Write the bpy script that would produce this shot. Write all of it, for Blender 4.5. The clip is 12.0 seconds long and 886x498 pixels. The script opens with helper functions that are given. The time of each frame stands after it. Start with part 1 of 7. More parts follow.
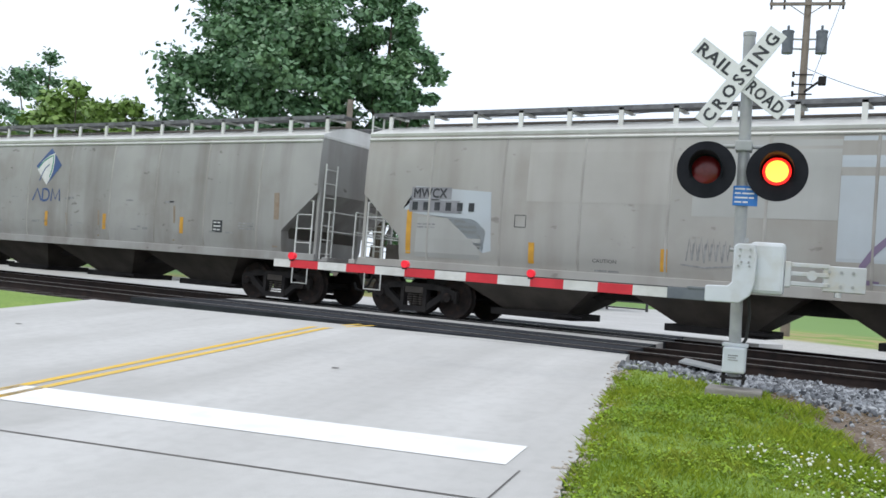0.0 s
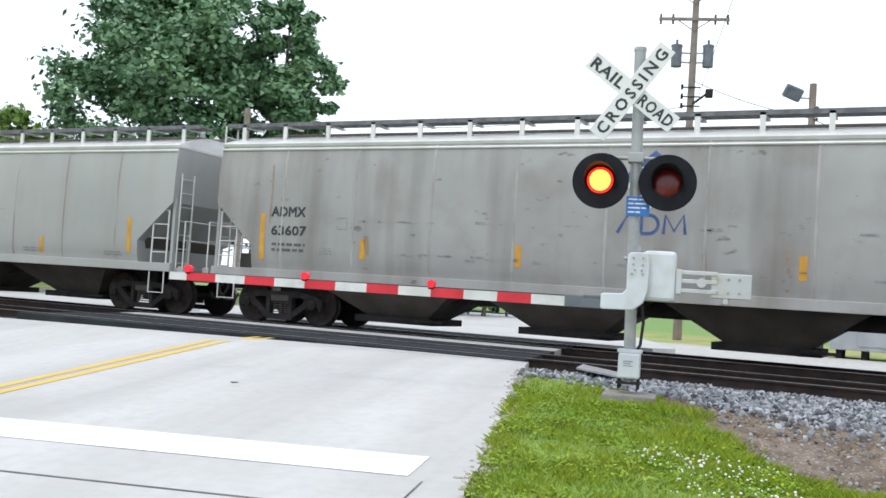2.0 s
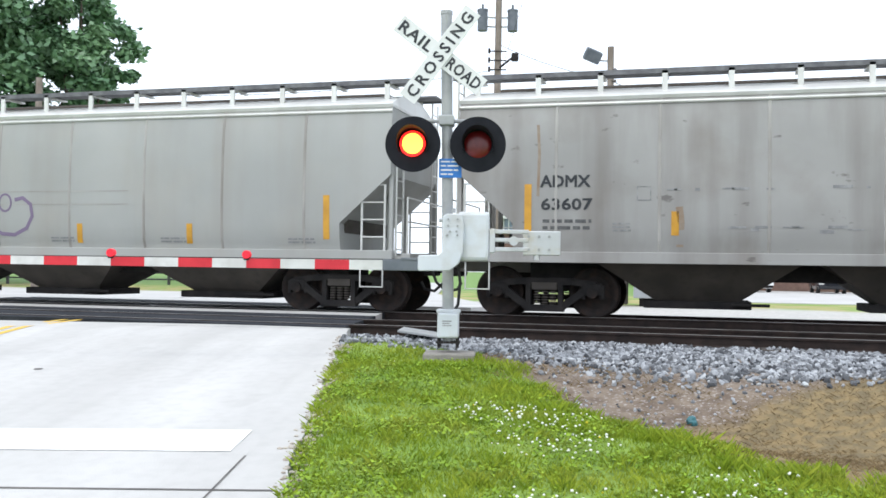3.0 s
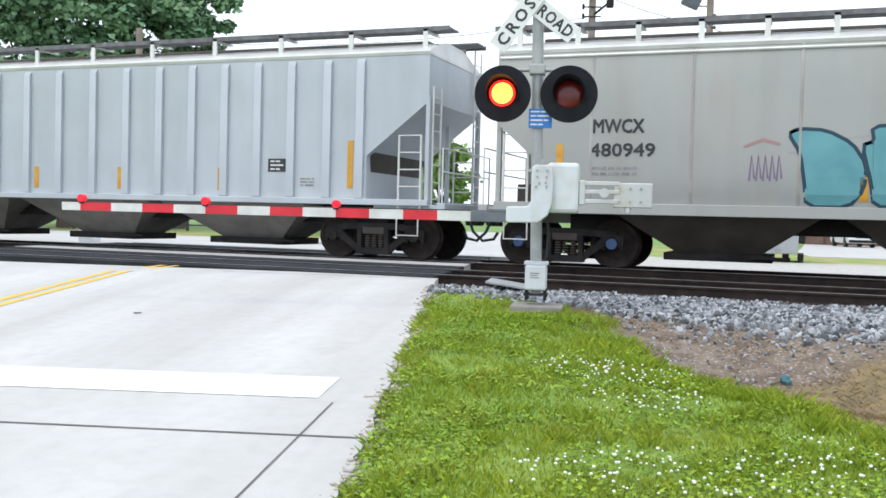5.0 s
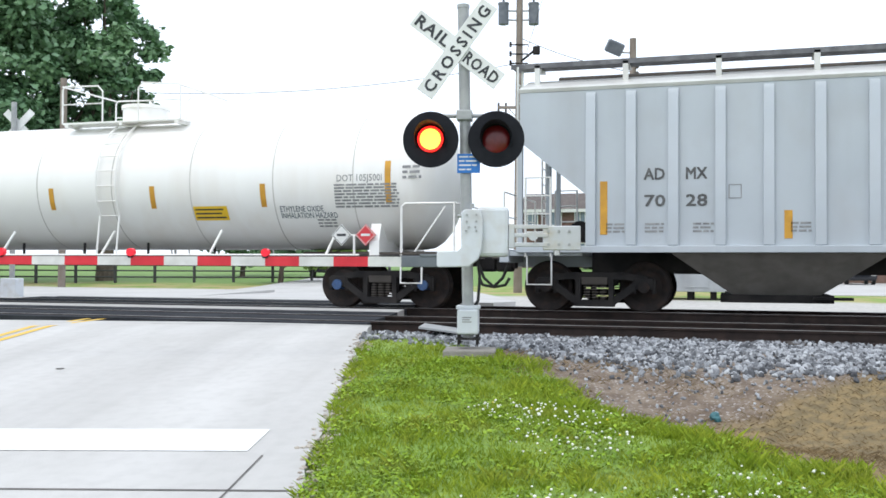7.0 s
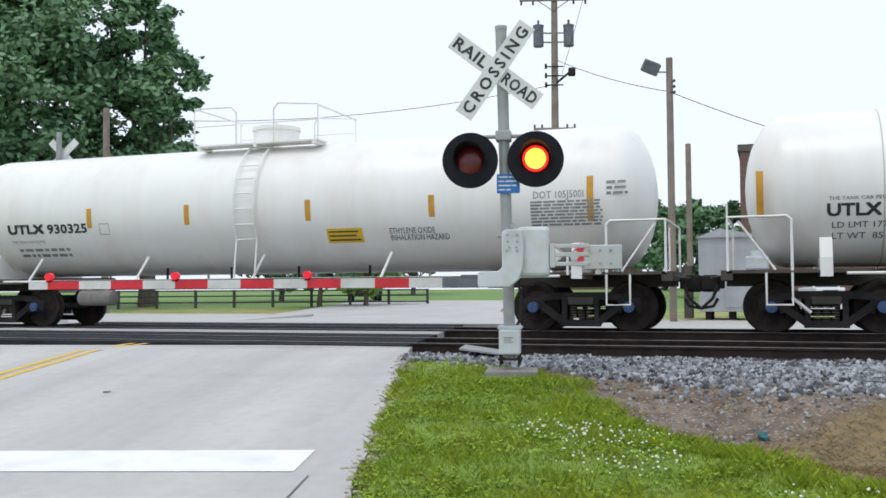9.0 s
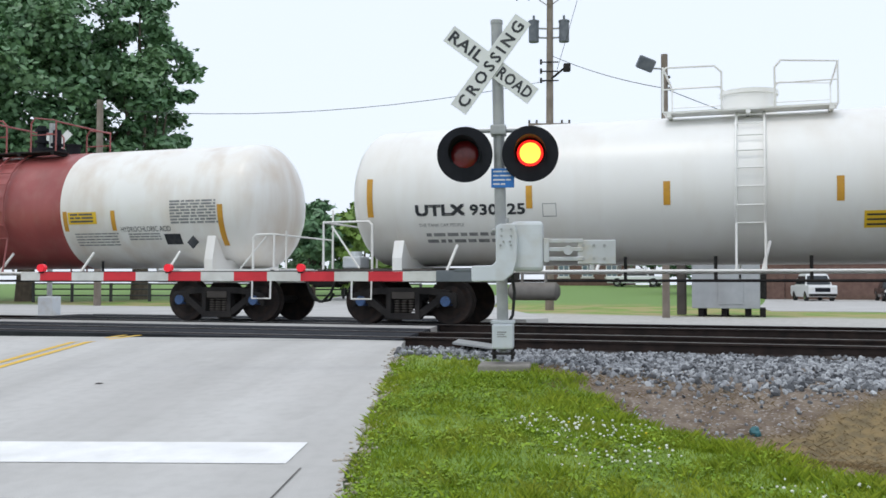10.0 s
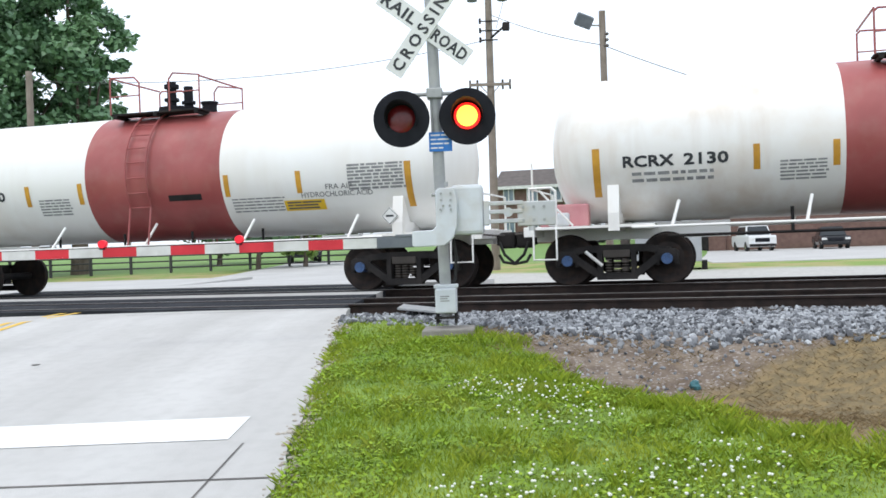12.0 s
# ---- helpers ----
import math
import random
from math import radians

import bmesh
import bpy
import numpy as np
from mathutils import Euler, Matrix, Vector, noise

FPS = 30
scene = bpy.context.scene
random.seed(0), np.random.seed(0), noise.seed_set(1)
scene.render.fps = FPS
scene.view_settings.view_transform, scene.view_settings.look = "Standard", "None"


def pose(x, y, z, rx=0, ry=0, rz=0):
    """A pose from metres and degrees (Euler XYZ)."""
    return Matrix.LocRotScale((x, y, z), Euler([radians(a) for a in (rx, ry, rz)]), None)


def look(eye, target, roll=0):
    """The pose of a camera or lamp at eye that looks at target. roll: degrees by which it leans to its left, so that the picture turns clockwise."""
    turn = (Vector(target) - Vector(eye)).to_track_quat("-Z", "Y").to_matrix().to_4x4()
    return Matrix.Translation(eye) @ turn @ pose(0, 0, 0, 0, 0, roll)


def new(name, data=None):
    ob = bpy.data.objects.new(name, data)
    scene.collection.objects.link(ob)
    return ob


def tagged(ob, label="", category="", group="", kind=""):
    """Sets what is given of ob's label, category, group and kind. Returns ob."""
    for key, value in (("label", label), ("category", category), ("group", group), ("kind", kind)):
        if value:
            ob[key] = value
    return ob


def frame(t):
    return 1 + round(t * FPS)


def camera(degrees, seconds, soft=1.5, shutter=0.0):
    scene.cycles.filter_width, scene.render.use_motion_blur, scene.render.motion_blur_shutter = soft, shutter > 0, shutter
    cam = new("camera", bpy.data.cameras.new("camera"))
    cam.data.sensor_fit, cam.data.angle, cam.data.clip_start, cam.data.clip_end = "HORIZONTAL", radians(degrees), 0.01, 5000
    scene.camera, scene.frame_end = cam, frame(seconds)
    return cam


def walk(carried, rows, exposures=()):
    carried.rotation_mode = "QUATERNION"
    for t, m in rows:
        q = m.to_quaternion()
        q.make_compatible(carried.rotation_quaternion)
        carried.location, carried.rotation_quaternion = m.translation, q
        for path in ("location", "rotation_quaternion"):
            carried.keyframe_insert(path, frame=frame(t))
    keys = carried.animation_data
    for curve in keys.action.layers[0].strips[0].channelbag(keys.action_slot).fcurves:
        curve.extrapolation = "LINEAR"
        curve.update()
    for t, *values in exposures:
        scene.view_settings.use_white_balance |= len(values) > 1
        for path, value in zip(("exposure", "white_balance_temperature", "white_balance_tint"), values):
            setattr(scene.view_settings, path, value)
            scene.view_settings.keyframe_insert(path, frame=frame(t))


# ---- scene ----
# ---------------------------------------------------------------- camera
cam = camera(50.0, 12.0, 1.6)
PATH = [
    (0, 2.683, -10.135, 0.800, 91.960, -4.547, 32.113),
    (0.5, 2.673, -10.102, 0.833, 93.283, -3.345, 30.074),
    (1, 2.666, -10.129, 0.820, 93.190, -3.760, 29.679),
    (1.5, 2.684, -10.149, 0.825, 93.883, -4.140, 27.260),
    (2, 2.692, -10.154, 0.822, 92.925, -3.789, 26.127),
    (2.5, 2.706, -10.133, 0.823, 90.320, -2.379, 21.029),
    (3, 2.700, -10.117, 0.813, 91.355, -0.844, 15.315),
    (3.5, 2.696, -10.058, 0.836, 91.016, -0.880, 17.280),
    (5.5, 2.711, -10.061, 0.811, 88.056, -0.457, 21.901),
    (6, 2.721, -10.068, 0.793, 89.322, 2.695, 21.931),
    (6.5, 2.743, -10.043, 0.828, 90.019, -0.406, 17.164),
    (8.5, 2.705, -10.024, 0.808, 92.507, -0.134, 16.777),
    (9, 2.702, -10.057, 0.798, 92.440, 0.365, 19.048),
    (9.5, 2.692, -10.030, 0.803, 92.930, 0.261, 18.936),
    (10, 2.697, -10.054, 0.786, 92.139, -0.070, 18.642),
    (10.5, 2.687, -10.023, 0.817, 90.571, -0.156, 18.208),
    (11, 2.707, -10.051, 0.803, 90.264, 0.480, 19.615),
    (11.5, 2.726, -10.050, 0.840, 88.333, 0.894, 17.661),
    (12, 2.751, -9.984, 0.820, 89.805, 2.004, 15.503),
]
walk(cam, [(r[0], pose(*r[1:])) for r in PATH],
     exposures=[(0.0, -0.2), (1.5, 0.0), (2.5, 0.16), (3.5, 0.34), (5.5, 0.13), (6.0, 0.1), (6.5, 0.13), (8.5, -0.22), (9.5, -0.43), (10.5, -0.43), (11.0, -0.38), (11.5, -0.3), (12.0, 0.0)])

# ---------------------------------------------------------------- light
world = bpy.data.worlds.new("sky")
scene.world = world
world.use_nodes = True
wn, wl = world.node_tree.nodes, world.node_tree.links
sky = wn.new("ShaderNodeTexSky")
sky.sky_type, sky.sun_disc = "NISHITA", False
sky.sun_elevation, sky.sun_rotation = radians(62), radians(200)
sky.air_density, sky.dust_density = 1.0, 4.0
veil = wn.new("ShaderNodeMix")
veil.data_type = "RGBA"
veil.inputs["Factor"].default_value = 0.8
veil.inputs["B"].default_value = (10.7, 11.7, 13.0, 1)
wl.new(sky.outputs[0], veil.inputs["A"])
wl.new(veil.outputs["Result"], wn["Background"].inputs["Color"])
wn["Background"].inputs["Strength"].default_value = 0.132

sun = new("sun", bpy.data.lights.new("sun", "SUN"))
sun.data.energy, sun.data.angle, sun.data.color = 0.9, radians(14), (1.0, 0.98, 0.94)
sun.matrix_world = look((0, 0, 0), (0.25, 0.62, -1.35))


# ---------------------------------------------------------------- materials
def surf(name, c1, c2=None, scale=4.0, rough=0.7, metal=0.0, bump=0.0, bump_scale=40.0, streak=None, grime=None, spots=None, random=0.0, fine=0.0, shine=0.5):
    """Two tones mixed by noise; streak: (colour, amount) of vertical runs; grime: (colour, amount, scale) of blotches; spots: (colour, amount) of small scuffs."""
    m = bpy.data.materials.new(name)
    m.use_nodes = True
    n, l = m.node_tree.nodes, m.node_tree.links
    b = n["Principled BSDF"]
    b.inputs["Roughness"].default_value, b.inputs["Metallic"].default_value = rough, metal
    b.inputs["Specular IOR Level"].default_value = shine
    co = n.new("ShaderNodeTexCoord").outputs["Object"]

    def noise_at(s, stretch=(1, 1, 1), detail=5.0):
        mp = n.new("ShaderNodeMapping")
        mp.inputs["Scale"].default_value = [s * v for v in stretch]
        l.new(co, mp.inputs["Vector"])
        t = n.new("ShaderNodeTexNoise")
        t.inputs["Scale"].default_value, t.inputs["Detail"].default_value = 1.0, detail
        l.new(mp.outputs[0], t.inputs["Vector"])
        return t.outputs["Fac"]

    def ramp(fac, lo, hi, amount=1.0):
        r = n.new("ShaderNodeMapRange")
        r.inputs["From Min"].default_value, r.inputs["From Max"].default_value = lo, hi
        r.inputs["To Max"].default_value = amount
        l.new(fac, r.inputs["Value"])
        return r.outputs[0]

    def mixed(fac, a, colour):
        x = n.new("ShaderNodeMix")
        x.data_type = "RGBA"
        l.new(fac, x.inputs["Factor"])
        if isinstance(a, tuple):
            x.inputs["A"].default_value = (*a, 1)
        else:
            l.new(a, x.inputs["A"])
        x.inputs["B"].default_value = (*colour, 1)
        return x.outputs["Result"]

    col = mixed(ramp(noise_at(scale), 0.35, 0.65), c1, c2 or c1)
    if fine:
        col = mixed(ramp(noise_at(scale * 22, detail=2), 0.42, 0.7, fine), col, tuple(v * 0.55 for v in c1))
    if grime:
        col = mixed(ramp(noise_at(grime[2]), 0.48, 0.72, grime[1]), col, grime[0])
    if streak:
        col = mixed(ramp(noise_at(1.0, (1.3, 1.3, 0.13)), 0.48, 0.8, streak[1]), col, streak[0])
    if spots:
        col = mixed(ramp(noise_at(1.0, (2.2, 2.2, 4.5), 8), 0.675, 0.73, spots[1]), col, spots[0])
    if random:
        info = n.new("ShaderNodeObjectInfo")
        col = mixed(ramp(info.outputs["Random"], 0, 1, random), col, tuple(v * 0.5 for v in c1))
    l.new(col, b.inputs["Base Color"])
    if bump:
        bp = n.new("ShaderNodeBump")
        bp.inputs["Strength"].default_value, bp.inputs["Distance"].default_value = bump, 0.02
        l.new(noise_at(bump_scale), bp.inputs["Height"])
        l.new(bp.outputs[0], b.inputs["Normal"])
    return m


def glow(name, colour, strength):
    m = bpy.data.materials.new(name)
    m.use_nodes = True
    b = m.node_tree.nodes["Principled BSDF"]
    b.inputs["Base Color"].default_value = (*colour, 1)
    b.inputs["Emission Color"].default_value = (*colour, 1)
    b.inputs["Emission Strength"].default_value = strength
    return m


def island(m, amount, dark):
    """Vary a joined mesh of small pieces from piece to piece."""
    n, l = m.node_tree.nodes, m.node_tree.links
    b = n["Principled BSDF"]
    g = n.new("ShaderNodeNewGeometry")
    x = n.new("ShaderNodeMix")
    x.data_type = "RGBA"
    r = n.new("ShaderNodeMath")
    r.operation = "MULTIPLY"
    r.inputs[1].default_value = amount
    l.new(g.outputs["Random Per Island"], r.inputs[0])
    l.new(r.outputs[0], x.inputs["Factor"])
    l.new(b.inputs["Base Color"].links[0].from_socket, x.inputs["A"])
    x.inputs["B"].default_value = (*dark, 1)
    l.new(x.outputs["Result"], b.inputs["Base Color"])
    return m


RUST = (0.16, 0.075, 0.04)
M = {
    "concrete": surf("concrete", (0.47, 0.46, 0.45), (0.52, 0.51, 0.5), 0.35, 0.9, bump=0.2, bump_scale=70, grime=((0.37, 0.36, 0.345), 0.4, 0.6), fine=0.16),
    "old_concrete": surf("old_concrete", (0.4, 0.38, 0.35), (0.5, 0.48, 0.45), 2.0, 0.95, bump=0.5, bump_scale=30, grime=((0.3, 0.27, 0.23), 0.6, 5)),
    "footing": surf("footing", (0.22, 0.205, 0.185), (0.31, 0.29, 0.265), 4.0, 0.95, bump=0.5, bump_scale=30, grime=((0.14, 0.12, 0.1), 0.6, 7)),
    "asphalt": surf("asphalt", (0.028, 0.03, 0.036), (0.046, 0.049, 0.057), 1.5, 0.95, bump=0.5, bump_scale=80, fine=0.4, shine=0.15),
    "white_line": surf("white_line", (0.86, 0.86, 0.86), (0.78, 0.78, 0.78), 3, 0.7, bump=0.2, grime=((0.6, 0.6, 0.58), 0.35, 4)),
    "yellow_line": surf("yellow_line", (0.75, 0.47, 0.04), (0.68, 0.44, 0.07), 3, 0.7, grime=((0.5, 0.42, 0.2), 0.4, 5)),
    "joint": surf("joint", (0.1, 0.095, 0.09), (0.16, 0.15, 0.14), 3, 0.95),
    "rail": surf("rail", (0.022, 0.017, 0.016), (0.04, 0.028, 0.024), 5, 0.8, 0.0, bump=0.2, shine=0.2),
    "rail_head": surf("rail_head", (0.42, 0.4, 0.39), (0.3, 0.28, 0.27), 3, 0.35, 0.9),
    "bed_dark": surf("bed_dark", (0.06, 0.052, 0.046), (0.1, 0.088, 0.08), 6, 0.95, bump=1.0, bump_scale=20, fine=0.4),
    "tie": surf("tie", (0.035, 0.028, 0.024), (0.06, 0.05, 0.042), 3, 0.95, bump=0.5),
    "ballast": surf("ballast", (0.17, 0.17, 0.18), (0.28, 0.28, 0.29), 9, 0.95, bump=1.0, bump_scale=18, grime=((0.13, 0.11, 0.1), 0.5, 2)),
    "stone": island(surf("stone", (0.5, 0.515, 0.535), (0.34, 0.355, 0.38), 8, 0.9), 0.97, (0.028, 0.03, 0.036)),
    "mark_black": surf("mark_black", (0.025, 0.028, 0.035), None, 4, 0.6, grime=((0.1, 0.1, 0.1), 0.5, 6)),
    "mark_grey": surf("mark_grey", (0.2, 0.2, 0.21), (0.32, 0.32, 0.32), 9, 0.7),
    "mark_dark": surf("mark_dark", (0.07, 0.07, 0.075), (0.13, 0.13, 0.13), 9, 0.7),
    "mark_blue": surf("mark_blue", (0.02, 0.06, 0.2), (0.03, 0.08, 0.24), 3, 0.5, grime=((0.2, 0.2, 0.22), 0.3, 5)),
    "mark_green": surf("mark_green", (0.02, 0.25, 0.16), None, 3, 0.5),
    "mark_white": surf("mark_white", (0.75, 0.75, 0.74), (0.62, 0.62, 0.6), 4, 0.6),
    "mark_amber": surf("mark_amber", (0.66, 0.34, 0.035), (0.52, 0.26, 0.03), 4, 0.5),
    "mark_yellow": surf("mark_yellow", (0.78, 0.5, 0.03), None, 4, 0.5),
    "mark_red": surf("mark_red", (0.6, 0.04, 0.05), None, 4, 0.5),
    "mark_teal": surf("mark_teal", (0.1, 0.3, 0.34), (0.14, 0.36, 0.4), 2, 0.6),
    "mark_navy": surf("mark_navy", (0.015, 0.05, 0.08), None, 2, 0.6),
    "mark_purple": surf("mark_purple", (0.2, 0.15, 0.24), None, 2, 0.6),
    "hopper_beige": surf("hopper_beige", (0.34, 0.33, 0.31), (0.405, 0.39, 0.37), 0.5, 0.55, bump=0.05, bump_scale=8, streak=((0.18, 0.15, 0.125), 0.55), grime=((0.27, 0.235, 0.2), 0.45, 0.8), spots=((0.13, 0.11, 0.1), 0.5)),
    "hopper_tan": surf("hopper_tan", (0.295, 0.29, 0.28), (0.365, 0.358, 0.348), 0.5, 0.55, bump=0.05, bump_scale=8, streak=((0.13, 0.105, 0.09), 0.75), grime=((0.2, 0.17, 0.145), 0.5, 0.8), spots=((0.09, 0.075, 0.07), 0.65)),
    "hopper_cream": surf("hopper_cream", (0.335, 0.34, 0.33), (0.385, 0.388, 0.375), 0.5, 0.55, bump=0.05, bump_scale=8, streak=((0.26, 0.22, 0.18), 0.4), grime=((0.4, 0.37, 0.32), 0.3, 0.8)),
    "hopper_blue": surf("hopper_blue", (0.42, 0.46, 0.5), (0.49, 0.53, 0.57), 0.4, 0.5, bump=0.05, bump_scale=8, streak=((0.3, 0.3, 0.31), 0.35), grime=((0.4, 0.4, 0.41), 0.3, 1.5)),
    "patch_grey": surf("patch_grey", (0.36, 0.36, 0.35), (0.41, 0.41, 0.4), 0.8, 0.6, streak=((0.24, 0.22, 0.2), 0.4)),
    "patch_warm": surf("patch_warm", (0.37, 0.355, 0.335), (0.42, 0.405, 0.385), 0.8, 0.6, streak=((0.24, 0.2, 0.17), 0.5)),
    "patch_dark": surf("patch_dark", (0.2, 0.2, 0.22), (0.27, 0.27, 0.29), 3, 0.7),
    "rust_stain": surf("rust_stain", (0.26, 0.185, 0.13), (0.3, 0.245, 0.195), 5, 0.8, grime=((0.33, 0.28, 0.23), 0.7, 7)),
    "mark_red_faint": surf("mark_red_faint", (0.38, 0.22, 0.22), None, 4, 0.6),
    "seam": surf("seam", (0.31, 0.295, 0.275), (0.42, 0.405, 0.385), 1.2, 0.6, streak=((0.14, 0.115, 0.095), 0.7)),
    "tank_seam": surf("tank_seam", (0.45, 0.43, 0.41), (0.62, 0.6, 0.57), 0.8, 0.6),
    "roof_paint": surf("roof_paint", (0.6, 0.6, 0.58), (0.68, 0.68, 0.66), 1.5, 0.45, 0.2, streak=((0.35, 0.3, 0.26), 0.4)),
    "tank_white": surf("tank_white", (0.83, 0.82, 0.8), (0.87, 0.865, 0.85), 0.6, 0.35, streak=((0.6, 0.5, 0.4), 0.35), grime=((0.74, 0.7, 0.64), 0.3, 1.2)),
    "tank_band": surf("tank_band", (0.31, 0.068, 0.066), (0.38, 0.098, 0.095), 0.9, 0.4, streak=((0.14, 0.05, 0.045), 0.45), grime=((0.4, 0.2, 0.17), 0.25, 3)),
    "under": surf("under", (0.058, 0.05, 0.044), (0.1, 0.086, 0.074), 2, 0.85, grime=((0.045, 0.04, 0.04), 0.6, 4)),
    "under_dark": surf("under_dark", (0.017, 0.016, 0.017), (0.032, 0.029, 0.028), 3, 0.85, bump=0.2, shine=0.2),
    "wheel": surf("wheel", (0.02, 0.017, 0.017), (0.034, 0.027, 0.025), 4, 0.8, 0.0, grime=((0.07, 0.04, 0.028), 0.4, 7), shine=0.2),
    "tread": surf("tread", (0.3, 0.28, 0.27), None, 4, 0.35, 0.9),
    "hub_blue": surf("hub_blue", (0.03, 0.075, 0.19), (0.05, 0.11, 0.25), 9, 0.6, grime=((0.03, 0.03, 0.03), 0.6, 20)),
    "grate": surf("grate", (0.12, 0.12, 0.13), (0.2, 0.2, 0.21), 5, 0.6, 0.5),
    "hose": surf("hose", (0.02, 0.02, 0.02), None, 5, 0.7),
    "chute_taupe": surf("chute_taupe", (0.2, 0.188, 0.175), (0.26, 0.243, 0.226), 2, 0.8, grime=((0.16, 0.14, 0.13), 0.6, 3)),
    "galvanised": surf("galvanised", (0.3, 0.31, 0.315), (0.39, 0.4, 0.4), 6, 0.55, 0.3, grime=((0.3, 0.28, 0.26), 0.35, 3)),
    "box_grey": surf("box_grey", (0.56, 0.59, 0.63), (0.62, 0.65, 0.68), 2, 0.45, grime=((0.4, 0.36, 0.3), 0.35, 5)),
    "bare_alu": surf("bare_alu", (0.55, 0.56, 0.58), (0.48, 0.49, 0.5), 3, 0.4, 0.4, grime=((0.5, 0.42, 0.28), 0.5, 6)),
    "lamp_black": surf("lamp_black", (0.008, 0.009, 0.013), (0.014, 0.015, 0.02), 5, 0.7, shine=0.2),
    "lens_dark": surf("lens_dark", (0.11, 0.006, 0.008), (0.15, 0.01, 0.012), 14, 0.25),
    "sign_white": surf("sign_white", (0.68, 0.69, 0.68), (0.74, 0.75, 0.74), 3, 0.5, grime=((0.5, 0.5, 0.48), 0.35, 5)),
    "sign_blue": surf("sign_blue", (0.02, 0.16, 0.5), None, 3, 0.5),
    "stripe_red": surf("stripe_red", (0.5, 0.012, 0.025), (0.6, 0.02, 0.035), 5, 0.4),
    "stripe_white": surf("stripe_white", (0.52, 0.52, 0.5), (0.62, 0.62, 0.6), 5, 0.45, grime=((0.45, 0.43, 0.4), 0.4, 9)),
    "wood_pole": surf("wood_pole", (0.2, 0.165, 0.135), (0.27, 0.23, 0.195), 2, 0.9, bump=0.5, streak=((0.11, 0.09, 0.075), 0.6)),
    "hut_grey": surf("hut_grey", (0.34, 0.36, 0.38), (0.4, 0.42, 0.44), 2, 0.5, streak=((0.26, 0.25, 0.24), 0.4)),
    "case_grey": surf("case_grey", (0.1, 0.115, 0.135), (0.15, 0.165, 0.185), 4, 0.6),
    "tank_acid": surf("tank_acid", (0.82, 0.8, 0.77), (0.86, 0.85, 0.83), 0.6, 0.35, streak=((0.48, 0.33, 0.21), 0.62), grime=((0.7, 0.6, 0.5), 0.45, 1.4)),
    "cover_pink": surf("cover_pink", (0.5, 0.2, 0.22), (0.56, 0.26, 0.27), 3, 0.5),
    "wire": surf("wire", (0.03, 0.03, 0.03), None, 2, 0.6),
    "bark": surf("bark", (0.09, 0.07, 0.055), (0.14, 0.11, 0.085), 3, 0.95, bump=0.8),
    "leaf": island(surf("leaf", (0.125, 0.25, 0.125), (0.19, 0.33, 0.155), 0.4, 0.45), 0.6, (0.06, 0.135, 0.07)),
    "leaf_light": island(surf("leaf_light", (0.19, 0.31, 0.06), (0.24, 0.36, 0.08), 0.4, 0.5), 0.5, (0.1, 0.19, 0.05)),
    "blade": island(surf("blade", (0.235, 0.335, 0.02), (0.38, 0.44, 0.04), 1.6, 0.65, grime=((0.36, 0.33, 0.07), 0.5, 2.6), shine=0.2), 0.75, (0.1, 0.175, 0.014)),
    "straw": island(surf("straw", (0.3, 0.21, 0.1), (0.2, 0.14, 0.07), 2, 0.85), 0.7, (0.11, 0.08, 0.045)),
    "crumb": island(surf("crumb", (0.5, 0.46, 0.4), (0.42, 0.38, 0.33), 6, 0.95), 0.6, (0.25, 0.2, 0.16)),
    "weed": island(surf("weed", (0.22, 0.345, 0.02), (0.32, 0.43, 0.035), 1.3, 0.65, shine=0.2), 0.7, (0.08, 0.17, 0.015)),
    "clover": surf("clover", (0.8, 0.8, 0.74), None, 4, 0.8),
    "dandelion": surf("dandelion", (0.8, 0.6, 0.03), None, 4, 0.8),
    "brick_wall": surf("brick_wall", (0.14, 0.085, 0.072), (0.19, 0.115, 0.095), 3, 0.9, bump=0.3, grime=((0.16, 0.09, 0.07), 0.5, 0.8)),
    "stone_trim": surf("stone_trim", (0.55, 0.53, 0.48), None, 2, 0.8),
    "pale_wall": surf("pale_wall", (0.42, 0.4, 0.37), (0.48, 0.46, 0.43), 1.0, 0.85, grime=((0.36, 0.33, 0.3), 0.4, 0.6)),
    "pane": surf("pane", (0.14, 0.19, 0.24), (0.24, 0.3, 0.35), 0.3, 0.08),
    "blind": surf("blind", (0.6, 0.66, 0.7), None, 2, 0.5),
    "roofing": surf("roofing", (0.1, 0.085, 0.08), (0.14, 0.12, 0.11), 2, 0.9),
    "car_white": surf("car_white", (0.75, 0.76, 0.77), None, 2, 0.25),
    "car_black": surf("car_black", (0.015, 0.016, 0.02), None, 2, 0.2),
    "car_grey": surf("car_grey", (0.2, 0.21, 0.22), None, 2, 0.25, 0.3),
    "glass_dark": surf("glass_dark", (0.02, 0.025, 0.03), None, 2, 0.05),
    "tyre": surf("tyre", (0.02, 0.02, 0.02), None, 4, 0.85),
    "chrome": surf("chrome", (0.6, 0.6, 0.6), None, 4, 0.2, 1.0),
    "fence": surf("fence", (0.05, 0.05, 0.05), None, 4, 0.6),
    "rubbish": surf("rubbish", (0.03, 0.13, 0.15), None, 8, 0.5),
}


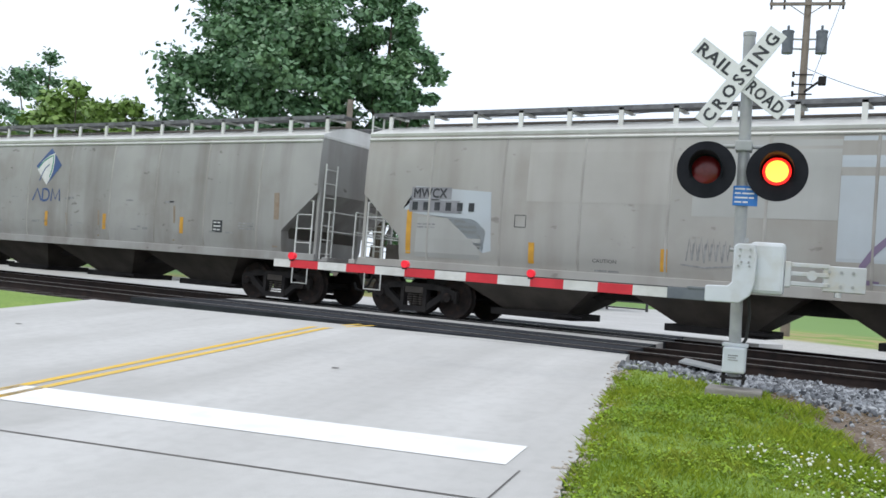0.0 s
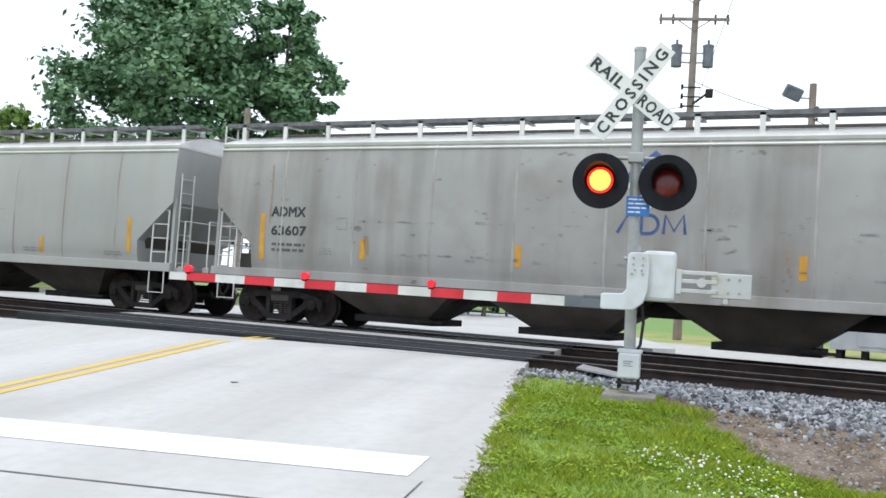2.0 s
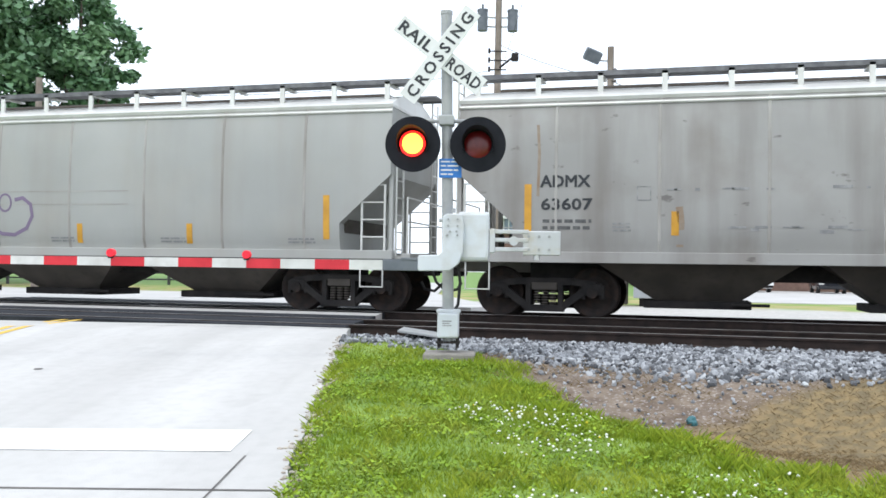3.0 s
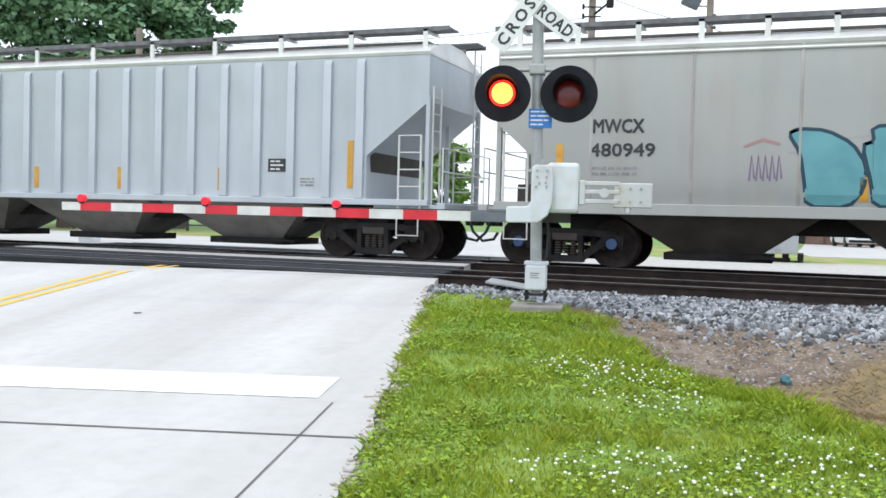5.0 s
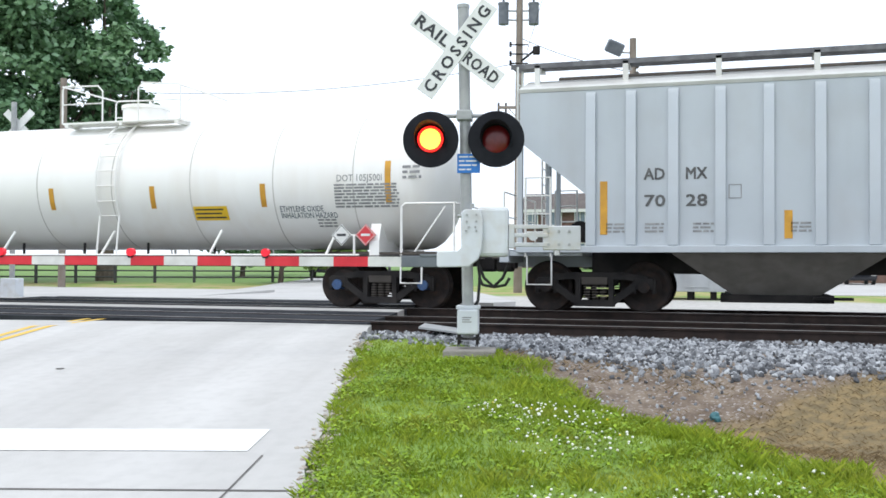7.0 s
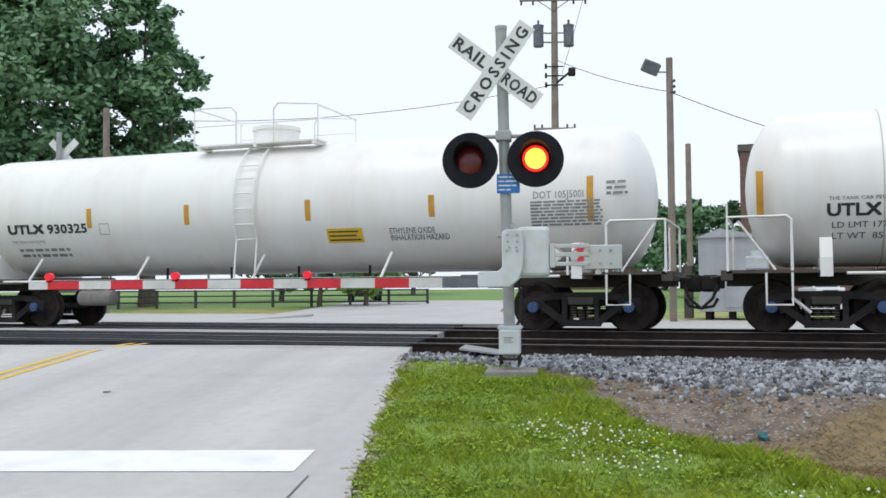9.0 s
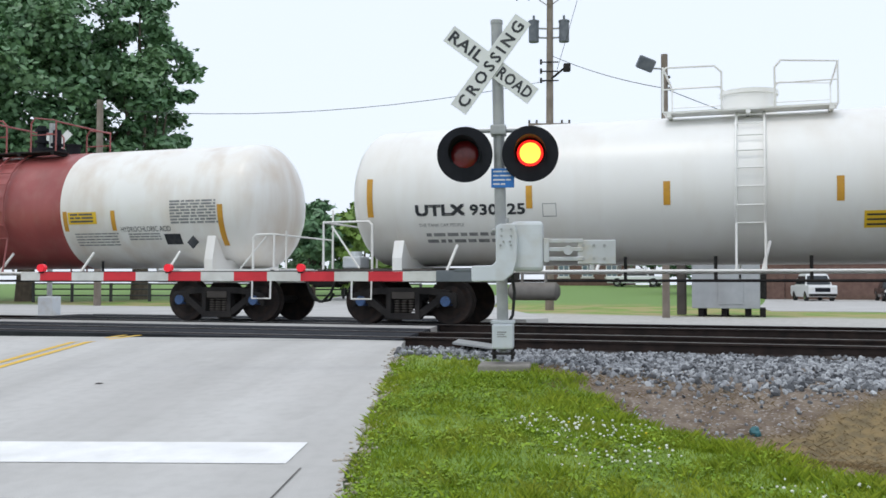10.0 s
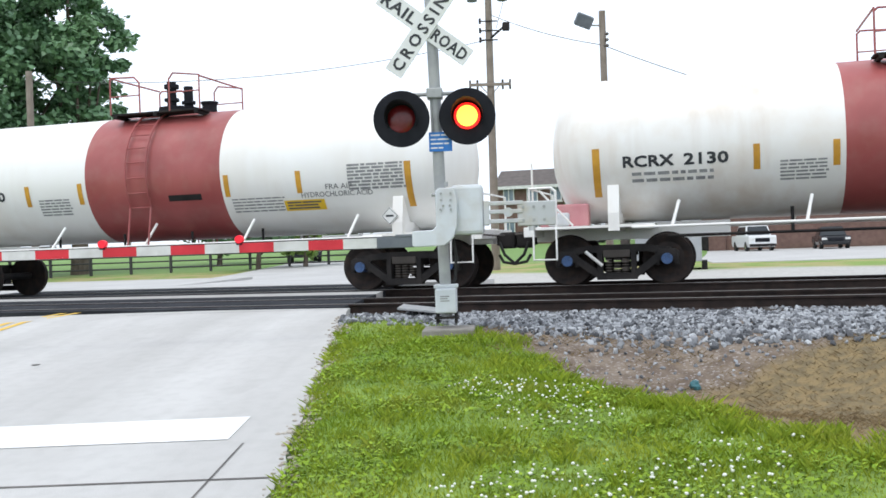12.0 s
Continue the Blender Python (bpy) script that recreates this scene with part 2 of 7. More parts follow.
def wear_lanes(m, angle, colour, amount):
    """Long uneven dull lanes along the traffic's direction, and small dark spots of oil."""
    n, l = m.node_tree.nodes, m.node_tree.links
    b = n["Principled BSDF"]
    co = n.new("ShaderNodeTexCoord").outputs["Object"]
    for scale, lo, hi, amt in (((0.75, 0.05, 1), 0.42, 0.68, amount), ((3.2, 0.12, 1), 0.5, 0.8, amount * 0.7), ((1.7, 1.1, 1), 0.62, 0.72, amount * 0.6)):
        turn = n.new("ShaderNodeMapping")
        turn.inputs["Rotation"].default_value = (0, 0, -angle)
        l.new(co, turn.inputs["Vector"])
        mp = n.new("ShaderNodeMapping")
        mp.inputs["Scale"].default_value = scale
        l.new(turn.outputs[0], mp.inputs["Vector"])
        t = n.new("ShaderNodeTexNoise")
        t.inputs["Scale"].default_value, t.inputs["Detail"].default_value = 1.0, 6.0
        l.new(mp.outputs[0], t.inputs["Vector"])
        r = n.new("ShaderNodeMapRange")
        r.inputs["From Min"].default_value, r.inputs["From Max"].default_value, r.inputs["To Max"].default_value = lo, hi, amt
        l.new(t.outputs["Fac"], r.inputs["Value"])
        x = n.new("ShaderNodeMix")
        x.data_type = "RGBA"
        l.new(r.outputs[0], x.inputs["Factor"])
        l.new(b.inputs["Base Color"].links[0].from_socket, x.inputs["A"])
        x.inputs["B"].default_value = (*colour, 1)
        l.new(x.outputs["Result"], b.inputs["Base Color"])
    return m


M["road_concrete"] = wear_lanes(surf("road_concrete", (0.5, 0.49, 0.475), (0.55, 0.54, 0.525), 0.35, 0.9, bump=0.2, bump_scale=70, grime=((0.4, 0.39, 0.37), 0.4, 0.6), fine=0.16), radians(12.1), (0.34, 0.33, 0.315), 0.5)
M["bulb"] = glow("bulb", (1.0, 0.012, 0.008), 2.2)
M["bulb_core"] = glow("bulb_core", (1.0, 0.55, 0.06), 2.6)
M["arm_lamp"] = glow("arm_lamp", (0.7, 0.008, 0.025), 0.45)


# ---------------------------------------------------------------- mesh helpers
def part(name, bm, material, parent=None, label=""):
    me = bpy.data.meshes.new(name)
    bm.to_mesh(me)
    bm.free()
    me.materials.append(M[material])
    ob = new(name, me)
    ob.parent = parent
    if label:
        ob["label"] = label
    return ob


def raw(name, verts, faces, material, parent=None, smooth=False):
    me = bpy.data.meshes.new(name)
    me.from_pydata(verts, [], faces)
    me.materials.append(M[material])
    if smooth:
        me.polygons.foreach_set("use_smooth", [True] * len(me.polygons))
    me.update()
    ob = new(name, me)
    ob.parent = parent
    return ob


def group_at(name, label, category, m=None, group="", kind=""):
    ob = new(name)
    ob.empty_display_size = 0.2
    if m is not None:
        ob.matrix_basis = m
    return tagged(ob, label, category, group, kind)


def box(bm, x0, x1, y0, y1, z0, z1, bevel=0.0):
    r = bmesh.ops.create_cube(bm, size=1.0, matrix=Matrix.LocRotScale(((x0 + x1) / 2, (y0 + y1) / 2, (z0 + z1) / 2), None, (abs(x1 - x0), abs(y1 - y0), abs(z1 - z0))))
    if bevel:
        es = list({e for v in r["verts"] for e in v.link_edges})
        bmesh.ops.bevel(bm, geom=es, offset=bevel, segments=2, affect="EDGES", profile=0.5)
    return bm


def tube(bm, a, b, r, r2=None, sides=8):
    a, b = Vector(a), Vector(b)
    q = (b - a).to_track_quat("Z", "Y").to_matrix().to_4x4()
    bmesh.ops.create_cone(bm, cap_ends=True, segments=sides, radius1=r, radius2=r if r2 is None else r2, depth=(b - a).length,
                          matrix=Matrix.Translation((a + b) / 2) @ q)
    return bm


def pipe(bm, pts, r, sides=6):
    """One bent tube along the points."""
    pts = [Vector(p) for p in pts]
    rings = []
    for i, p in enumerate(pts):
        d = ((pts[min(i + 1, len(pts) - 1)] - p).normalized() + (p - pts[max(i - 1, 0)]).normalized()).normalized()
        q = d.to_track_quat("Z", "Y").to_matrix()
        if rings:
            side = (last - d * last.dot(d)).normalized()
        else:
            side = q @ Vector((1, 0, 0))
        last = side
        up = d.cross(side)
        rings.append([bm.verts.new(p + (side * math.cos(2 * math.pi * k / sides) + up * math.sin(2 * math.pi * k / sides)) * r) for k in range(sides)])
    for a, b in zip(rings, rings[1:]):
        for k in range(sides):
            j = (k + 1) % sides
            bm.faces.new((a[k], a[j], b[j], b[k]))
    bm.faces.new(rings[0][::-1])
    bm.faces.new(rings[-1])
    return bm


def stack(bm, rings):
    """A closed solid of rectangular rings: (z, half length, half width)."""
    loops = []
    for z, hx, hy in rings:
        loops.append([bm.verts.new((sx * hx, sy * hy, z)) for sx, sy in ((-1, -1), (1, -1), (1, 1), (-1, 1))])
    for a, b in zip(loops, loops[1:]):
        for i in range(4):
            j = (i + 1) % 4
            bm.faces.new((a[i], a[j], b[j], b[i]))
    bm.faces.new(loops[0][::-1])
    bm.faces.new(loops[-1])
    return bm


def shifted(bm, dx=0, dy=0, dz=0):
    bmesh.ops.translate(bm, verts=bm.verts, vec=(dx, dy, dz))
    return bm


def smooth_by_angle(ob, angle=40):
    me = ob.data
    me.polygons.foreach_set("use_smooth", [True] * len(me.polygons))
    bm = bmesh.new()
    bm.from_mesh(me)
    for e in bm.edges:
        e.smooth = len(e.link_faces) == 2 and e.calc_face_angle(0) < radians(angle)
    bm.to_mesh(me)
    bm.free()
    return ob


def written(name, text, size, material, parent, place, label="", align="LEFT", wide=1.0, bold=0.0, spacing=1.0):
    """Flat letters; place(u, v) gives the point on the surface."""
    cu = bpy.data.curves.new(name, "FONT")
    cu.body, cu.size, cu.align_x = text, size, align
    cu.resolution_u = 2
    cu.offset, cu.space_character = bold, spacing
    tmp = bpy.data.objects.new("letters_source", cu)
    scene.collection.objects.link(tmp)
    dg = bpy.context.evaluated_depsgraph_get()
    me = bpy.data.meshes.new_from_object(tmp.evaluated_get(dg))
    bpy.data.objects.remove(tmp)
    for v in me.vertices:
        v.co = place(v.co.x * wide, v.co.y)
    me.materials.clear()
    me.materials.append(M[material])
    ob = new(name, me)
    ob.parent = parent
    if label:
        ob["label"] = label
    return ob


def stencil(car, place, text, u0, u1, z, h, mat="mark_black", name="car_mark", bold=0.0, spacing=1.0, offset=0.0):
    """Upright capitals of height h that fill the stretch from u0 to u1; bold thickens the strokes."""
    ob = written(name, text, h / 0.7, mat, car, lambda u, v: Vector((u, 0, v)), bold=offset, spacing=spacing)
    us = [v.co.x for v in ob.data.vertices]
    lo, hi = min(us), max(us)
    k = (u1 - u0) / (hi - lo)
    for v in ob.data.vertices:
        v.co = place(u0 + (v.co.x - lo) * k, z + v.co.z)
    for d in ((bold, 0.0), (0.0, bold), (bold, bold)) if bold else ():
        twin = new(name, ob.data.copy())
        twin.parent = ob
        for v in twin.data.vertices:
            v.co.x += d[0]
            v.co.z += d[1]
            v.co.y -= 0.001 + d[0] * 0.05 + d[1] * 0.08
    return ob


def patch(name, u0, u1, v0, v1, material, parent, place, label="", n=6):
    """A thin painted or stuck-on rectangle that follows its surface."""
    bm = bmesh.new()
    rows = []
    for i in range(n + 1):
        v = v0 + (v1 - v0) * i / n
        rows.append([bm.verts.new(place(u, v)) for u in (u0, u1)])
    for a, b in zip(rows, rows[1:]):
        bm.faces.new((a[0], a[1], b[1], b[0]))
    return part(name, bm, material, parent, label)


def bars(name, u0, v1, lines, material, parent, place, h=0.05, gap=0.035, label=""):
    """Small writing that cannot be read: a bar for each word. lines: lists of word lengths."""
    bm = bmesh.new()
    v = v1
    for words in lines:
        u = u0
        for w in words:
            bm.faces.new([bm.verts.new(place(a, b)) for a, b in ((u, v - h), (u + w, v - h), (u + w, v), (u, v))])
            u += w + h * 0.8
        v -= h + gap
    return part(name, bm, material, parent, label)


def shape(name, pts, material, parent, place, label=""):
    bm = bmesh.new()
    bm.faces.new([bm.verts.new((p[0], 0, p[1])) for p in pts])
    bmesh.ops.triangulate(bm, faces=bm.faces)
    v = min(p[1] for p in pts) + 0.1
    while v < max(p[1] for p in pts):
        bmesh.ops.bisect_plane(bm, geom=bm.verts[:] + bm.edges[:] + bm.faces[:], plane_co=(0, 0, v), plane_no=(0, 0, 1))
        v += 0.1
    for w in bm.verts:
        w.co = place(w.co.x, w.co.z)
    return part(name, bm, material, parent, label)


def stroke(name, pts, w, material, parent, place):
    bm = bmesh.new()
    prev = None
    n = len(pts)
    for i, p in enumerate(pts):
        a, b = pts[max(i - 1, 0)], pts[min(i + 1, n - 1)]
        d = Vector((b[0] - a[0], b[1] - a[1])).normalized()
        o = Vector((-d.y, d.x)) * w / 2
        cur = [bm.verts.new(place(p[0] + o.x, p[1] + o.y)), bm.verts.new(place(p[0] - o.x, p[1] - o.y))]
        if prev:
            bm.faces.new((prev[0], prev[1], cur[1], cur[0]))
        prev = cur
    return part(name, bm, material, parent)


# ---------------------------------------------------------------- the lie of the land
RAIL_NEAR, RAIL_TRAIN = 4.1, 8.5          # centre lines of the two tracks
ROAD_TURN = 12.1                          # the road runs this many degrees left of the tracks' normal
UX, UY = -math.sin(radians(ROAD_TURN)), math.cos(radians(ROAD_TURN))
RO = (-5.93, -1.5)                        # a point on the yellow line


def road_z(y):
    if y > 1.2:
        return -0.03 if y < 10.9 else max(-0.03 - 0.03 * (y - 10.9), -0.3)
    return max(-0.03 + 0.08 * (y - 1.2), -1.15)


def far_rise(x, y):
    """The lawns beyond the tracks climb a little."""
    return 0.024 * (min(max(y, 28.0), 75.0) - 28.0) * min(max((3.0 - x) / 6.0, 0.0), 1.0)


def edge_x(y):
    """The right-hand edge of the near road."""
    return -1.36 - 0.325 * (y - 0.15)


def dirt_at(x, y):
    d = (x - 0.48) * 0.786 + (y + 0.49) * 0.618 - 0.22
    return min(d, y + 3.9 + 0.1 * (x - 3))


def ground_z(x, y):
    z = road_z(y)
    if y > 1.0:
        if y < 10.9:
            return -0.42
        return max(-0.2 - 0.02 * (y - 10.9), -0.35) + far_rise(x, y)
    left = (x - RO[0]) * UY - (y - RO[1]) * UX < -5.4
    if x < edge_x(y) + 0.02 and not left:
        return z - 0.14
    z += 0.035 * min(max(x - edge_x(y), 0) * 4, 1)
    t = max(0.0, min(1.0, (x - 0.3) / 2.5)) if x > 0.3 else 0.0
    ditch = math.exp(-((y + 2.0 + 0.35 * (x - 3)) / 1.0) ** 2) * t * 0.33
    drop = max(0.0, y + 0.9) * 0.06 * min(max(x + 1.0, 0), 1)
    bank = 0.22 * math.exp(-((x - 5.4) / 1.6) ** 2 - ((y + 2.2) / 1.1) ** 2)
    return z - ditch - drop + bank + 0.03 * noise.noise((x * 0.8, y * 0.8, 0))


def ground_material():
    m = surf("turf", (0.17, 0.28, 0.045), (0.24, 0.34, 0.07), 0.8, 0.9, bump=0.6, bump_scale=25, fine=0.5)
    n, l = m.node_tree.nodes, m.node_tree.links
    b = n["Principled BSDF"]
    grass = b.inputs["Base Color"].links[0].from_socket
    co = n.new("ShaderNodeTexCoord").outputs["Object"]
    xyz = n.new("ShaderNodeSeparateXYZ")
    l.new(co, xyz.inputs[0])

    def calc(op, a, c):
        k = n.new("ShaderNodeMath")
        k.operation = op
        for i, v in enumerate((a, c)):
            if isinstance(v, (int, float)):
                k.inputs[i].default_value = v
            else:
                l.new(v, k.inputs[i])
        return k.outputs[0]

    def tex(s, detail=4):
        t = n.new("ShaderNodeTexNoise")
        t.inputs["Scale"].default_value, t.inputs["Detail"].default_value = s, detail
        l.new(co, t.inputs["Vector"])
        return t.outputs["Fac"]

    def mix(fac, a, c):
        x = n.new("ShaderNodeMix")
        x.data_type = "RGBA"
        l.new(fac, x.inputs["Factor"])
        for k, v in (("A", a), ("B", c)):
            if isinstance(v, tuple):
                x.inputs[k].default_value = (*v, 1)
            else:
                l.new(v, x.inputs[k])
        return x.outputs["Result"]

    def step(v, lo, hi):
        r = n.new("ShaderNodeMapRange")
        r.interpolation_type = "SMOOTHSTEP"
        r.inputs["From Min"].default_value, r.inputs["From Max"].default_value = lo, hi
        l.new(v, r.inputs["Value"])
        return r.outputs[0]

    X, Y = xyz.outputs[0], xyz.outputs[1]
    wob = calc("MULTIPLY", calc("SUBTRACT", tex(2.2), 0.5), 0.7)
    d = calc("ADD", calc("MULTIPLY", calc("SUBTRACT", X, 0.48), 0.786), calc("MULTIPLY", calc("ADD", Y, 0.49), 0.618))
    d2 = calc("ADD", calc("ADD", Y, 3.6), calc("MULTIPLY", X, 0.1))
    d = calc("MINIMUM", calc("SUBTRACT", d, 0.22), d2)
    dirt = mix(step(tex(6), 0.35, 0.65), (0.12, 0.086, 0.062), (0.2, 0.155, 0.115))
    dirt = mix(step(tex(30, 2), 0.55, 0.7), dirt, (0.33, 0.3, 0.28))
    hay = mix(step(tex(9), 0.35, 0.65), (0.23, 0.165, 0.075), (0.15, 0.115, 0.06))
    hayzone = step(calc("ADD", calc("SUBTRACT", calc("SUBTRACT", X, 2.7), calc("MULTIPLY", calc("ADD", Y, 1.6), 1.2)), wob), -0.1, 0.4)
    dirt = mix(hayzone, dirt, hay)
    near = mix(step(calc("ADD", d, wob), -0.1, 0.12), grass, dirt)
    gravel = mix(step(tex(7), 0.35, 0.65), (0.4, 0.385, 0.36), (0.5, 0.485, 0.46))
    dry = mix(step(tex(0.6), 0.4, 0.58), grass, (0.34, 0.3, 0.12))
    dry = mix(step(calc("ADD", Y, calc("MULTIPLY", wob, 6.0)), 33, 38), dry, (0.16, 0.27, 0.07))
    wob2 = calc("MULTIPLY", calc("SUBTRACT", tex(0.25), 0.5), 5.0)
    far = mix(step(calc("ADD", calc("ADD", Y, wob2), calc("MULTIPLY", X, 0.15)), 24.0, 27.0), gravel, dry)
    l.new(mix(step(Y, 9.0, 9.6), near, far), b.inputs["Base Color"])
    return m


M["turf"] = ground_material()


def axis(*runs):
    out = []
    for a, b, s in runs:
        out += list(np.arange(a, b, s))
    return out + [runs[-1][1]]


def make_ground():
    xs = axis((-900, -120, 120), (-120, -20, 10), (-20, -4, 1), (-4, 8, 0.25), (8, 30, 1.5), (30, 120, 10), (120, 900, 120))
    ys = axis((-300, -30, 60), (-30, -12, 2), (-12, 2, 0.25), (2, 30, 1.5), (30, 120, 10), (120, 1200, 180))
    verts = [(float(x), float(y), ground_z(float(x), float(y))) for y in ys for x in xs]
    w = len(xs)
    faces = [(j * w + i, j * w + i + 1, (j + 1) * w + i + 1, (j + 1) * w + i) for j in range(len(ys) - 1) for i in range(w - 1)]
    ob = raw("ground", verts, faces, "turf", smooth=True)
    return tagged(ob, "green grass verge with bare dirt and dry straw beside the ballast", "ground", kind="structure")


def sheet(name, outline, zf, thick, material, parent, step=1.0):
    """A slab over a plan outline of left and right edge points, row by row."""
    bm = bmesh.new()
    rows = []
    for (x0, y0), (x1, y1) in outline:
        n = 6
        rows.append([bm.verts.new((x0 + (x1 - x0) * i / n, y0 + (y1 - y0) * i / n, zf(y0 + (y1 - y0) * i / n))) for i in range(n + 1)])
    for a, b in zip(rows, rows[1:]):
        for i in range(len(a) - 1):
            bm.faces.new((a[i], a[i + 1], b[i + 1], b[i]))
    r = bmesh.ops.extrude_face_region(bm, geom=bm.faces[:])
    bmesh.ops.translate(bm, verts=[v for v in r["geom"] if isinstance(v, bmesh.types.BMVert)], vec=(0, 0, -thick))
    bmesh.ops.recalc_face_normals(bm, faces=bm.faces)
    return part(name, bm, material, parent)


def on_road(a, b):
    """Plan point a metres right of the yellow line and b metres on along the road."""
    return RO[0] + a * UY + b * UX, RO[1] + a * -UX + b * UY


def road_strip(name, a0, a1, b0, b1, lift, material, parent, n=10):
    bm = bmesh.new()
    rows = []
    for i in range(n + 1):
        b = b0 + (b1 - b0) * i / n
        row = []
        for k in range(7):
            x, y = on_road(a0 + (a1 - a0) * k / 6, b)
            row.append(bm.verts.new((x, y, road_z(y) + lift)))
        rows.append(row)
    for p, q in zip(rows, rows[1:]):
        for k in range(6):
            bm.faces.new((p[k], p[k + 1], q[k + 1], q[k]))
    return part(name, bm, material, parent)


def right_a(b):
    """How far right of the yellow line the road's edge lies at b."""
    lo, hi = 0.0, 12.0
    for _ in range(40):
        mid = (lo + hi) / 2
        x, y = on_road(mid, b)
        lo, hi = (mid, hi) if x < edge_x(y) else (lo, mid)
    return lo


JOINTS = (-30.0, -21.0, -14.0, -9.2, -4.58, 2.0, 5.4)
STOP_B = -3.72


def make_road():
    road = group_at("road", "pale worn concrete road with yellow centre line up to the crossing", "road", kind="structure")
    cuts = [b for b in JOINTS[:-2]] + [3.9]
    for b0, b1 in zip(cuts, cuts[1:]):
        for side in (0, 1):
            bm = bmesh.new()
            rows = []
            n = 40
            for i in range(n + 1):
                b = b0 + 0.006 + (b1 - b0 - 0.012) * i / n
                r = right_a(min(b, 4.0)) + 0.06 * noise.noise((b * 2.1, 3, 0)) + 0.05 * noise.noise((b * 7.0, 5, 0))
                lo, hi = ((-5.3, -0.005), (0.005, r))[side]
                row = []
                for k in range(7):
                    x, y = on_road(lo + (hi - lo) * k / 6, b)
                    y = min(y, 2.85)
                    row.append(bm.verts.new((x, y, road_z(y))))
                rows.append(row)
            for p, q in zip(rows, rows[1:]):
                for k in range(6):
                    bm.faces.new((p[k], p[k + 1], q[k + 1], q[k]))
            r = bmesh.ops.extrude_face_region(bm, geom=bm.faces[:])
            bmesh.ops.translate(bm, verts=[v for v in r["geom"] if isinstance(v, bmesh.types.BMVert)], vec=(0, 0, -0.12))
            bmesh.ops.recalc_face_normals(bm, faces=bm.faces)
            part("slab", bm, "road_concrete", road)
    for b in cuts[1:-1]:
        road_strip("joint", -5.3, right_a(b) - 0.02, b - 0.014, b + 0.014, 0.004, "joint", road, 1)
    road_strip("joint", 4.935, 4.95, -30, STOP_B - 0.1, 0.004, "joint", road, 20)
    road_strip("joint", 1.3, right_a(3.3), 3.28, 3.31, 0.004, "joint", road, 1)
    road_strip("stop_line", -0.15, 4.81, STOP_B, STOP_B + 0.6, 0.005, "white_line", road, 3)["label"] = "broad white stop line"
    road_strip("centre_line", -0.17, -0.06, -30, 4.35, 0.005, "yellow_line", road, 20)["label"] = "yellow paint"
    road_strip("centre_line", 0.06, 0.17, -30, 4.35, 0.005, "yellow_line", road, 20)["label"] = "yellow paint"
    for a, b in ((1.9, -0.6), (-3.6, 0.4)):
        bm = bmesh.new()
        x, y = on_road(a, b)
        bmesh.ops.create_circle(bm, cap_ends=True, segments=16, radius=0.045, matrix=Matrix.Translation((x, y, road_z(y) + 0.006)))
        part("patch", bm, "joint", road)
    # far road beyond the tracks
    side = [((-30, 12.6), (-13, 12.6)), ((-30, 18), (-14, 18)), ((-33, 25), (-15, 25))]
    sheet("side_street_slab", side, lambda y: -0.17, 0.15, "concrete", road)
    rows = [((-14.2, 10.95), (-2.4, 10.95)), ((-15.6, 16), (-3.0, 16)), ((-17.4, 24), (-5.5, 24)), ((-19.0, 31), (-8.8, 31)), ((-21.3, 42), (-11.4, 42)), ((-43, 140), (-33, 140))]
    sheet("far_slab", rows, lambda y: road_z(y) + 0.03 + far_rise(-20, y), 0.15, "concrete", road)
    # kerb with rounded nose on the far left corner of the near road
    kerb = group_at("kerb", "rounded pale concrete kerb edging the grass", "kerb", kind="structure")
    bm = bmesh.new()
    pts = [on_road(-5.35, b) for b in (-30, -20, -10, -4, -1, 0.6, 1.4)]
    for (x0, y0), (x1, y1) in zip(pts, pts[1:]):
        tube(bm, (x0, y0, road_z(y0) + 0.02), (x1, y1, road_z(y1) + 0.02), 0.15, sides=10)
    smooth_by_angle(part("kerb_stone", bm, "old_concrete", kerb))
    return road


def make_crossing():
    c = group_at("grade_crossing", "black asphalt crossing panels between the rails", "crossing", kind="structure")
    skew = UX / UY

    def strip(y0, y1, mat, z=-0.012, name="panel"):
        bm = bmesh.new()
        xl, xr = -12.3, -2.35
        vs = [(xl + skew * y0, y0), (xr + skew * (y0 - 3), y0), (xr + skew * (y1 - 3), y1), (xl + skew * y1, y1)]
        f = bm.faces.new([bm.verts.new((x, y, z)) for x, y in vs])
        r = bmesh.ops.extrude_face_region(bm, geom=[f])
        bmesh.ops.translate(bm, verts=[v for v in r["geom"] if isinstance(v, bmesh.types.BMVert)], vec=(0, 0, -0.2))
        bmesh.ops.recalc_face_normals(bm, faces=bm.faces)
        return part(name, bm, mat, c)

    for yc in (RAIL_NEAR, RAIL_TRAIN):
        strip(yc - 1.22, yc - 0.83, "asphalt")
        strip(yc - 0.67, yc + 0.67, "asphalt")
        strip(yc + 0.83, yc + 1.25, "asphalt")
    strip(5.36, 6.3, "asphalt", -0.016)
    strip(6.31, 7.26, "concrete", -0.01)["label"] = "pale concrete strip"
    strip(9.77, 10.94, "asphalt", -0.016)
    # sloping steel end plates of the panels
    for yc in (RAIL_NEAR,):
        bm = bmesh.new()
        box(bm, -0.35, 0.35, -0.45, 0.45, -0.015, 0.015, 0.004)
        ob = part("end_plate", bm, "galvanised", c, "grey steel end ramp")
        ob.matrix_basis = pose(-1.15, 3.0, -0.07, 0, 7, 12)


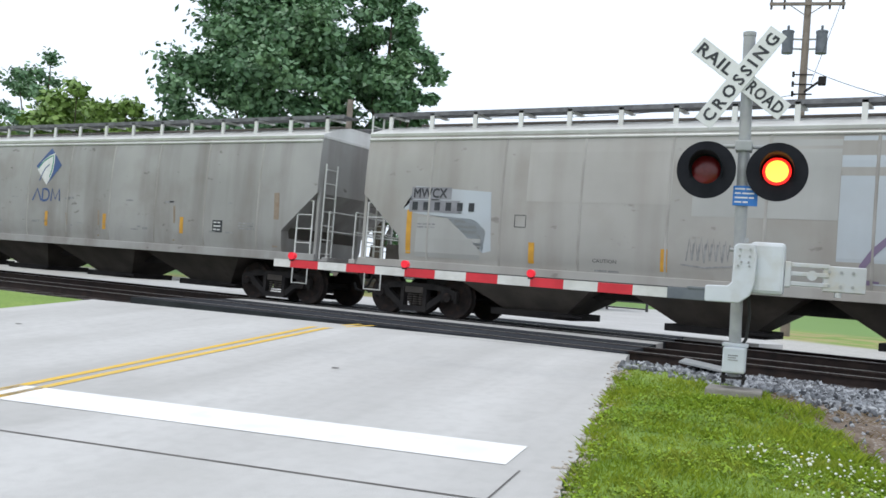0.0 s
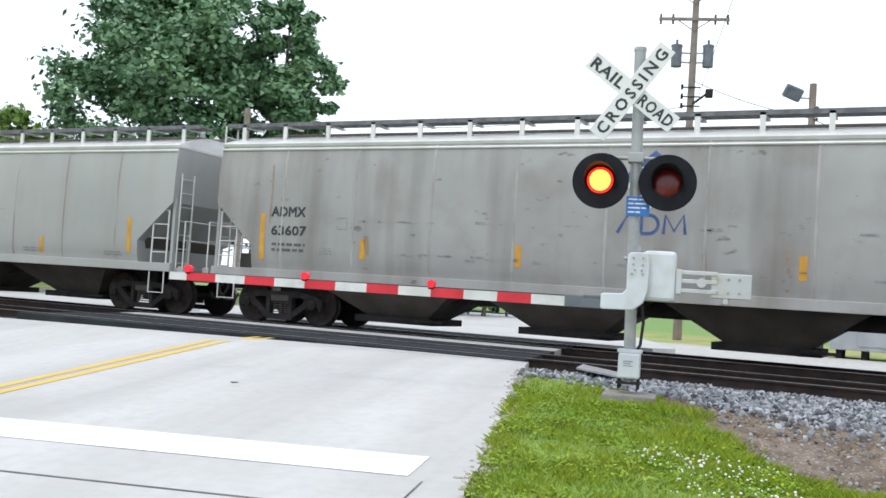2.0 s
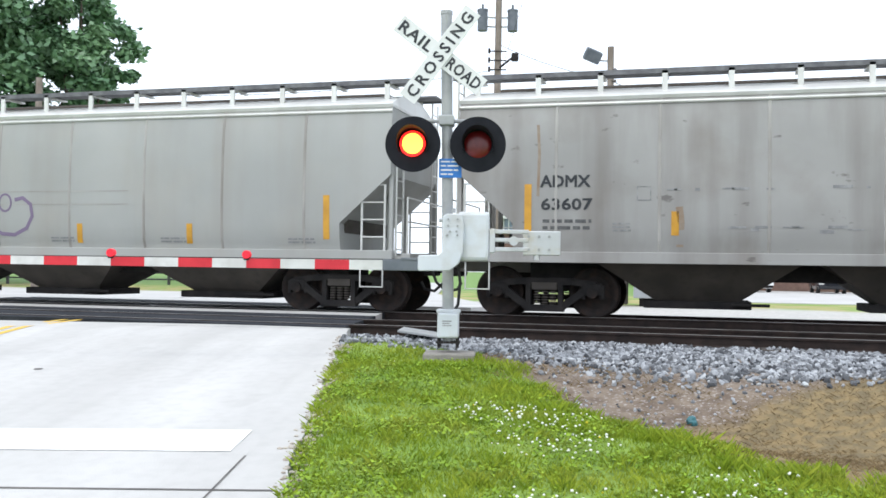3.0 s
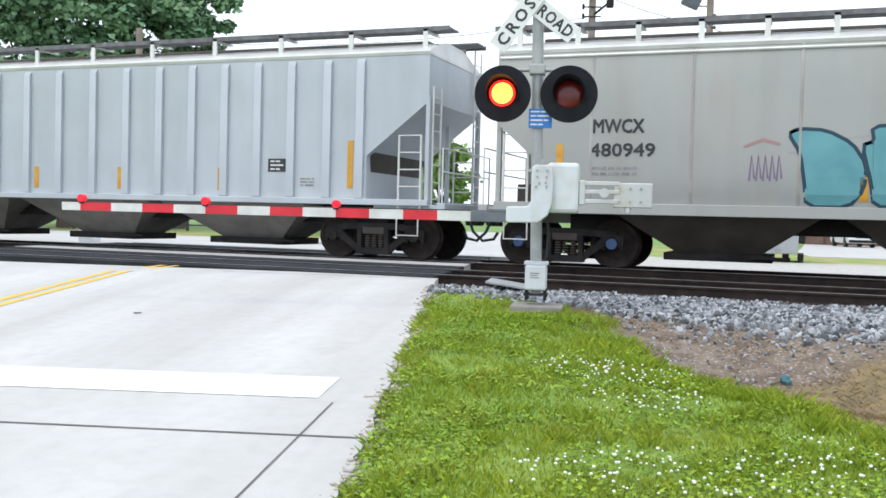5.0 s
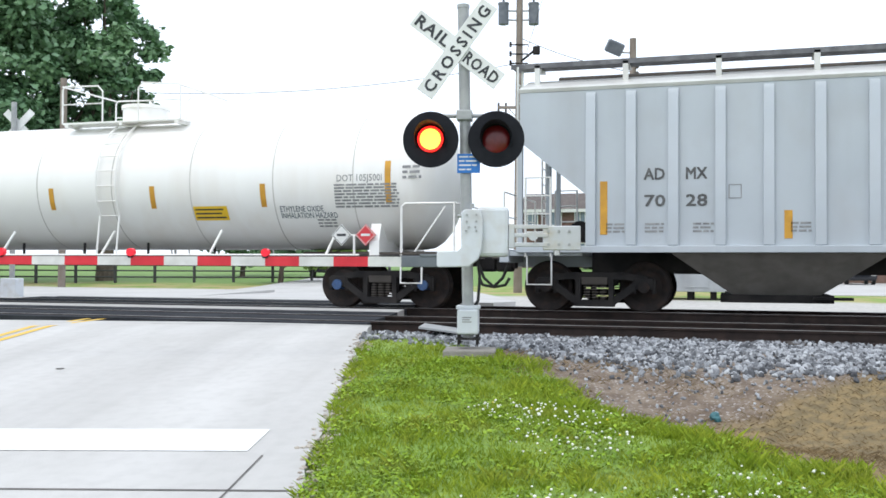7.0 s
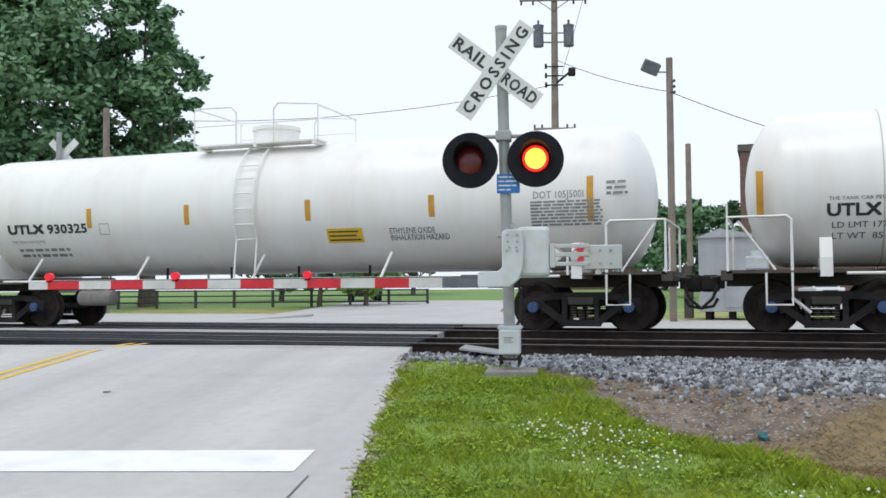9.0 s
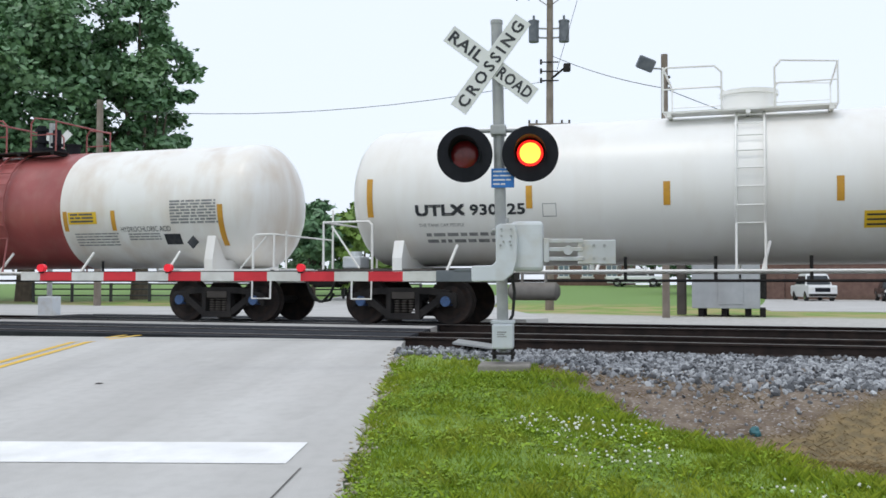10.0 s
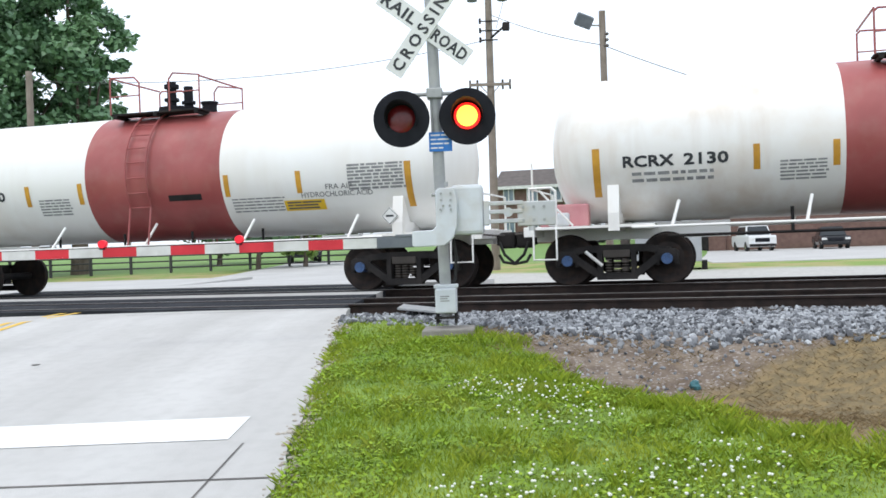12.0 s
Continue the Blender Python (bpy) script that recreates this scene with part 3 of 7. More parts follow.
def rail_profile():
    return [(-0.075, 0), (0.075, 0), (0.075, 0.015), (0.012, 0.035), (0.012, 0.13), (0.036, 0.14), (0.036, 0.168), (-0.036, 0.168), (-0.036, 0.14), (-0.012, 0.13), (-0.012, 0.035), (-0.075, 0.015)]


def make_track(yc, name, label):
    t = group_at(name, label, "railway track", kind="structure")
    for s in (-1, 1):
        for lo, hi in ((-160, -60), (-60, 60), (60, 160)):
            bm = bmesh.new()
            ring = [[bm.verts.new((x, yc + s * 0.7525 + a, -0.172 + b)) for a, b in rail_profile()] for x in (lo, hi)]
            n = len(ring[0])
            for i in range(n):
                j = (i + 1) % n
                bm.faces.new((ring[0][i], ring[0][j], ring[1][j], ring[1][i]))
            rail = part("rail", bm, "rail", t)
            bm = bmesh.new()
            box(bm, lo, hi, yc + s * 0.7525 - 0.03, yc + s * 0.7525 + 0.03, -0.006, 0.0)
            part("rail_head", bm, "rail_head", rail, "polished running surface")
    bm = bmesh.new()
    box(bm, -0.115, 0.115, -1.3, 1.3, -0.35, -0.14, 0.012)
    me = None
    k = 0
    for i in range(-40, 150):
        x = i * 0.56 + 0.2
        if -13 < x < -1.6:
            continue
        if me is None:
            ob = part("sleeper", bm, "tie", t)
            me = ob.data
        else:
            ob = new("sleeper", me)
            ob.parent = t
        ob.matrix_basis = pose(x, yc + 0.03 * math.sin(i * 7.3), -0.012 * (i % 3), 0, 0, 0.6 * math.sin(i * 3.1))
    return t


def toe_y(x):
    return max(0.55 - 0.4 * (x - 0.5), -0.35) if x > 0.5 else 0.75


def make_ballast():
    for name, xs in (("ballast_bed", axis((-1.9, 10, 0.25), (10, 40, 2), (40, 160, 20))), ("ballast_bank", axis((-160, -40, 20), (-40, -13.4, 2)))):
        verts, faces = [], []
        m = 26
        for x in xs:
            ty = toe_y(x)
            for k in range(m + 1):
                f = k / m
                if f < 0.5:
                    y = ty + (2.5 - ty) * f / 0.5
                    z0 = ground_z(x, ty) - 0.06
                    z = z0 + (-0.17 - z0) * min(1.0, (f / 0.5) ** 0.8)
                else:
                    y = 2.5 + (12.0 - 2.5) * (f - 0.5) / 0.5
                    z = (-0.17 if y < 3.2 else -0.2) if y < 10.8 else -0.2 - (y - 10.8) * 0.1
                verts.append((float(x), y, z + 0.03 * noise.noise((x * 2.3, y * 2.3, 1.0))))
        n = len(xs)
        faces = [(i * (m + 1) + k, (i + 1) * (m + 1) + k, (i + 1) * (m + 1) + k + 1, i * (m + 1) + k + 1) for i in range(n - 1) for k in range(m)]
        ob = raw(name, verts, faces, "ballast", smooth=True)
        tagged(ob, "grey crushed stone ballast under the railway tracks", "ballast", kind="structure")
    # darker sheet laid over the ballast across both tracks
    for x0, x1 in ((-1.9, 160), (-160, -13.4)):
        bm = bmesh.new()
        bm.faces.new([bm.verts.new(p) for p in ((x0, 3.3, -0.165), (x1, 3.3, -0.165), (x1, 10.6, -0.165), (x0, 10.6, -0.165))])
        r = bmesh.ops.extrude_face_region(bm, geom=bm.faces[:])
        bmesh.ops.translate(bm, verts=[v for v in r["geom"] if isinstance(v, bmesh.types.BMVert)], vec=(0, 0, -0.1))
        bmesh.ops.recalc_face_normals(bm, faces=bm.faces)
        tagged(part("track_bed", bm, "bed_dark"), "dark track bed between the rails", "track bed", kind="structure")


def bed_z(x, y):
    ty = toe_y(x)
    if y <= ty:
        return ground_z(x, y)
    z0 = ground_z(x, ty) - 0.06
    f = min(1.0, (y - ty) / (2.5 - ty))
    return z0 + (-0.17 - z0) * f ** 0.8 + 0.03 * noise.noise((x * 2.3, y * 2.3, 1.0))


def make_stones():
    rnd = random.Random(11)
    base = bmesh.new()
    bmesh.ops.create_icosphere(base, subdivisions=1, radius=1.0)
    bv = [v.co.copy() for v in base.verts]
    bf = [[v.index for v in f.verts] for f in base.faces]
    base.free()
    verts, faces = [], []
    for i in range(17000):
        if i >= 15000:
            x, y = rnd.uniform(0.2, 7.5), rnd.uniform(-3.4, 0.8)
            if dirt_at(x, y) < 0.05 or (x - 2.7) - (y + 1.6) * 1.2 > 0.0:
                continue
        elif i < 12500:
            x = rnd.uniform(-1.6, 8.5)
            y = toe_y(x) - 0.1 + (3.35 - toe_y(x)) * rnd.random() + rnd.gauss(-0.1, 0.25)
        else:
            x, y = rnd.uniform(8.5, 16), rnd.uniform(-0.6, 3.2)
        if y > 3.2:
            continue
        if abs(x) < 0.3 and abs(y) < 0.3:
            continue
        if x < 1.2 and y < 0.4 and dirt_at(x, y) < 0.25:
            continue
        s = rnd.uniform(0.018, 0.042) * (0.6 if i >= 15000 else 1)
        rot = Euler((rnd.uniform(0, 6.3), rnd.uniform(0, 6.3), rnd.uniform(0, 6.3))).to_matrix()
        sc = Vector((s * rnd.uniform(0.8, 1.5), s * rnd.uniform(0.7, 1.1), s * rnd.uniform(0.5, 0.9)))
        o = Vector((x, y, max(bed_z(x, y), ground_z(x, y)) + s * 0.3))
        k = len(verts)
        for v in bv:
            w = v * (1 + 0.65 * (rnd.random() - 0.5))
            verts.append((o + rot @ Vector((w.x * sc.x, w.y * sc.y, w.z * sc.z)))[:])
        faces += [[a + k for a in f] for f in bf]
    tagged(raw("ballast_stones", verts, faces, "stone"), "loose grey and white crushed stones beside the track", "gravel", kind="stuff")
    verts, faces = [], []
    for i in range(900):
        y = rnd.uniform(-8.5, 1.2)
        x = edge_x(y) + 0.03 + rnd.gauss(0.0, 0.05)
        s = rnd.uniform(0.005, 0.02)
        o = Vector((x, y, max(road_z(y) if x < edge_x(y) else -9, ground_z(x, y)) + s * 0.3))
        k = len(verts)
        for v in bv:
            w = v * (1 + 0.5 * (rnd.random() - 0.5))
            verts.append((o + Vector((w.x * s * 1.3, w.y * s, w.z * s * 0.6)))[:])
        faces += [[a + k for a in f] for f in bf]
    tagged(raw("edge_crumbs", verts, faces, "crumb"), "pale tan crumbled concrete along the road edge", "gravel", kind="stuff")


def make_turf():
    """Grass, straw and clover near the camera."""
    rnd = random.Random(3)
    verts, faces, sv, sf = [], [], [], []

    def blade(vs, fs, x, y, h, w, lean):
        z = ground_z(x, y) - 0.01
        a = rnd.uniform(0, 6.28)
        dx, dy = math.cos(a) * w, math.sin(a) * w
        b = rnd.uniform(0, 6.28)
        lx, ly = math.cos(b) * lean * h, math.sin(b) * lean * h
        k = len(vs)
        vs.extend(((x - dx, y - dy, z), (x + dx, y + dy, z), (x + lx * 0.45 + dx * 0.6, y + ly * 0.45 + dy * 0.6, z + h * 0.65), (x + lx, y + ly, z + h)))
        fs.extend(((k, k + 1, k + 2), (k, k + 2, k + 3)))

    n = 0
    while n < 150000:
        y = 0.75 - 8.95 * rnd.random()
        x = rnd.uniform(edge_x(y) - 0.03 + 0.16 * noise.noise((y * 1.7, 0, 4)), 8.0)
        d = dirt_at(x, y) + 0.5 * noise.noise((x * 1.6, y * 1.6, 2))
        if d > 0.05:
            n += 0.3
            continue
        tall = 0.6 + 0.9 * max(0, noise.noise((x * 1.3, y * 1.3, 5)) + 0.35)
        near = x - edge_x(y)
        h = rnd.uniform(0.022, 0.062) * tall
        if near < 0.06 and rnd.random() < 0.5:
            n += 0.2
            continue
        blade(verts, faces, x, y, h, rnd.uniform(0.003, 0.006), rnd.uniform(0.2, 0.9))
        n += 1
    # longer tufts, denser towards the ditch
    for i in range(1500):
        y = rnd.uniform(-7.5, -0.6)
        x = rnd.uniform(edge_x(y) + 0.02, 6.5)
        d = dirt_at(x, y)
        if d > 0.0 or (rnd.random() < 0.55 and d < -0.5):
            continue
        k = rnd.uniform(0.6, 1.25) * (1.3 if d > -0.7 else 1.0)
        for j in range(rnd.randint(25, 60)):
            blade(verts, faces, x + rnd.gauss(0, 0.05), y + rnd.gauss(0, 0.05), rnd.uniform(0.045, 0.09) * k, rnd.uniform(0.002, 0.0038), rnd.uniform(0.3, 1.0))
    # blades hanging over the road edge
    for i in range(500):
        y = rnd.uniform(-8.2, 0.3)
        if noise.noise((y * 2.3, 0, 8)) < 0.0:
            continue
        x = edge_x(y) + rnd.gauss(0.0, 0.035)
        for j in range(8):
            blade(verts, faces, x + rnd.gauss(0, 0.03), y + rnd.gauss(0, 0.03), rnd.uniform(0.03, 0.08), rnd.uniform(0.003, 0.006), rnd.uniform(0.6, 1.6))
    # broad clover and weed leaves
    wv, wf = [], []
    for i in range(62000):
        y = -0.4 - 7.6 * rnd.random()
        x = rnd.uniform(edge_x(y) + 0.03, 6.5)
        if dirt_at(x, y) > -0.1 or noise.noise((x * 1.9, y * 1.9, 14)) < -0.02 + 0.3 * (rnd.random() - 0.5):
            continue
        z = ground_z(x, y) + rnd.uniform(0.015, 0.06)
        a, r = rnd.uniform(0, 6.28), rnd.uniform(0.009, 0.021)
        k = len(wv)
        c, s, tilt = math.cos(a) * r, math.sin(a) * r, rnd.uniform(-0.6, 0.6) * r
        wv.extend(((x - c, y - s, z - tilt), (x + s * 0.7, y - c * 0.7, z), (x + c, y + s, z + tilt), (x - s * 0.7, y + c * 0.7, z)))
        wf.append((k, k + 1, k + 2, k + 3))
    tagged(raw("clover_leaves", wv, wf, "weed"), "broad green clover and weed leaves among the grass", "weeds", kind="stuff")
    for i in range(26000):
        x, y = rnd.uniform(2.4, 9), rnd.uniform(-4.2, -0.3)
        if dirt_at(x, y) < 0.1 or (x - 2.7) - (y + 1.6) * 1.2 < rnd.uniform(-0.4, 0.3):
            continue
        blade(sv, sf, x, y, rnd.uniform(0.015, 0.04), rnd.uniform(0.0015, 0.003), rnd.uniform(0.8, 2.5))
    for i in range(14000):
        x, y = rnd.uniform(0, 6.5), rnd.uniform(-3.5, 0.6)
        if -0.25 < dirt_at(x, y) < 1.3 and noise.noise((x * 1.4, y * 2.6, 20)) > -0.12:
            blade(sv, sf, x, y, rnd.uniform(0.02, 0.05), 0.0025, rnd.uniform(0.8, 2.5))
    tagged(raw("grass", verts, faces, "blade"), "short bright green grass with clover on the verge", "grass", kind="stuff")
    tagged(raw("dry_straw", sv, sf, "straw"), "flattened dry tan straw on the ditch bank", "dry grass", kind="stuff")
    base = bmesh.new()
    bmesh.ops.create_icosphere(base, subdivisions=1, radius=1.0)
    bv = [v.co.copy() for v in base.verts]
    bf = [[v.index for v in f.verts] for f in base.faces]
    base.free()
    heads = {"clover": ([], []), "dandelion": ([], [])}
    for i in range(5200):
        y = -0.5 - 7.0 * rnd.random()
        x = rnd.uniform(edge_x(y) + 0.15, 5.5)
        if dirt_at(x, y) > -0.2 or noise.noise((x * 0.9, y * 0.9, 9)) < 0.26 + 0.25 * rnd.random() - (0.12 if x > 0.8 else 0):
            continue
        vs, fs = heads["dandelion" if rnd.random() < 0.012 else "clover"]
        r = rnd.uniform(0.006, 0.0125)
        z = ground_z(x, y) + rnd.uniform(0.03, 0.065)
        k = len(vs)
        vs.extend((x + v.x * r, y + v.y * r, z + v.z * r * 0.8) for v in bv)
        fs.extend([a + k for a in f] for f in bf)
    tagged(raw("clover_flowers", *heads["clover"], "clover"), "small white clover flower heads in the grass", "flowers", kind="stuff")
    tagged(raw("dandelions", *heads["dandelion"], "dandelion"), "yellow dandelion heads in the grass", "flowers", kind="stuff")
    bm = bmesh.new()
    bmesh.ops.create_icosphere(bm, subdivisions=2, radius=0.05)
    for v in bm.verts:
        v.co *= 1 + 0.5 * noise.noise(v.co * 25)
    ob = part("crumpled_litter", bm, "rubbish")
    ob.matrix_basis = pose(2.62, -1.55, bed_z(2.62, -1.55) + 0.03)
    tagged(ob, "crumpled teal scrap of litter on the stones", "litter")


make_ground()
make_road()
make_crossing()
make_track(RAIL_NEAR, "near_track", "empty railway track of rusty rails on dark wooden sleepers")
make_track(RAIL_TRAIN, "train_track", "railway track under the freight train")
make_ballast()


# ---------------------------------------------------------------- crossing signal
LAMPS = []


def crossing_signal():
    s = group_at("crossing_signal", "galvanised level crossing mast with crossbuck and two red flashing lamps", "crossing signal", pose(0, 0, 0, 0, 0, ROAD_TURN))
    bm = bmesh.new()
    tube(bm, (0, 0, 0.05), (-0.07, 0, 3.66), 0.062, sides=24)
    tube(bm, (-0.07, 0, 3.66), (-0.07, 0, 3.70), 0.068, sides=24)
    smooth_by_angle(part("pole", bm, "galvanised", s))
    bm = bmesh.new()
    box(bm, -0.26, 0.3, -0.26, 0.24, -0.5, -0.07, 0.02)
    part("footing", bm, "footing", s, "weathered concrete footing")
    bm = bmesh.new()
    box(bm, -0.13, 0.13, -0.13, 0.13, 0.03, 0.05)
    for x in (-0.1, 0.1):
        for y in (-0.1, 0.1):
            tube(bm, (x, y, -0.02), (x, y, 0.09), 0.014)
    part("base_plate", bm, "under_dark", s)
    bm = bmesh.new()
    box(bm, -0.115, 0.115, -0.14, 0.12, 0.09, 0.36, 0.02)
    box(bm, -0.13, 0.13, -0.1, 0.1, 0.36, 0.4, 0.01)
    cover = part("junction_box", bm, "box_grey", s, "white painted junction box")
    bars("notice", -0.06, 0.28, [[0.1], [0.08], [0.1]], "mark_grey", cover, lambda u, v: Vector((u, -0.143, v)), 0.012, 0.012)
    # crossbuck
    for k, (turn, y) in enumerate(((-38, -0.095), (54, -0.113))):
        bm = bmesh.new()
        half = 0.585 if k == 0 else 0.605
        box(bm, -half, half, -0.006, 0.006, -0.103, 0.103, 0.003)
        board = part("crossbuck_board", bm, "sign_white", s, "white board with black capitals")
        board.matrix_basis = pose(-0.13, y, 3.19, 0, -turn, 0)
        # letters lie just before the board
        for text, u0, u1 in ((("RAIL", -0.55, -0.12), ("ROAD", 0.12, 0.555)) if k == 0 else (("CROSSING", -0.555, 0.55),)):
            stencil(board, lambda u, v: Vector((u, -0.009, v)), text, u0, u1, -0.062, 0.124, "mark_black", "letters", spacing=1.12 if k == 0 else 1.42, offset=0.005)
    # lamp arm and heads
    bm = bmesh.new()
    tube(bm, (-0.415, -0.03, 2.47), (0.305, -0.03, 2.47), 0.022, sides=10)
    for x in (-0.415, 0.305):
        tube(bm, (x, -0.03, 2.47), (x, -0.03, 2.3), 0.022, sides=10)
    box(bm, -0.135, 0.035, -0.1, 0.09, 2.42, 2.53, 0.012)
    part("lamp_bracket", bm, "galvanised", s)
    for x in (-0.41, 0.3):
        head = new("lamp_head")
        head.parent = s
        head.matrix_basis = pose(x, -0.1, 2.2, 0, 0, 0)
        bm = bmesh.new()
        tube(bm, (0, -0.03, 0), (0, -0.045, 0), 0.305, sides=40)
        part("background", bm, "lamp_black", head, "round black background plate")
        bm = bmesh.new()
        tube(bm, (0, 0.12, 0), (0, -0.03, 0), 0.1, 0.16, sides=20)
        part("housing", bm, "lamp_black", head)
        bm = bmesh.new()
        n = 22
        loops = []
        for i in range(n + 1):
            a = radians(-30 + 240 * i / n)
            depth = 0.3 * (0.35 + 0.65 * max(0, math.sin(a)))
            row = []
            for r, y in ((0.165, -0.045), (0.17, -0.045 - depth), (0.176, -0.045 - depth), (0.172, -0.045)):
                row.append(bm.verts.new((math.cos(a) * r, y, math.sin(a) * r)))
            loops.append(row)
        for p, q in zip(loops, loops[1:]):
            for j in range(4):
                bm.faces.new((p[j], p[(j + 1) % 4], q[(j + 1) % 4], q[j]))
        smooth_by_angle(part("visor", bm, "lamp_black", head))
        bm = bmesh.new()
        bmesh.ops.create_uvsphere(bm, u_segments=24, v_segments=12, radius=0.15, matrix=Matrix.LocRotScale((0, -0.045, 0), None, (1, 0.2, 1)))
        smooth_by_angle(part("lens", bm, "lens_dark", head, "dark red glass lens"))
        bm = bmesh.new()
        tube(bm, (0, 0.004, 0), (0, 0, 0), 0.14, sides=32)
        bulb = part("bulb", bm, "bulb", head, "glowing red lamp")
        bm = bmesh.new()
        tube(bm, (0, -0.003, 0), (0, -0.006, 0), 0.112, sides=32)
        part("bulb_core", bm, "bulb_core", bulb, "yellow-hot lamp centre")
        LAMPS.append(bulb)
    bm = bmesh.new()
    box(bm, -0.125, 0.125, -0.085, -0.075, 1.84, 2.05, 0.004)
    sign = part("notice_plate", bm, "sign_blue", s, "small blue notice plate with white lines")
    bars("notice_lines", -0.105, 2.025, [[0.1, 0.08], [0.06, 0.12], [0.13, 0.05], [0.07, 0.05]], "mark_white", sign, lambda u, v: Vector((u, -0.087, v)), 0.016, 0.03)
    # gate machine
    bm = bmesh.new()
    box(bm, 0.1, 0.44, -0.3, 0.16, 0.93, 1.46, 0.04)
    part("gate_machine", bm, "box_grey", s, "light grey gate machine case")
    bm = bmesh.new()
    outline = [(-0.06, 1.4), (-0.02, 1.43), (0.14, 1.43), (0.17, 1.3), (0.16, 1.02), (0.12, 0.9), (0.02, 0.82), (-0.3, 0.815), (-0.32, 0.83), (-0.32, 0.97), (-0.3, 0.985), (-0.1, 0.99), (-0.06, 1.03)]
    f = bm.faces.new([bm.verts.new((x, -0.36, z)) for x, z in outline])
    r = bmesh.ops.extrude_face_region(bm, geom=[f])
    bmesh.ops.translate(bm, verts=[v for v in r["geom"] if isinstance(v, bmesh.types.BMVert)], vec=(0, 0.1, 0))
    bmesh.ops.recalc_face_normals(bm, faces=bm.faces)
    bmesh.ops.bevel(bm, geom=bm.edges[:], offset=0.012, segments=2, affect="EDGES", profile=0.5)
    elbow = part("arm_support", bm, "box_grey", s, "light grey cranked casting with bolts")
    for x, z in ((0.0, 1.37), (0.1, 1.37), (0.0, 1.3), (0.1, 1.3), (0.02, 1.24), (0.09, 1.24), (-0.01, 1.2), (0.1, 1.2)):
        bm = bmesh.new()
        tube(bm, (x, -0.36, z), (x, -0.375, z), 0.012)
        part("bolt", bm, "galvanised", elbow)
    bm = bmesh.new()
    tube(bm, (-0.1, -0.33, 1.36), (-0.02, -0.33, 1.36), 0.02)
    part("fitting", bm, "galvanised", s)
    part("lifting_eye", tube(bmesh.new(), (0.05, -0.2, 1.45), (0.05, -0.2, 1.5), 0.02), "galvanised", s)
    # counterweight arms
    bm = bmesh.new()
    for z in (1.06, 1.16, 1.25):
        box(bm, 0.44, 0.86, -0.26, -0.23, z - 0.022, z + 0.022, 0.006)
    box(bm, 0.44, 0.5, -0.28, -0.1, 1.02, 1.28, 0.008)
    part("counterweight_arm", bm, "bare_alu", s, "slotted bare metal counterweight arm")
    bm = bmesh.new()
    box(bm, 0.8, 1.2, -0.25, -0.17, 1.0, 1.26, 0.01)
    tube(bm, (0.7, -0.25, 1.15), (0.7, -0.3, 1.15), 0.05, sides=14)
    tube(bm, (0.95, -0.21, 0.95), (0.95, -0.21, 1.02), 0.035)
    part("counterweight", bm, "bare_alu", s, "bare metal counterweight plate with rust marks")
    for x in (0.86, 0.97, 1.08):
        for z in (1.06, 1.2):
            bm = bmesh.new()
            tube(bm, (x, -0.25, z), (x, -0.262, z), 0.016)
            part("bolt", bm, "galvanised", s)
    bm = bmesh.new()
    pts = [(0.08, 0.06, 1.0), (0.12, 0.08, 0.7), (0.1, 0.08, 0.45), (0.05, 0.07, 0.36)]
    pipe(bm, pts, 0.018, 8)
    part("conduit", bm, "hose", s)
    # gate arm
    bm = bmesh.new()
    box(bm, -0.7, -0.3, -0.335, -0.285, 0.815, 0.935, 0.006)
    box(bm, -0.5, -0.2, -0.345, -0.275, 0.93, 0.955, 0.004)
    arm = part("gate_arm", bm, "case_grey", s, "lowered gate arm in red and white stripes")
    edges = [0.7] + [1.06 + 0.374 * i for i in range(12)] + [5.4]
    for i, (a, b) in enumerate(zip(edges, edges[1:])):
        t = lambda v: 0.053 - 0.008 * (v - 0.8) / 5
        bm = bmesh.new()
        zc = 0.872
        vs = []
        for x, h in ((-b, t(b)), (-a, t(a))):
            vs += [bm.verts.new((x, y, zc + dz)) for y, dz in ((-0.325, -h), (-0.295, -h), (-0.295, h), (-0.325, h))]
        for q in ((0, 1, 2, 3), (4, 7, 6, 5), (0, 4, 5, 1), (1, 5, 6, 2), (2, 6, 7, 3), (3, 7, 4, 0)):
            bm.faces.new([vs[k] for k in q])
        bmesh.ops.recalc_face_normals(bm, faces=bm.faces)
        part("stripe", bm, "stripe_red" if i % 2 else "stripe_white", arm, "red reflective stripe" if i % 2 else "white reflective stripe")
    for x in (-2.18, -3.68, -5.16):
        lamp = new("arm_lamp")
        lamp.parent = s
        lamp.matrix_basis = pose(x, -0.31, 0.965)
        bm = bmesh.new()
        tube(bm, (0, -0.035, 0), (0, 0.035, 0), 0.044, sides=18)
        smooth_by_angle(part("glass", bm, "arm_lamp", lamp, "glowing red gate lamp"))
        bm = bmesh.new()
        box(bm, -0.03, 0.03, -0.02, 0.02, -0.06, -0.04)
        part("foot", bm, "lamp_black", lamp)
    bm = bmesh.new()
    pipe(bm, [(-5.16, -0.31, 0.92), (-0.3, -0.31, 0.935), (0.05, -0.2, 1.0)], 0.006, 5)
    part("lamp_cable", bm, "hose", s)
    return s


crossing_signal()


# ---------------------------------------------------------------- the train
WHEEL_R = 0.457
CARS = []            # (thing, start x)
WHEELSETS = []       # (thing, axle x)
PARTS = {}


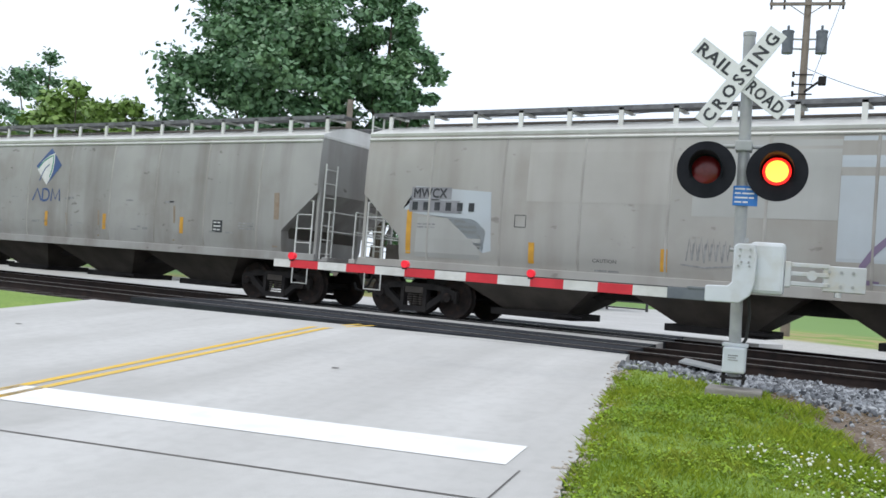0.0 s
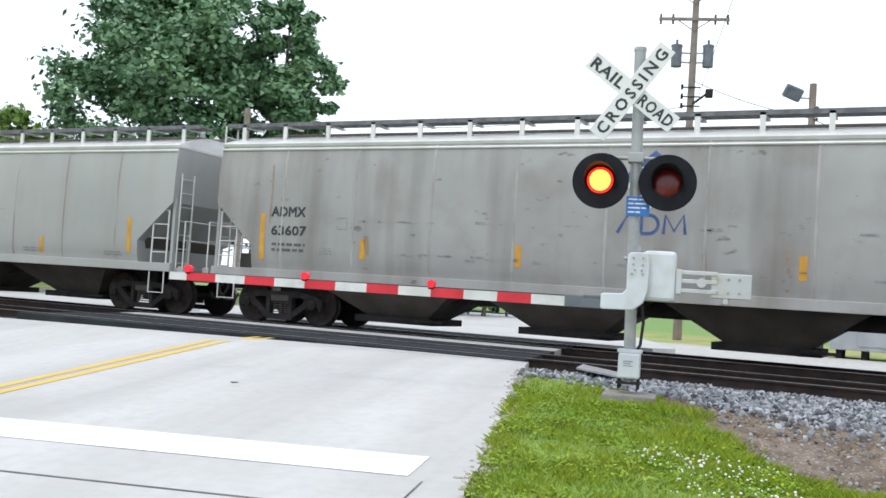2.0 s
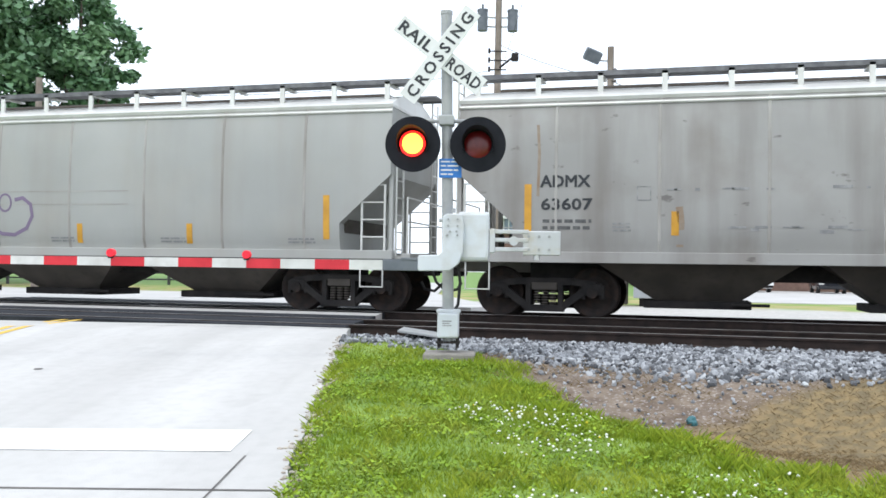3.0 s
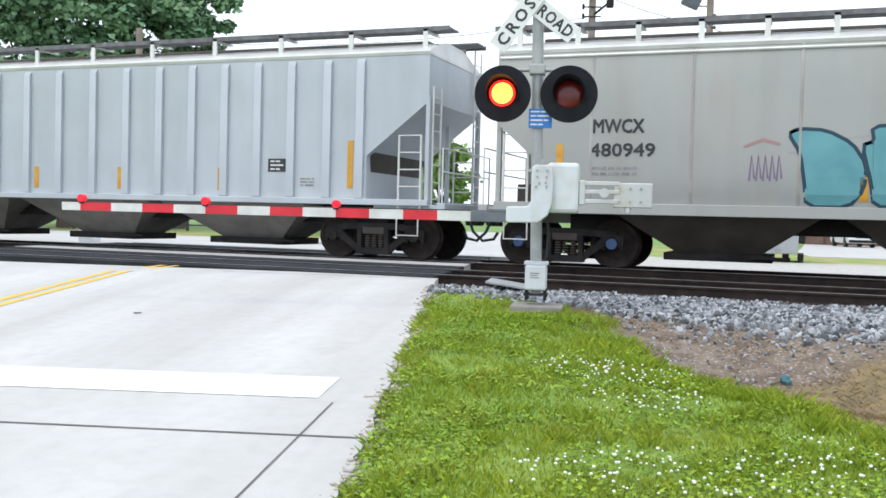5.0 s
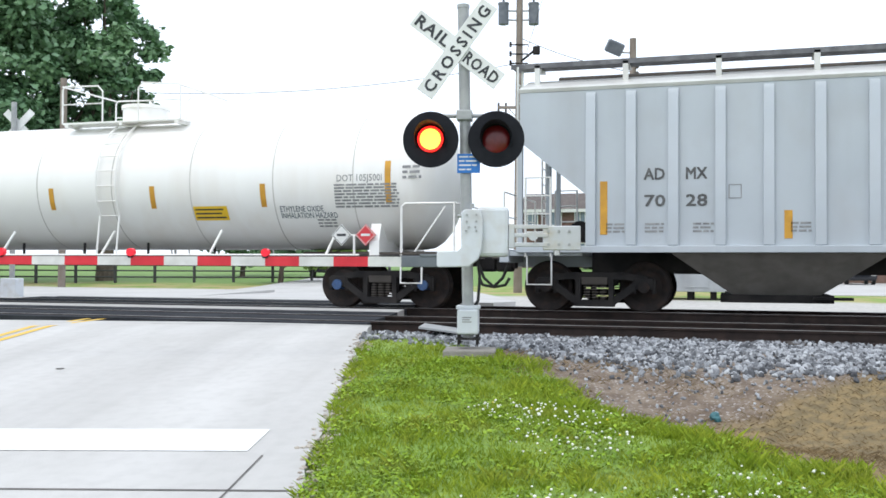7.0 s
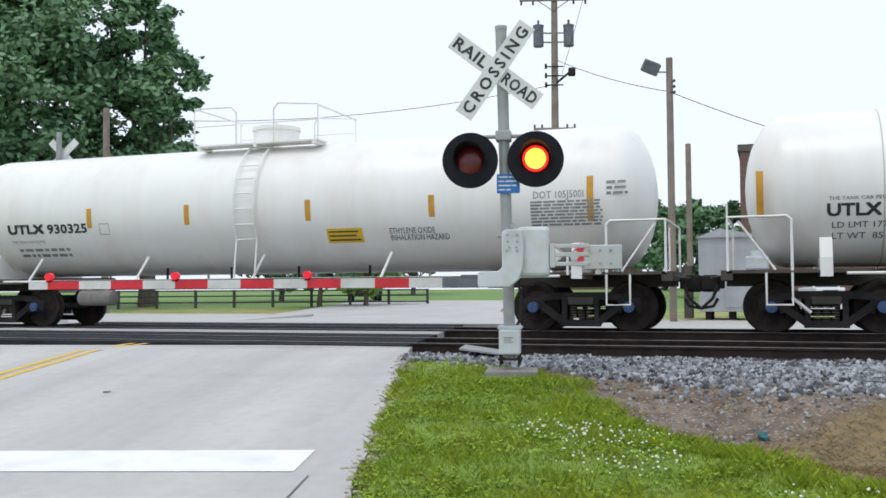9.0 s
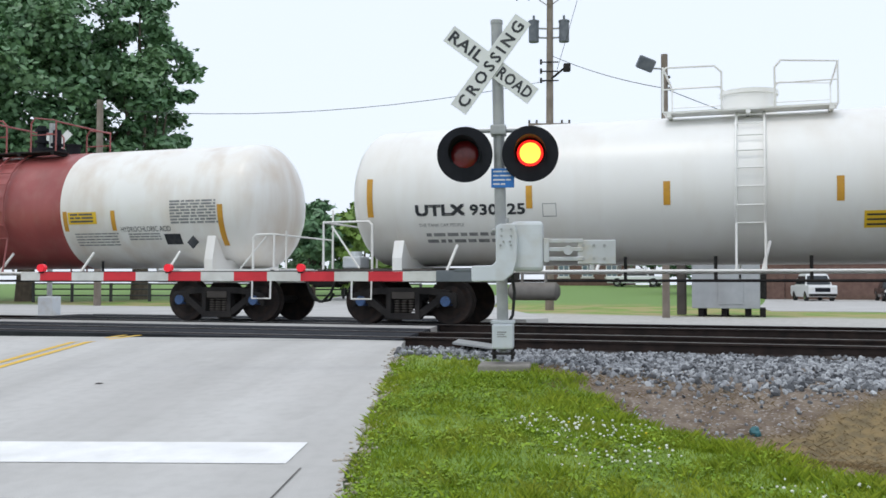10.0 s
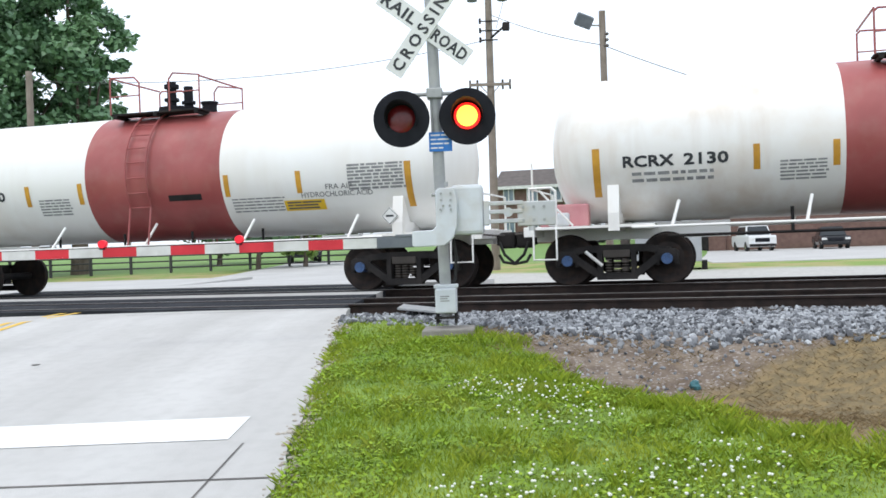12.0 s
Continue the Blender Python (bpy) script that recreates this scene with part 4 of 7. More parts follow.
def shared(key, make, material, parent, name, m, label=""):
    """A part whose mesh is shared between alike parts."""
    if key not in PARTS:
        bm = bmesh.new()
        make(bm)
        ob = part(name, bm, material, parent, label)
        smooth_by_angle(ob, 35)
        PARTS[key] = ob.data
    else:
        ob = new(name, PARTS[key])
        ob.parent = parent
        if label:
            ob["label"] = label
    ob.matrix_basis = m
    return ob


def wheel_shape(bm):
    prof = [(0.0, -0.07), (0.09, -0.08), (0.1, -0.05), (0.3, -0.02), (0.36, -0.05), (0.40, -0.07), (0.45, -0.07), (0.457, 0.03), (0.485, 0.05), (0.485, 0.07), (0.4, 0.07), (0.3, 0.02), (0.0, 0.04)]
    n = 36
    rings = [[bm.verts.new((math.cos(a) * r, y, math.sin(a) * r)) for a in [2 * math.pi * i / n for i in range(n)]] for r, y in prof[1:-1]]
    for p, q in zip(rings, rings[1:]):
        for i in range(n):
            j = (i + 1) % n
            bm.faces.new((p[i], p[j], q[j], q[i]))
    bm.faces.new(rings[0])
    bm.faces.new(rings[-1])
    bmesh.ops.recalc_face_normals(bm, faces=bm.faces)


def hub_shape(bm):
    tube(bm, (0, -0.39, 0), (0, 0, 0), 0.1, sides=16)
    for i in range(3):
        a = 2 * math.pi * i / 3
        tube(bm, (math.cos(a) * 0.05, -0.405, math.sin(a) * 0.05), (math.cos(a) * 0.05, -0.38, math.sin(a) * 0.05), 0.02)


def beam(bm, a, b, w, y0, y1):
    """A bar in the x-z plane from a to b."""
    d = Vector((b[0] - a[0], b[1] - a[1])).normalized()
    n = Vector((-d.y, d.x)) * w / 2
    vs = []
    for y in (y0, y1):
        vs += [bm.verts.new((p[0] + k * n.x, y, p[1] + k * n.y)) for p, k in ((a, 1), (b, 1), (b, -1), (a, -1))]
    for q in ((0, 1, 2, 3), (7, 6, 5, 4), (0, 4, 5, 1), (1, 5, 6, 2), (2, 6, 7, 3), (3, 7, 4, 0)):
        bm.faces.new([vs[i] for i in q])


def side_frame_shape(bm):
    """Cast truck side frame, in the x-z plane, centred between its axles."""
    beam(bm, (-0.95, 0.6), (-0.5, 0.66), 0.12, -0.1, 0.06)
    beam(bm, (0.5, 0.66), (0.95, 0.6), 0.12, -0.1, 0.06)
    beam(bm, (-0.52, 0.66), (0.52, 0.66), 0.13, -0.11, 0.06)
    beam(bm, (-0.78, 0.52), (-0.3, 0.17), 0.13, -0.11, 0.05)
    beam(bm, (0.3, 0.17), (0.78, 0.52), 0.13, -0.11, 0.05)
    beam(bm, (-0.36, 0.16), (0.36, 0.16), 0.12, -0.13, 0.06)
    for s in (-1, 1):
        beam(bm, (s * 0.3, 0.2), (s * 0.3, 0.62), 0.09, -0.13, 0.05)
        box(bm, s * 0.89 - 0.17, s * 0.89 + 0.17, -0.12, 0.04, 0.4, 0.63, 0.03)
        box(bm, s * 1.06 - 0.04, s * 1.06 + 0.04, -0.1, 0.04, 0.34, 0.6, 0.02)
        box(bm, s * 0.72 - 0.04, s * 0.72 + 0.04, -0.1, 0.04, 0.34, 0.6, 0.02)
    bmesh.ops.recalc_face_normals(bm, faces=bm.faces)


def spring_shape(bm):
    for x in (-0.15, 0.0, 0.15):
        for i in range(6):
            tube(bm, (x, -0.02, 0.2 + i * 0.05), (x, -0.02, 0.225 + i * 0.05), 0.065, sides=12)
    box(bm, -0.24, 0.24, -0.12, 0.1, 0.5, 0.64, 0.015)


def truck(car, cx, blue=False, brace=False):
    for s in (-1, 1):
        m = pose(cx, s * 0.98, 0, 0, 0, 0 if s < 0 else 180)
        shared("side_frame", side_frame_shape, "under_dark", car, "truck_side_frame", m)
        shared("springs", spring_shape, "under", car, "spring_nest", m)
    shared("bolster", lambda bm: (box(bm, -0.22, 0.22, -0.95, 0.95, 0.45, 0.72, 0.02), box(bm, -0.9, 0.9, -0.1, 0.1, 0.3, 0.4)), "under_dark", car, "truck_bolster", pose(cx, 0, 0))
    for dx in (-0.89, 0.89):
        ws = new("wheelset")
        ws.parent = car
        ws.matrix_basis = pose(cx + dx, 0, WHEEL_R)
        WHEELSETS.append((ws, cx + dx))
        for s in (-1, 1):
            m = pose(0, s * 0.76, 0, 0, 0, 0 if s < 0 else 180)
            shared("wheel", wheel_shape, "wheel", ws, "wheel", m)
            shared("hub" + str(blue), hub_shape, "hub_blue" if blue else "wheel", ws, "bearing_cap", m, "blue bearing cap" if blue else "")
        shared("axle", lambda bm: tube(bm, (0, -0.75, 0), (0, 0.75, 0), 0.08, sides=12), "under_dark", ws, "axle", pose(0, 0, 0))
    if brace:
        bm = bmesh.new()
        tube(bm, (cx - 0.55, -1.17, 0.62), (cx - 0.25, -1.17, 0.36), 0.03)
        part("brake_lever", bm, "mark_white", car, "pale painted brake lever")


def coupler(car, x, s):
    bm = bmesh.new()
    box(bm, x, x + s * 0.5, -0.13, 0.13, 0.78, 1.0, 0.02)
    box(bm, x + s * 0.4, x + s * 0.72, -0.2, 0.16, 0.72, 1.04, 0.05)
    part("coupler", bm, "under_dark", car)
    bm = bmesh.new()
    pts = [(x + s * 0.1, -0.35, 0.85), (x + s * 0.2, -0.36, 0.6), (x + s * 0.4, -0.34, 0.42), (x + s * 0.62, -0.3, 0.46), (x + s * 0.7, -0.28, 0.6)]
    pipe(bm, pts, 0.03, 8)
    part("brake_hose", bm, "hose", car, "black rubber brake hose")
    bm = bmesh.new()
    pipe(bm, [(x, -1.3, 1.0), (x + s * 0.18, -1.25, 0.98), (x + s * 0.2, -0.4, 0.98)], 0.018, 6)
    part("uncoupling_lever", bm, "under", car)


def ladder(car, x, y, z0, z1, w=0.42, mat="roof_paint", name="ladder", along="x", step=0.33):
    bm = bmesh.new()
    for d in (-w / 2, w / 2):
        a = (x + d, y, z0) if along == "x" else (x, y + d, z0)
        tube(bm, a, (a[0], a[1], z1), 0.022, sides=6)
    stiles = part(name, bm, mat, car)
    z = z0 + 0.12
    while z < z1:
        a, b = ((x - w / 2, y, z), (x + w / 2, y, z)) if along == "x" else ((x, y - w / 2, z), (x, y + w / 2, z))
        bm = bmesh.new()
        tube(bm, a, b, 0.014, sides=6)
        part("rung", bm, mat, stiles)
        z += step
    return stiles


def hopper_car(label, x0, oo, paint, ribbed=False, blue=False, over=0.32):
    car = group_at("covered_hopper", label, "freight wagon", group="wagons of the freight train")
    CARS.append((car, x0))
    hl = oo / 2 + over
    cut = (3.1, 2.05, 1.3) if ribbed else (2.63, 1.71, 1.03)
    if ribbed:
        width = [(1.18, 1.5), (2.2, 1.5), (3.0, 1.5), (3.98, 1.5), (4.0, 1.5)]
    else:
        width = [(1.18, 1.5), (1.4, 1.56), (1.71, 1.585), (2.2, 1.6), (2.63, 1.6), (3.2, 1.59), (3.6, 1.565), (3.93, 1.52)]

    def hw(z):
        for (za, wa), (zb, wb) in zip(width, width[1:]):
            if z <= zb:
                return wa + (wb - wa) * max(0, (z - za)) / (zb - za)
        return width[-1][1]

    def hx(z):
        if z >= cut[0]:
            return hl
        if z <= cut[1]:
            return hl - cut[2]
        return hl - cut[2] * (cut[0] - z) / (cut[0] - cut[1])

    zs = sorted({z for z, _ in width} | {cut[0], cut[1]})
    bm = stack(bmesh.new(), [(z, hx(z), hw(z)) for z in zs])
    body = part("body", bm, paint, car)
    smooth_by_angle(body, 30)
    top = zs[-1]
    bm = stack(bmesh.new(), [(top + 0.002, hl + 0.01, hw(top) + 0.01), (top + 0.06, hl + 0.01, hw(top) + 0.03), (top + 0.1, hl, hw(top) - 0.03), (top + 0.32, hl - 0.04, 0.85), (top + 0.4, hl - 0.04, 0.45)])
    part("roof", bm, "roof_paint", car, "bright worn metal roof")
    bm = bmesh.new()
    box(bm, -hl + 0.5, hl - 0.5, -0.3, 0.3, top + 0.38, top + 0.5, 0.03)
    part("hatch_cover", bm, "under", car)
    zb = top + 0.56
    for s in (-1, 1):
        bm = box(bmesh.new(), -hl - 0.25, hl + 0.25, s * 0.6, s * 1.12, zb, zb + 0.03)
        part("running_board", bm, "grate", car, "dark steel running board")
        bm = box(bmesh.new(), -hl - 0.25, hl + 0.25, s * 1.125, s * 1.15, zb - 0.04, zb + 0.05)
        part("board_edge", bm, "grate", car)
    n = 18 if oo > 17 else 11
    for i in range(n):
        x = -hl + 0.25 + (2 * hl - 0.5) * i / (n - 1)
        bm = bmesh.new()
        box(bm, x - 0.05, x + 0.05, -1.15, -1.11, top + 0.12, zb + 0.01)
        box(bm, x - 0.05, x + 0.05, -1.11, -0.5, zb - 0.04, zb - 0.005)
        part("bracket", bm, "roof_paint", car)
        if i == 0 or i == n - 1:
            bm = bmesh.new()
            box(bm, x - 0.05, x + 0.05, 1.11, 1.15, top + 0.12, zb)
            part("bracket", bm, "roof_paint", car)
    if not ribbed:
        # rolled rim below the eave and weld seams
        bm = bmesh.new()
        for s in (-1, 1):
            tube(bm, (-hl, s * (hw(3.9) + 0.015), 3.86), (hl, s * (hw(3.9) + 0.015), 3.86), 0.03, sides=8)
        part("eave_rim", bm, "roof_paint", car)
        k = 11
        for i in range(1, k):
            x = -hl + 2 * hl * i / k
            for s in (-1, 1):
                bm = bmesh.new()
                rows = [[bm.verts.new((x + d, s * (hw(z) + e), z)) for d, e in ((-0.03, 0.0), (-0.012, 0.014), (0.012, 0.014), (0.03, 0.0))] for z in zs]
                for p, q in zip(rows, rows[1:]):
                    for j in range(3):
                        bm.faces.new((p[j], p[j + 1], q[j + 1], q[j]))
                part("weld_seam", bm, "seam", car)
    else:
        rib = lambda bm: stack(bm, [(1.2, 0.085, 0.05), (1.22, 0.085, 0.07), (3.86, 0.085, 0.07), (3.95, 0.085, 0.02)])
        xs = [-7.07, -6.36, -5.63, -4.84, -4.05, -3.23, -2.4, -1.5, -0.58, 0.37, 1.27, 2.14, 2.98, 3.79, 4.59, 5.38, 6.2, 6.93]
        for x in xs:
            for s in (-1, 1):
                shared("rib", rib, "hopper_blue", car, "side_rib", pose(x, s * 1.5, 0))
    # side sill
    bm = bmesh.new()
    for s in (-1, 1):
        box(bm, -hl - 0.05, hl + 0.05, s * 1.44, s * 1.6, 1.0 if not ribbed else 1.08, 1.2, 0.01)
        for e in (-1, 1):
            box(bm, e * (hl - 1.15), e * (hl + 0.35), s * 0.2, s * 1.45, 1.02, 1.1, 0.01)
    for e in (-1, 1):
        box(bm, e * (hl + 0.2), e * (hl + 0.38), -1.5, 1.5, 0.9, 1.14, 0.015)
    box(bm, -hl - 0.3, hl + 0.3, -0.25, 0.25, 0.82, 1.1)
    part("underframe", bm, paint, car)
    # hopper chutes
    cx = (-5.75, -1.9, 1.9, 5.75) if oo > 17 else (-3.9, 0.0, 3.9)
    for x in cx:
        w0 = 1.8 if oo > 17 else 1.75
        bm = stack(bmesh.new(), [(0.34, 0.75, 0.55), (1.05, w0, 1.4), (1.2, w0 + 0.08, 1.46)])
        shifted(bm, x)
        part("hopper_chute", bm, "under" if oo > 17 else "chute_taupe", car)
        bm = bmesh.new()
        box(bm, x - 0.95, x + 0.95, -0.75, 0.75, 0.2, 0.34, 0.01)
        box(bm, x + 0.6, x + 1.25, -0.9, -0.7, 0.26, 0.31, 0.01)
        part("outlet_gate", bm, "under_dark", car)
    bm = bmesh.new()
    box(bm, -hl + 1.2, hl - 1.2, -0.6, 0.6, 0.7, 1.1)
    part("centre_sill", bm, "under_dark", car)
    # ends: slope sheet posts, ladders, platform rails
    for e in (-1, 1):
        # slope sheet takes the dark brown: brown paint plus the end recess's shade
        bm = stack(bmesh.new(), [(1.12, 0.45, 1.2), (cut[1] + 0.1, 0.7, 1.35), (cut[0], 1.2, 1.45)])
        shifted(bm, e * (hl - cut[2] - 0.6))
        part("slope_sheet", bm, "under", car, "brown slope sheet, recess shade put into its colour")
        for s in (-1, 1):
            bm = box(bmesh.new(), e * (hl - 0.05), e * (hl + 0.03), s * 1.42, s * 1.52, 1.1, cut[0] + 0.1, 0.008)
            part("corner_post", bm, paint, car)
            bm = box(bmesh.new(), e * (hl - 0.4), e * (hl - 0.32), s * 0.5, s * 0.6, 1.1, cut[0], 0.008)
            part("inner_post", bm, paint, car)
            ladder(car, e * (hl + 0.06), s * 1.2, 1.1, top + (0.5 if s * e > 0 else -0.6), 0.42, "roof_paint", along="y")
            ladder(car, e * (hl - 0.35), s * 1.55, 1.0, 2.45, 0.46, "roof_paint", "side_ladder")
        bm = bmesh.new()
        for z in (1.75, 2.2):
            tube(bm, (e * (hl + 0.3), -1.45, z), (e * (hl + 0.3), 1.45, z), 0.016, sides=6)
        for y in (-1.45, 1.45):
            tube(bm, (e * (hl + 0.3), y, 1.1), (e * (hl + 0.3), y, 2.2), 0.018, sides=6)
        part("end_rail", bm, "roof_paint", car)
        coupler(car, e * (hl + 0.38), e)
        truck(car, e * (oo / 2 - 0.89), blue and e < 0)
        bm = bmesh.new()
        pipe(bm, [(e * (hl - 0.6), -1.55, 1.02), (e * (hl - 0.6), -1.55, 0.5), (e * (hl - 0.15), -1.55, 0.5), (e * (hl - 0.15), -1.55, 1.02)], 0.018, 6)
        part("stirrup_step", bm, "roof_paint", car)
    bm = bmesh.new()
    tube(bm, (-hl + 0.95, -0.5, 1.5), (-hl + 0.95, 0.5, 1.5), 0.2, sides=16)
    part("air_reservoir", bm, "under_dark", car)
    bm = bmesh.new()
    box(bm, -hl + 0.2, -hl + 0.65, -0.9, -0.4, 1.15, 1.55, 0.03)
    part("brake_valve", bm, "under", car)
    def place(u, v):
        return Vector((u, -(hw(v) + 0.006), v))

    place_out = lambda u, v: Vector((u, -(hw(v) + 0.01), v))
    return car, place, place_out, hl


def amber(car, place, xs, z0, z1, w=0.13):
    for x in xs:
        patch("reflector", x - w / 2, x + w / 2, z0, z1, "mark_amber", car, place, "amber reflective strip")


def small_print(car, place, u0, v1, rows, width, mat="mark_grey", h=0.035, gap=0.03, seed=1):
    rnd = random.Random(seed)
    lines = []
    for i in range(rows):
        words, total = [], 0
        while total < width:
            w = rnd.uniform(0.08, 0.26)
            words.append(min(w, max(width - total, 0.05)))
            total += w + h * 0.8
        lines.append(words)
    return bars("small_print", u0, v1, lines, mat, car, place, h, gap)


def emblem(car, place, u, z, s):
    """Blue lozenge with a white and green leaf, above a triangle, a half-round and a box in outline."""
    p = lambda a, b: (u + a * s, z + b * s)
    shape("emblem", [p(-1.0, 0.02), p(-0.02, -0.92), p(1.02, 0.05), p(0.04, 0.93)], "mark_blue", car, place, "blue lozenge emblem with a leaf")
    up = lambda a, b: place(a, b) + Vector((0, -0.004, 0))
    leaf = [(-1.02, 0.02), (-0.86, -0.14), (-0.5, 0.3), (-0.1, 0.52), (0.36, 0.68), (0.42, 0.2), (0.38, -0.25), (0.2, -0.62), (-0.03, -0.94), (-0.5, -0.5), (-0.86, -0.16)]
    shape("emblem_leaf", [p(*q) for q in leaf[1:]], "mark_white", car, up)
    up2 = lambda a, b: place(a, b) + Vector((0, -0.008, 0))
    stroke("emblem_vein", [p(*q) for q in ((-0.78, -0.1), (-0.62, 0.08), (-0.4, 0.28), (-0.05, 0.45), (0.28, 0.55), (0.32, 0.2), (0.28, -0.2), (0.14, -0.55))], 0.075 * s, "mark_green", car, up2)
    stroke("emblem_vein", [p(*q) for q in ((-0.62, -0.72), (-0.45, -0.4), (-0.25, -0.1), (0.06, 0.1))], 0.06 * s, "mark_blue", car, up2)
    w = 0.1 * s
    stroke("emblem_triangle", [p(*q) for q in ((-1.05, -1.72), (-0.72, -1.13), (-0.36, -1.72))], w, "mark_blue", car, place)
    arc = [(-0.05 + 0.3 * math.sin(math.pi * i / 10), -1.425 + 0.29 * math.cos(math.pi * i / 10)) for i in range(11)]
    stroke("emblem_half_round", [p(*q) for q in [(-0.28, -1.72), (-0.28, -1.135)] + arc + [(-0.28, -1.715)]], w, "mark_blue", car, place)
    stroke("emblem_zigzag", [p(*q) for q in ((0.42, -1.72), (0.47, -1.13), (0.75, -1.62), (1.03, -1.13), (1.1, -1.72))], w, "mark_blue", car, place)


def make_train():
    # leading hopper
    car, pl, po, hl = hopper_car("weathered beige covered hopper wagon with patched paint and scrawls", 0.0 - 0.25, 18.75, "hopper_beige")
    amber(car, pl, (-8.42,), 1.35, 2.3)
    amber(car, pl, (-5.42, -2.67, 2.4), 1.3, 1.72)
    under_paint = lambda u, v: pl(u, v) + Vector((0, 0.003, 0))
    over_paint = lambda u, v: pl(u, v) + Vector((0, -0.003, 0))
    shape("paint_patch", [(-8.6, 2.32), (-8.35, 2.52), (-8.3, 2.82), (-6.42, 2.72), (-6.35, 1.5), (-6.55, 1.45), (-6.5, 1.9), (-6.7, 2.08), (-7.2, 2.2), (-8.2, 2.22)], "hopper_blue", car, under_paint, "pale blue-grey repaint patch")
    shape("paint_patch", [(-8.25, 1.3), (-8.2, 2.15), (-7.2, 2.15), (-6.75, 2.02), (-6.6, 1.75), (-6.62, 1.3)], "patch_grey", car, under_paint, "dull grey primer patch")
    patch("stencil_ground", -8.4, -7.38, 2.54, 2.8, "patch_dark", car, pl)
    patch("stencil_ground", -8.44, -7.16, 2.26, 2.52, "patch_dark", car, pl)
    stencil(car, over_paint, "MWCX", -8.34, -7.5, 2.57, 0.2, "mark_black", bold=0.012)
    bars("number_blocks", -8.36, 2.48, [[0.14] * 6], "mark_black", car, over_paint, 0.18, 0.03)
    small_print(car, pl, -8.2, 2.02, 2, 0.45, seed=21)
    patch("paint_patch", 0.32, 3.4, 1.3, 3.8, "hopper_blue", car, under_paint, "pale blue-grey repaint patch")
    patch("paint_patch", -2.2, 0.31, 2.35, 3.75, "patch_grey", car, under_paint, "dull grey primer patch")
    patch("paint_patch", -5.6, -2.6, 2.55, 3.75, "patch_warm", car, under_paint, "dull warm grey primer patch")
    stroke("stencil_frame", [(-5.83, 2.02), (-5.58, 2.02), (-5.58, 2.26), (-5.83, 2.26), (-5.83, 2.02)], 0.02, "mark_dark", car, pl)
    stencil(car, pl, "CAUTION", -4.09, -3.6, 1.4, 0.07, "mark_black", "notice")
    small_print(car, pl, -4.05, 1.26, 1, 0.5, seed=2)
    rnd = random.Random(5)
    for i in range(7):
        u = -2.25 + i * 0.11
        stroke("scrawl", [(u, 1.5 + 0.05 * rnd.random()), (u + 0.05, 1.9 + 0.08 * rnd.random()), (u + 0.1, 1.55), (u + 0.13, 1.85)], 0.03, "mark_grey", car, pl)
    stroke("scrawl", [(-2.35, 1.46), (-1.9, 1.42), (-1.4, 1.47), (-1.0, 1.44)], 0.03, "mark_grey", car, pl)
    stroke("scrawl", [(0.72, 1.25), (0.74, 1.6), (0.9, 1.85), (1.25, 2.2), (1.8, 2.35), (2.4, 2.2), (2.75, 1.8)], 0.11, "mark_purple", car, po)
    for i in range(4):
        stroke("scrawl", [(0.1 + 0.08 * i, 1.27 + 0.04 * i), (0.7 + 0.1 * i, 1.25 + 0.03 * i)], 0.04, "mark_purple", car, pl)
    # hopper with the leaf emblem
    car, pl, po, hl = hopper_car("dirty grey-tan covered hopper wagon with blue leaf emblem", -21.35, 18.75, "hopper_tan", over=0.66)
    emblem(car, pl, -0.08, 3.22, 0.58)
    amber(car, pl, (-8.72,), 1.4, 2.42)
    amber(car, pl, (-6.12, -2.62, 0.0, 2.56, 5.6), 1.5, 1.92)
    # rust runs down from the seams
    for x, z0, z1, w in ((8.8, 1.3, 2.6, 0.16), (-6.05, 1.3, 2.0, 0.12), (-8.55, 2.2, 3.5, 0.05), (5.3, 1.3, 2.2, 0.07), (0.9, 1.3, 1.9, 0.08), (2.3, 1.3, 2.0, 0.06)):
        stroke("rust_run", [(x, z1), (x + 0.03, z1 - 0.4 * (z1 - z0)), (x + 0.01, z0)], w, "rust_stain", car, pl)
    stencil(car, pl, "ADMX", -8.5, -7.61, 2.36, 0.21, bold=0.014)
    stencil(car, pl, "63607", -8.48, -7.57, 1.95, 0.2, name="car_number", bold=0.014)
    small_print(car, pl, -8.45, 1.78, 2, 0.85, "mark_dark", 0.06, 0.06, seed=3)
    small_print(car, pl, -7.2, 1.72, 3, 0.3, "mark_grey", 0.03, 0.03, seed=31)
    small_print(car, pl, 7.6, 1.85, 3, 0.5, seed=4)
    patch("stencil_box", 6.72, 7.06, 1.58, 1.88, "mark_black", car, pl)
    bars("stencil_lines", 6.76, 1.84, [[0.1, 0.1], [0.24], [0.1, 0.1]], "mark_white", car, lambda u, v: pl(u, v) + Vector((0, -0.003, 0)), 0.03, 0.06)
    rnd = random.Random(8)
    for i in range(40):
        x = rnd.uniform(-6.5, 7.5)
        z = rnd.choice((2.28, 2.3, 1.55, 1.62)) + rnd.uniform(-0.03, 0.03)
        w = rnd.uniform(0.05, 0.35)
        patch("scuff", x, x + w, z, z + rnd.uniform(0.02, 0.06), "mark_grey", car, pl, n=1)
    bm_box = [(-6.77, 2.12), (-6.54, 2.12), (-6.54, 2.36), (-6.77, 2.36), (-6.77, 2.12)]
    stroke("stencil_frame", bm_box, 0.02, "mark_grey", car, pl)
    # cream hopper with the painted lettering
    car, pl, po, hl = hopper_car("cream covered hopper wagon with teal spray paint along its side", -42.4, 18.75, "hopper_cream", blue=True)
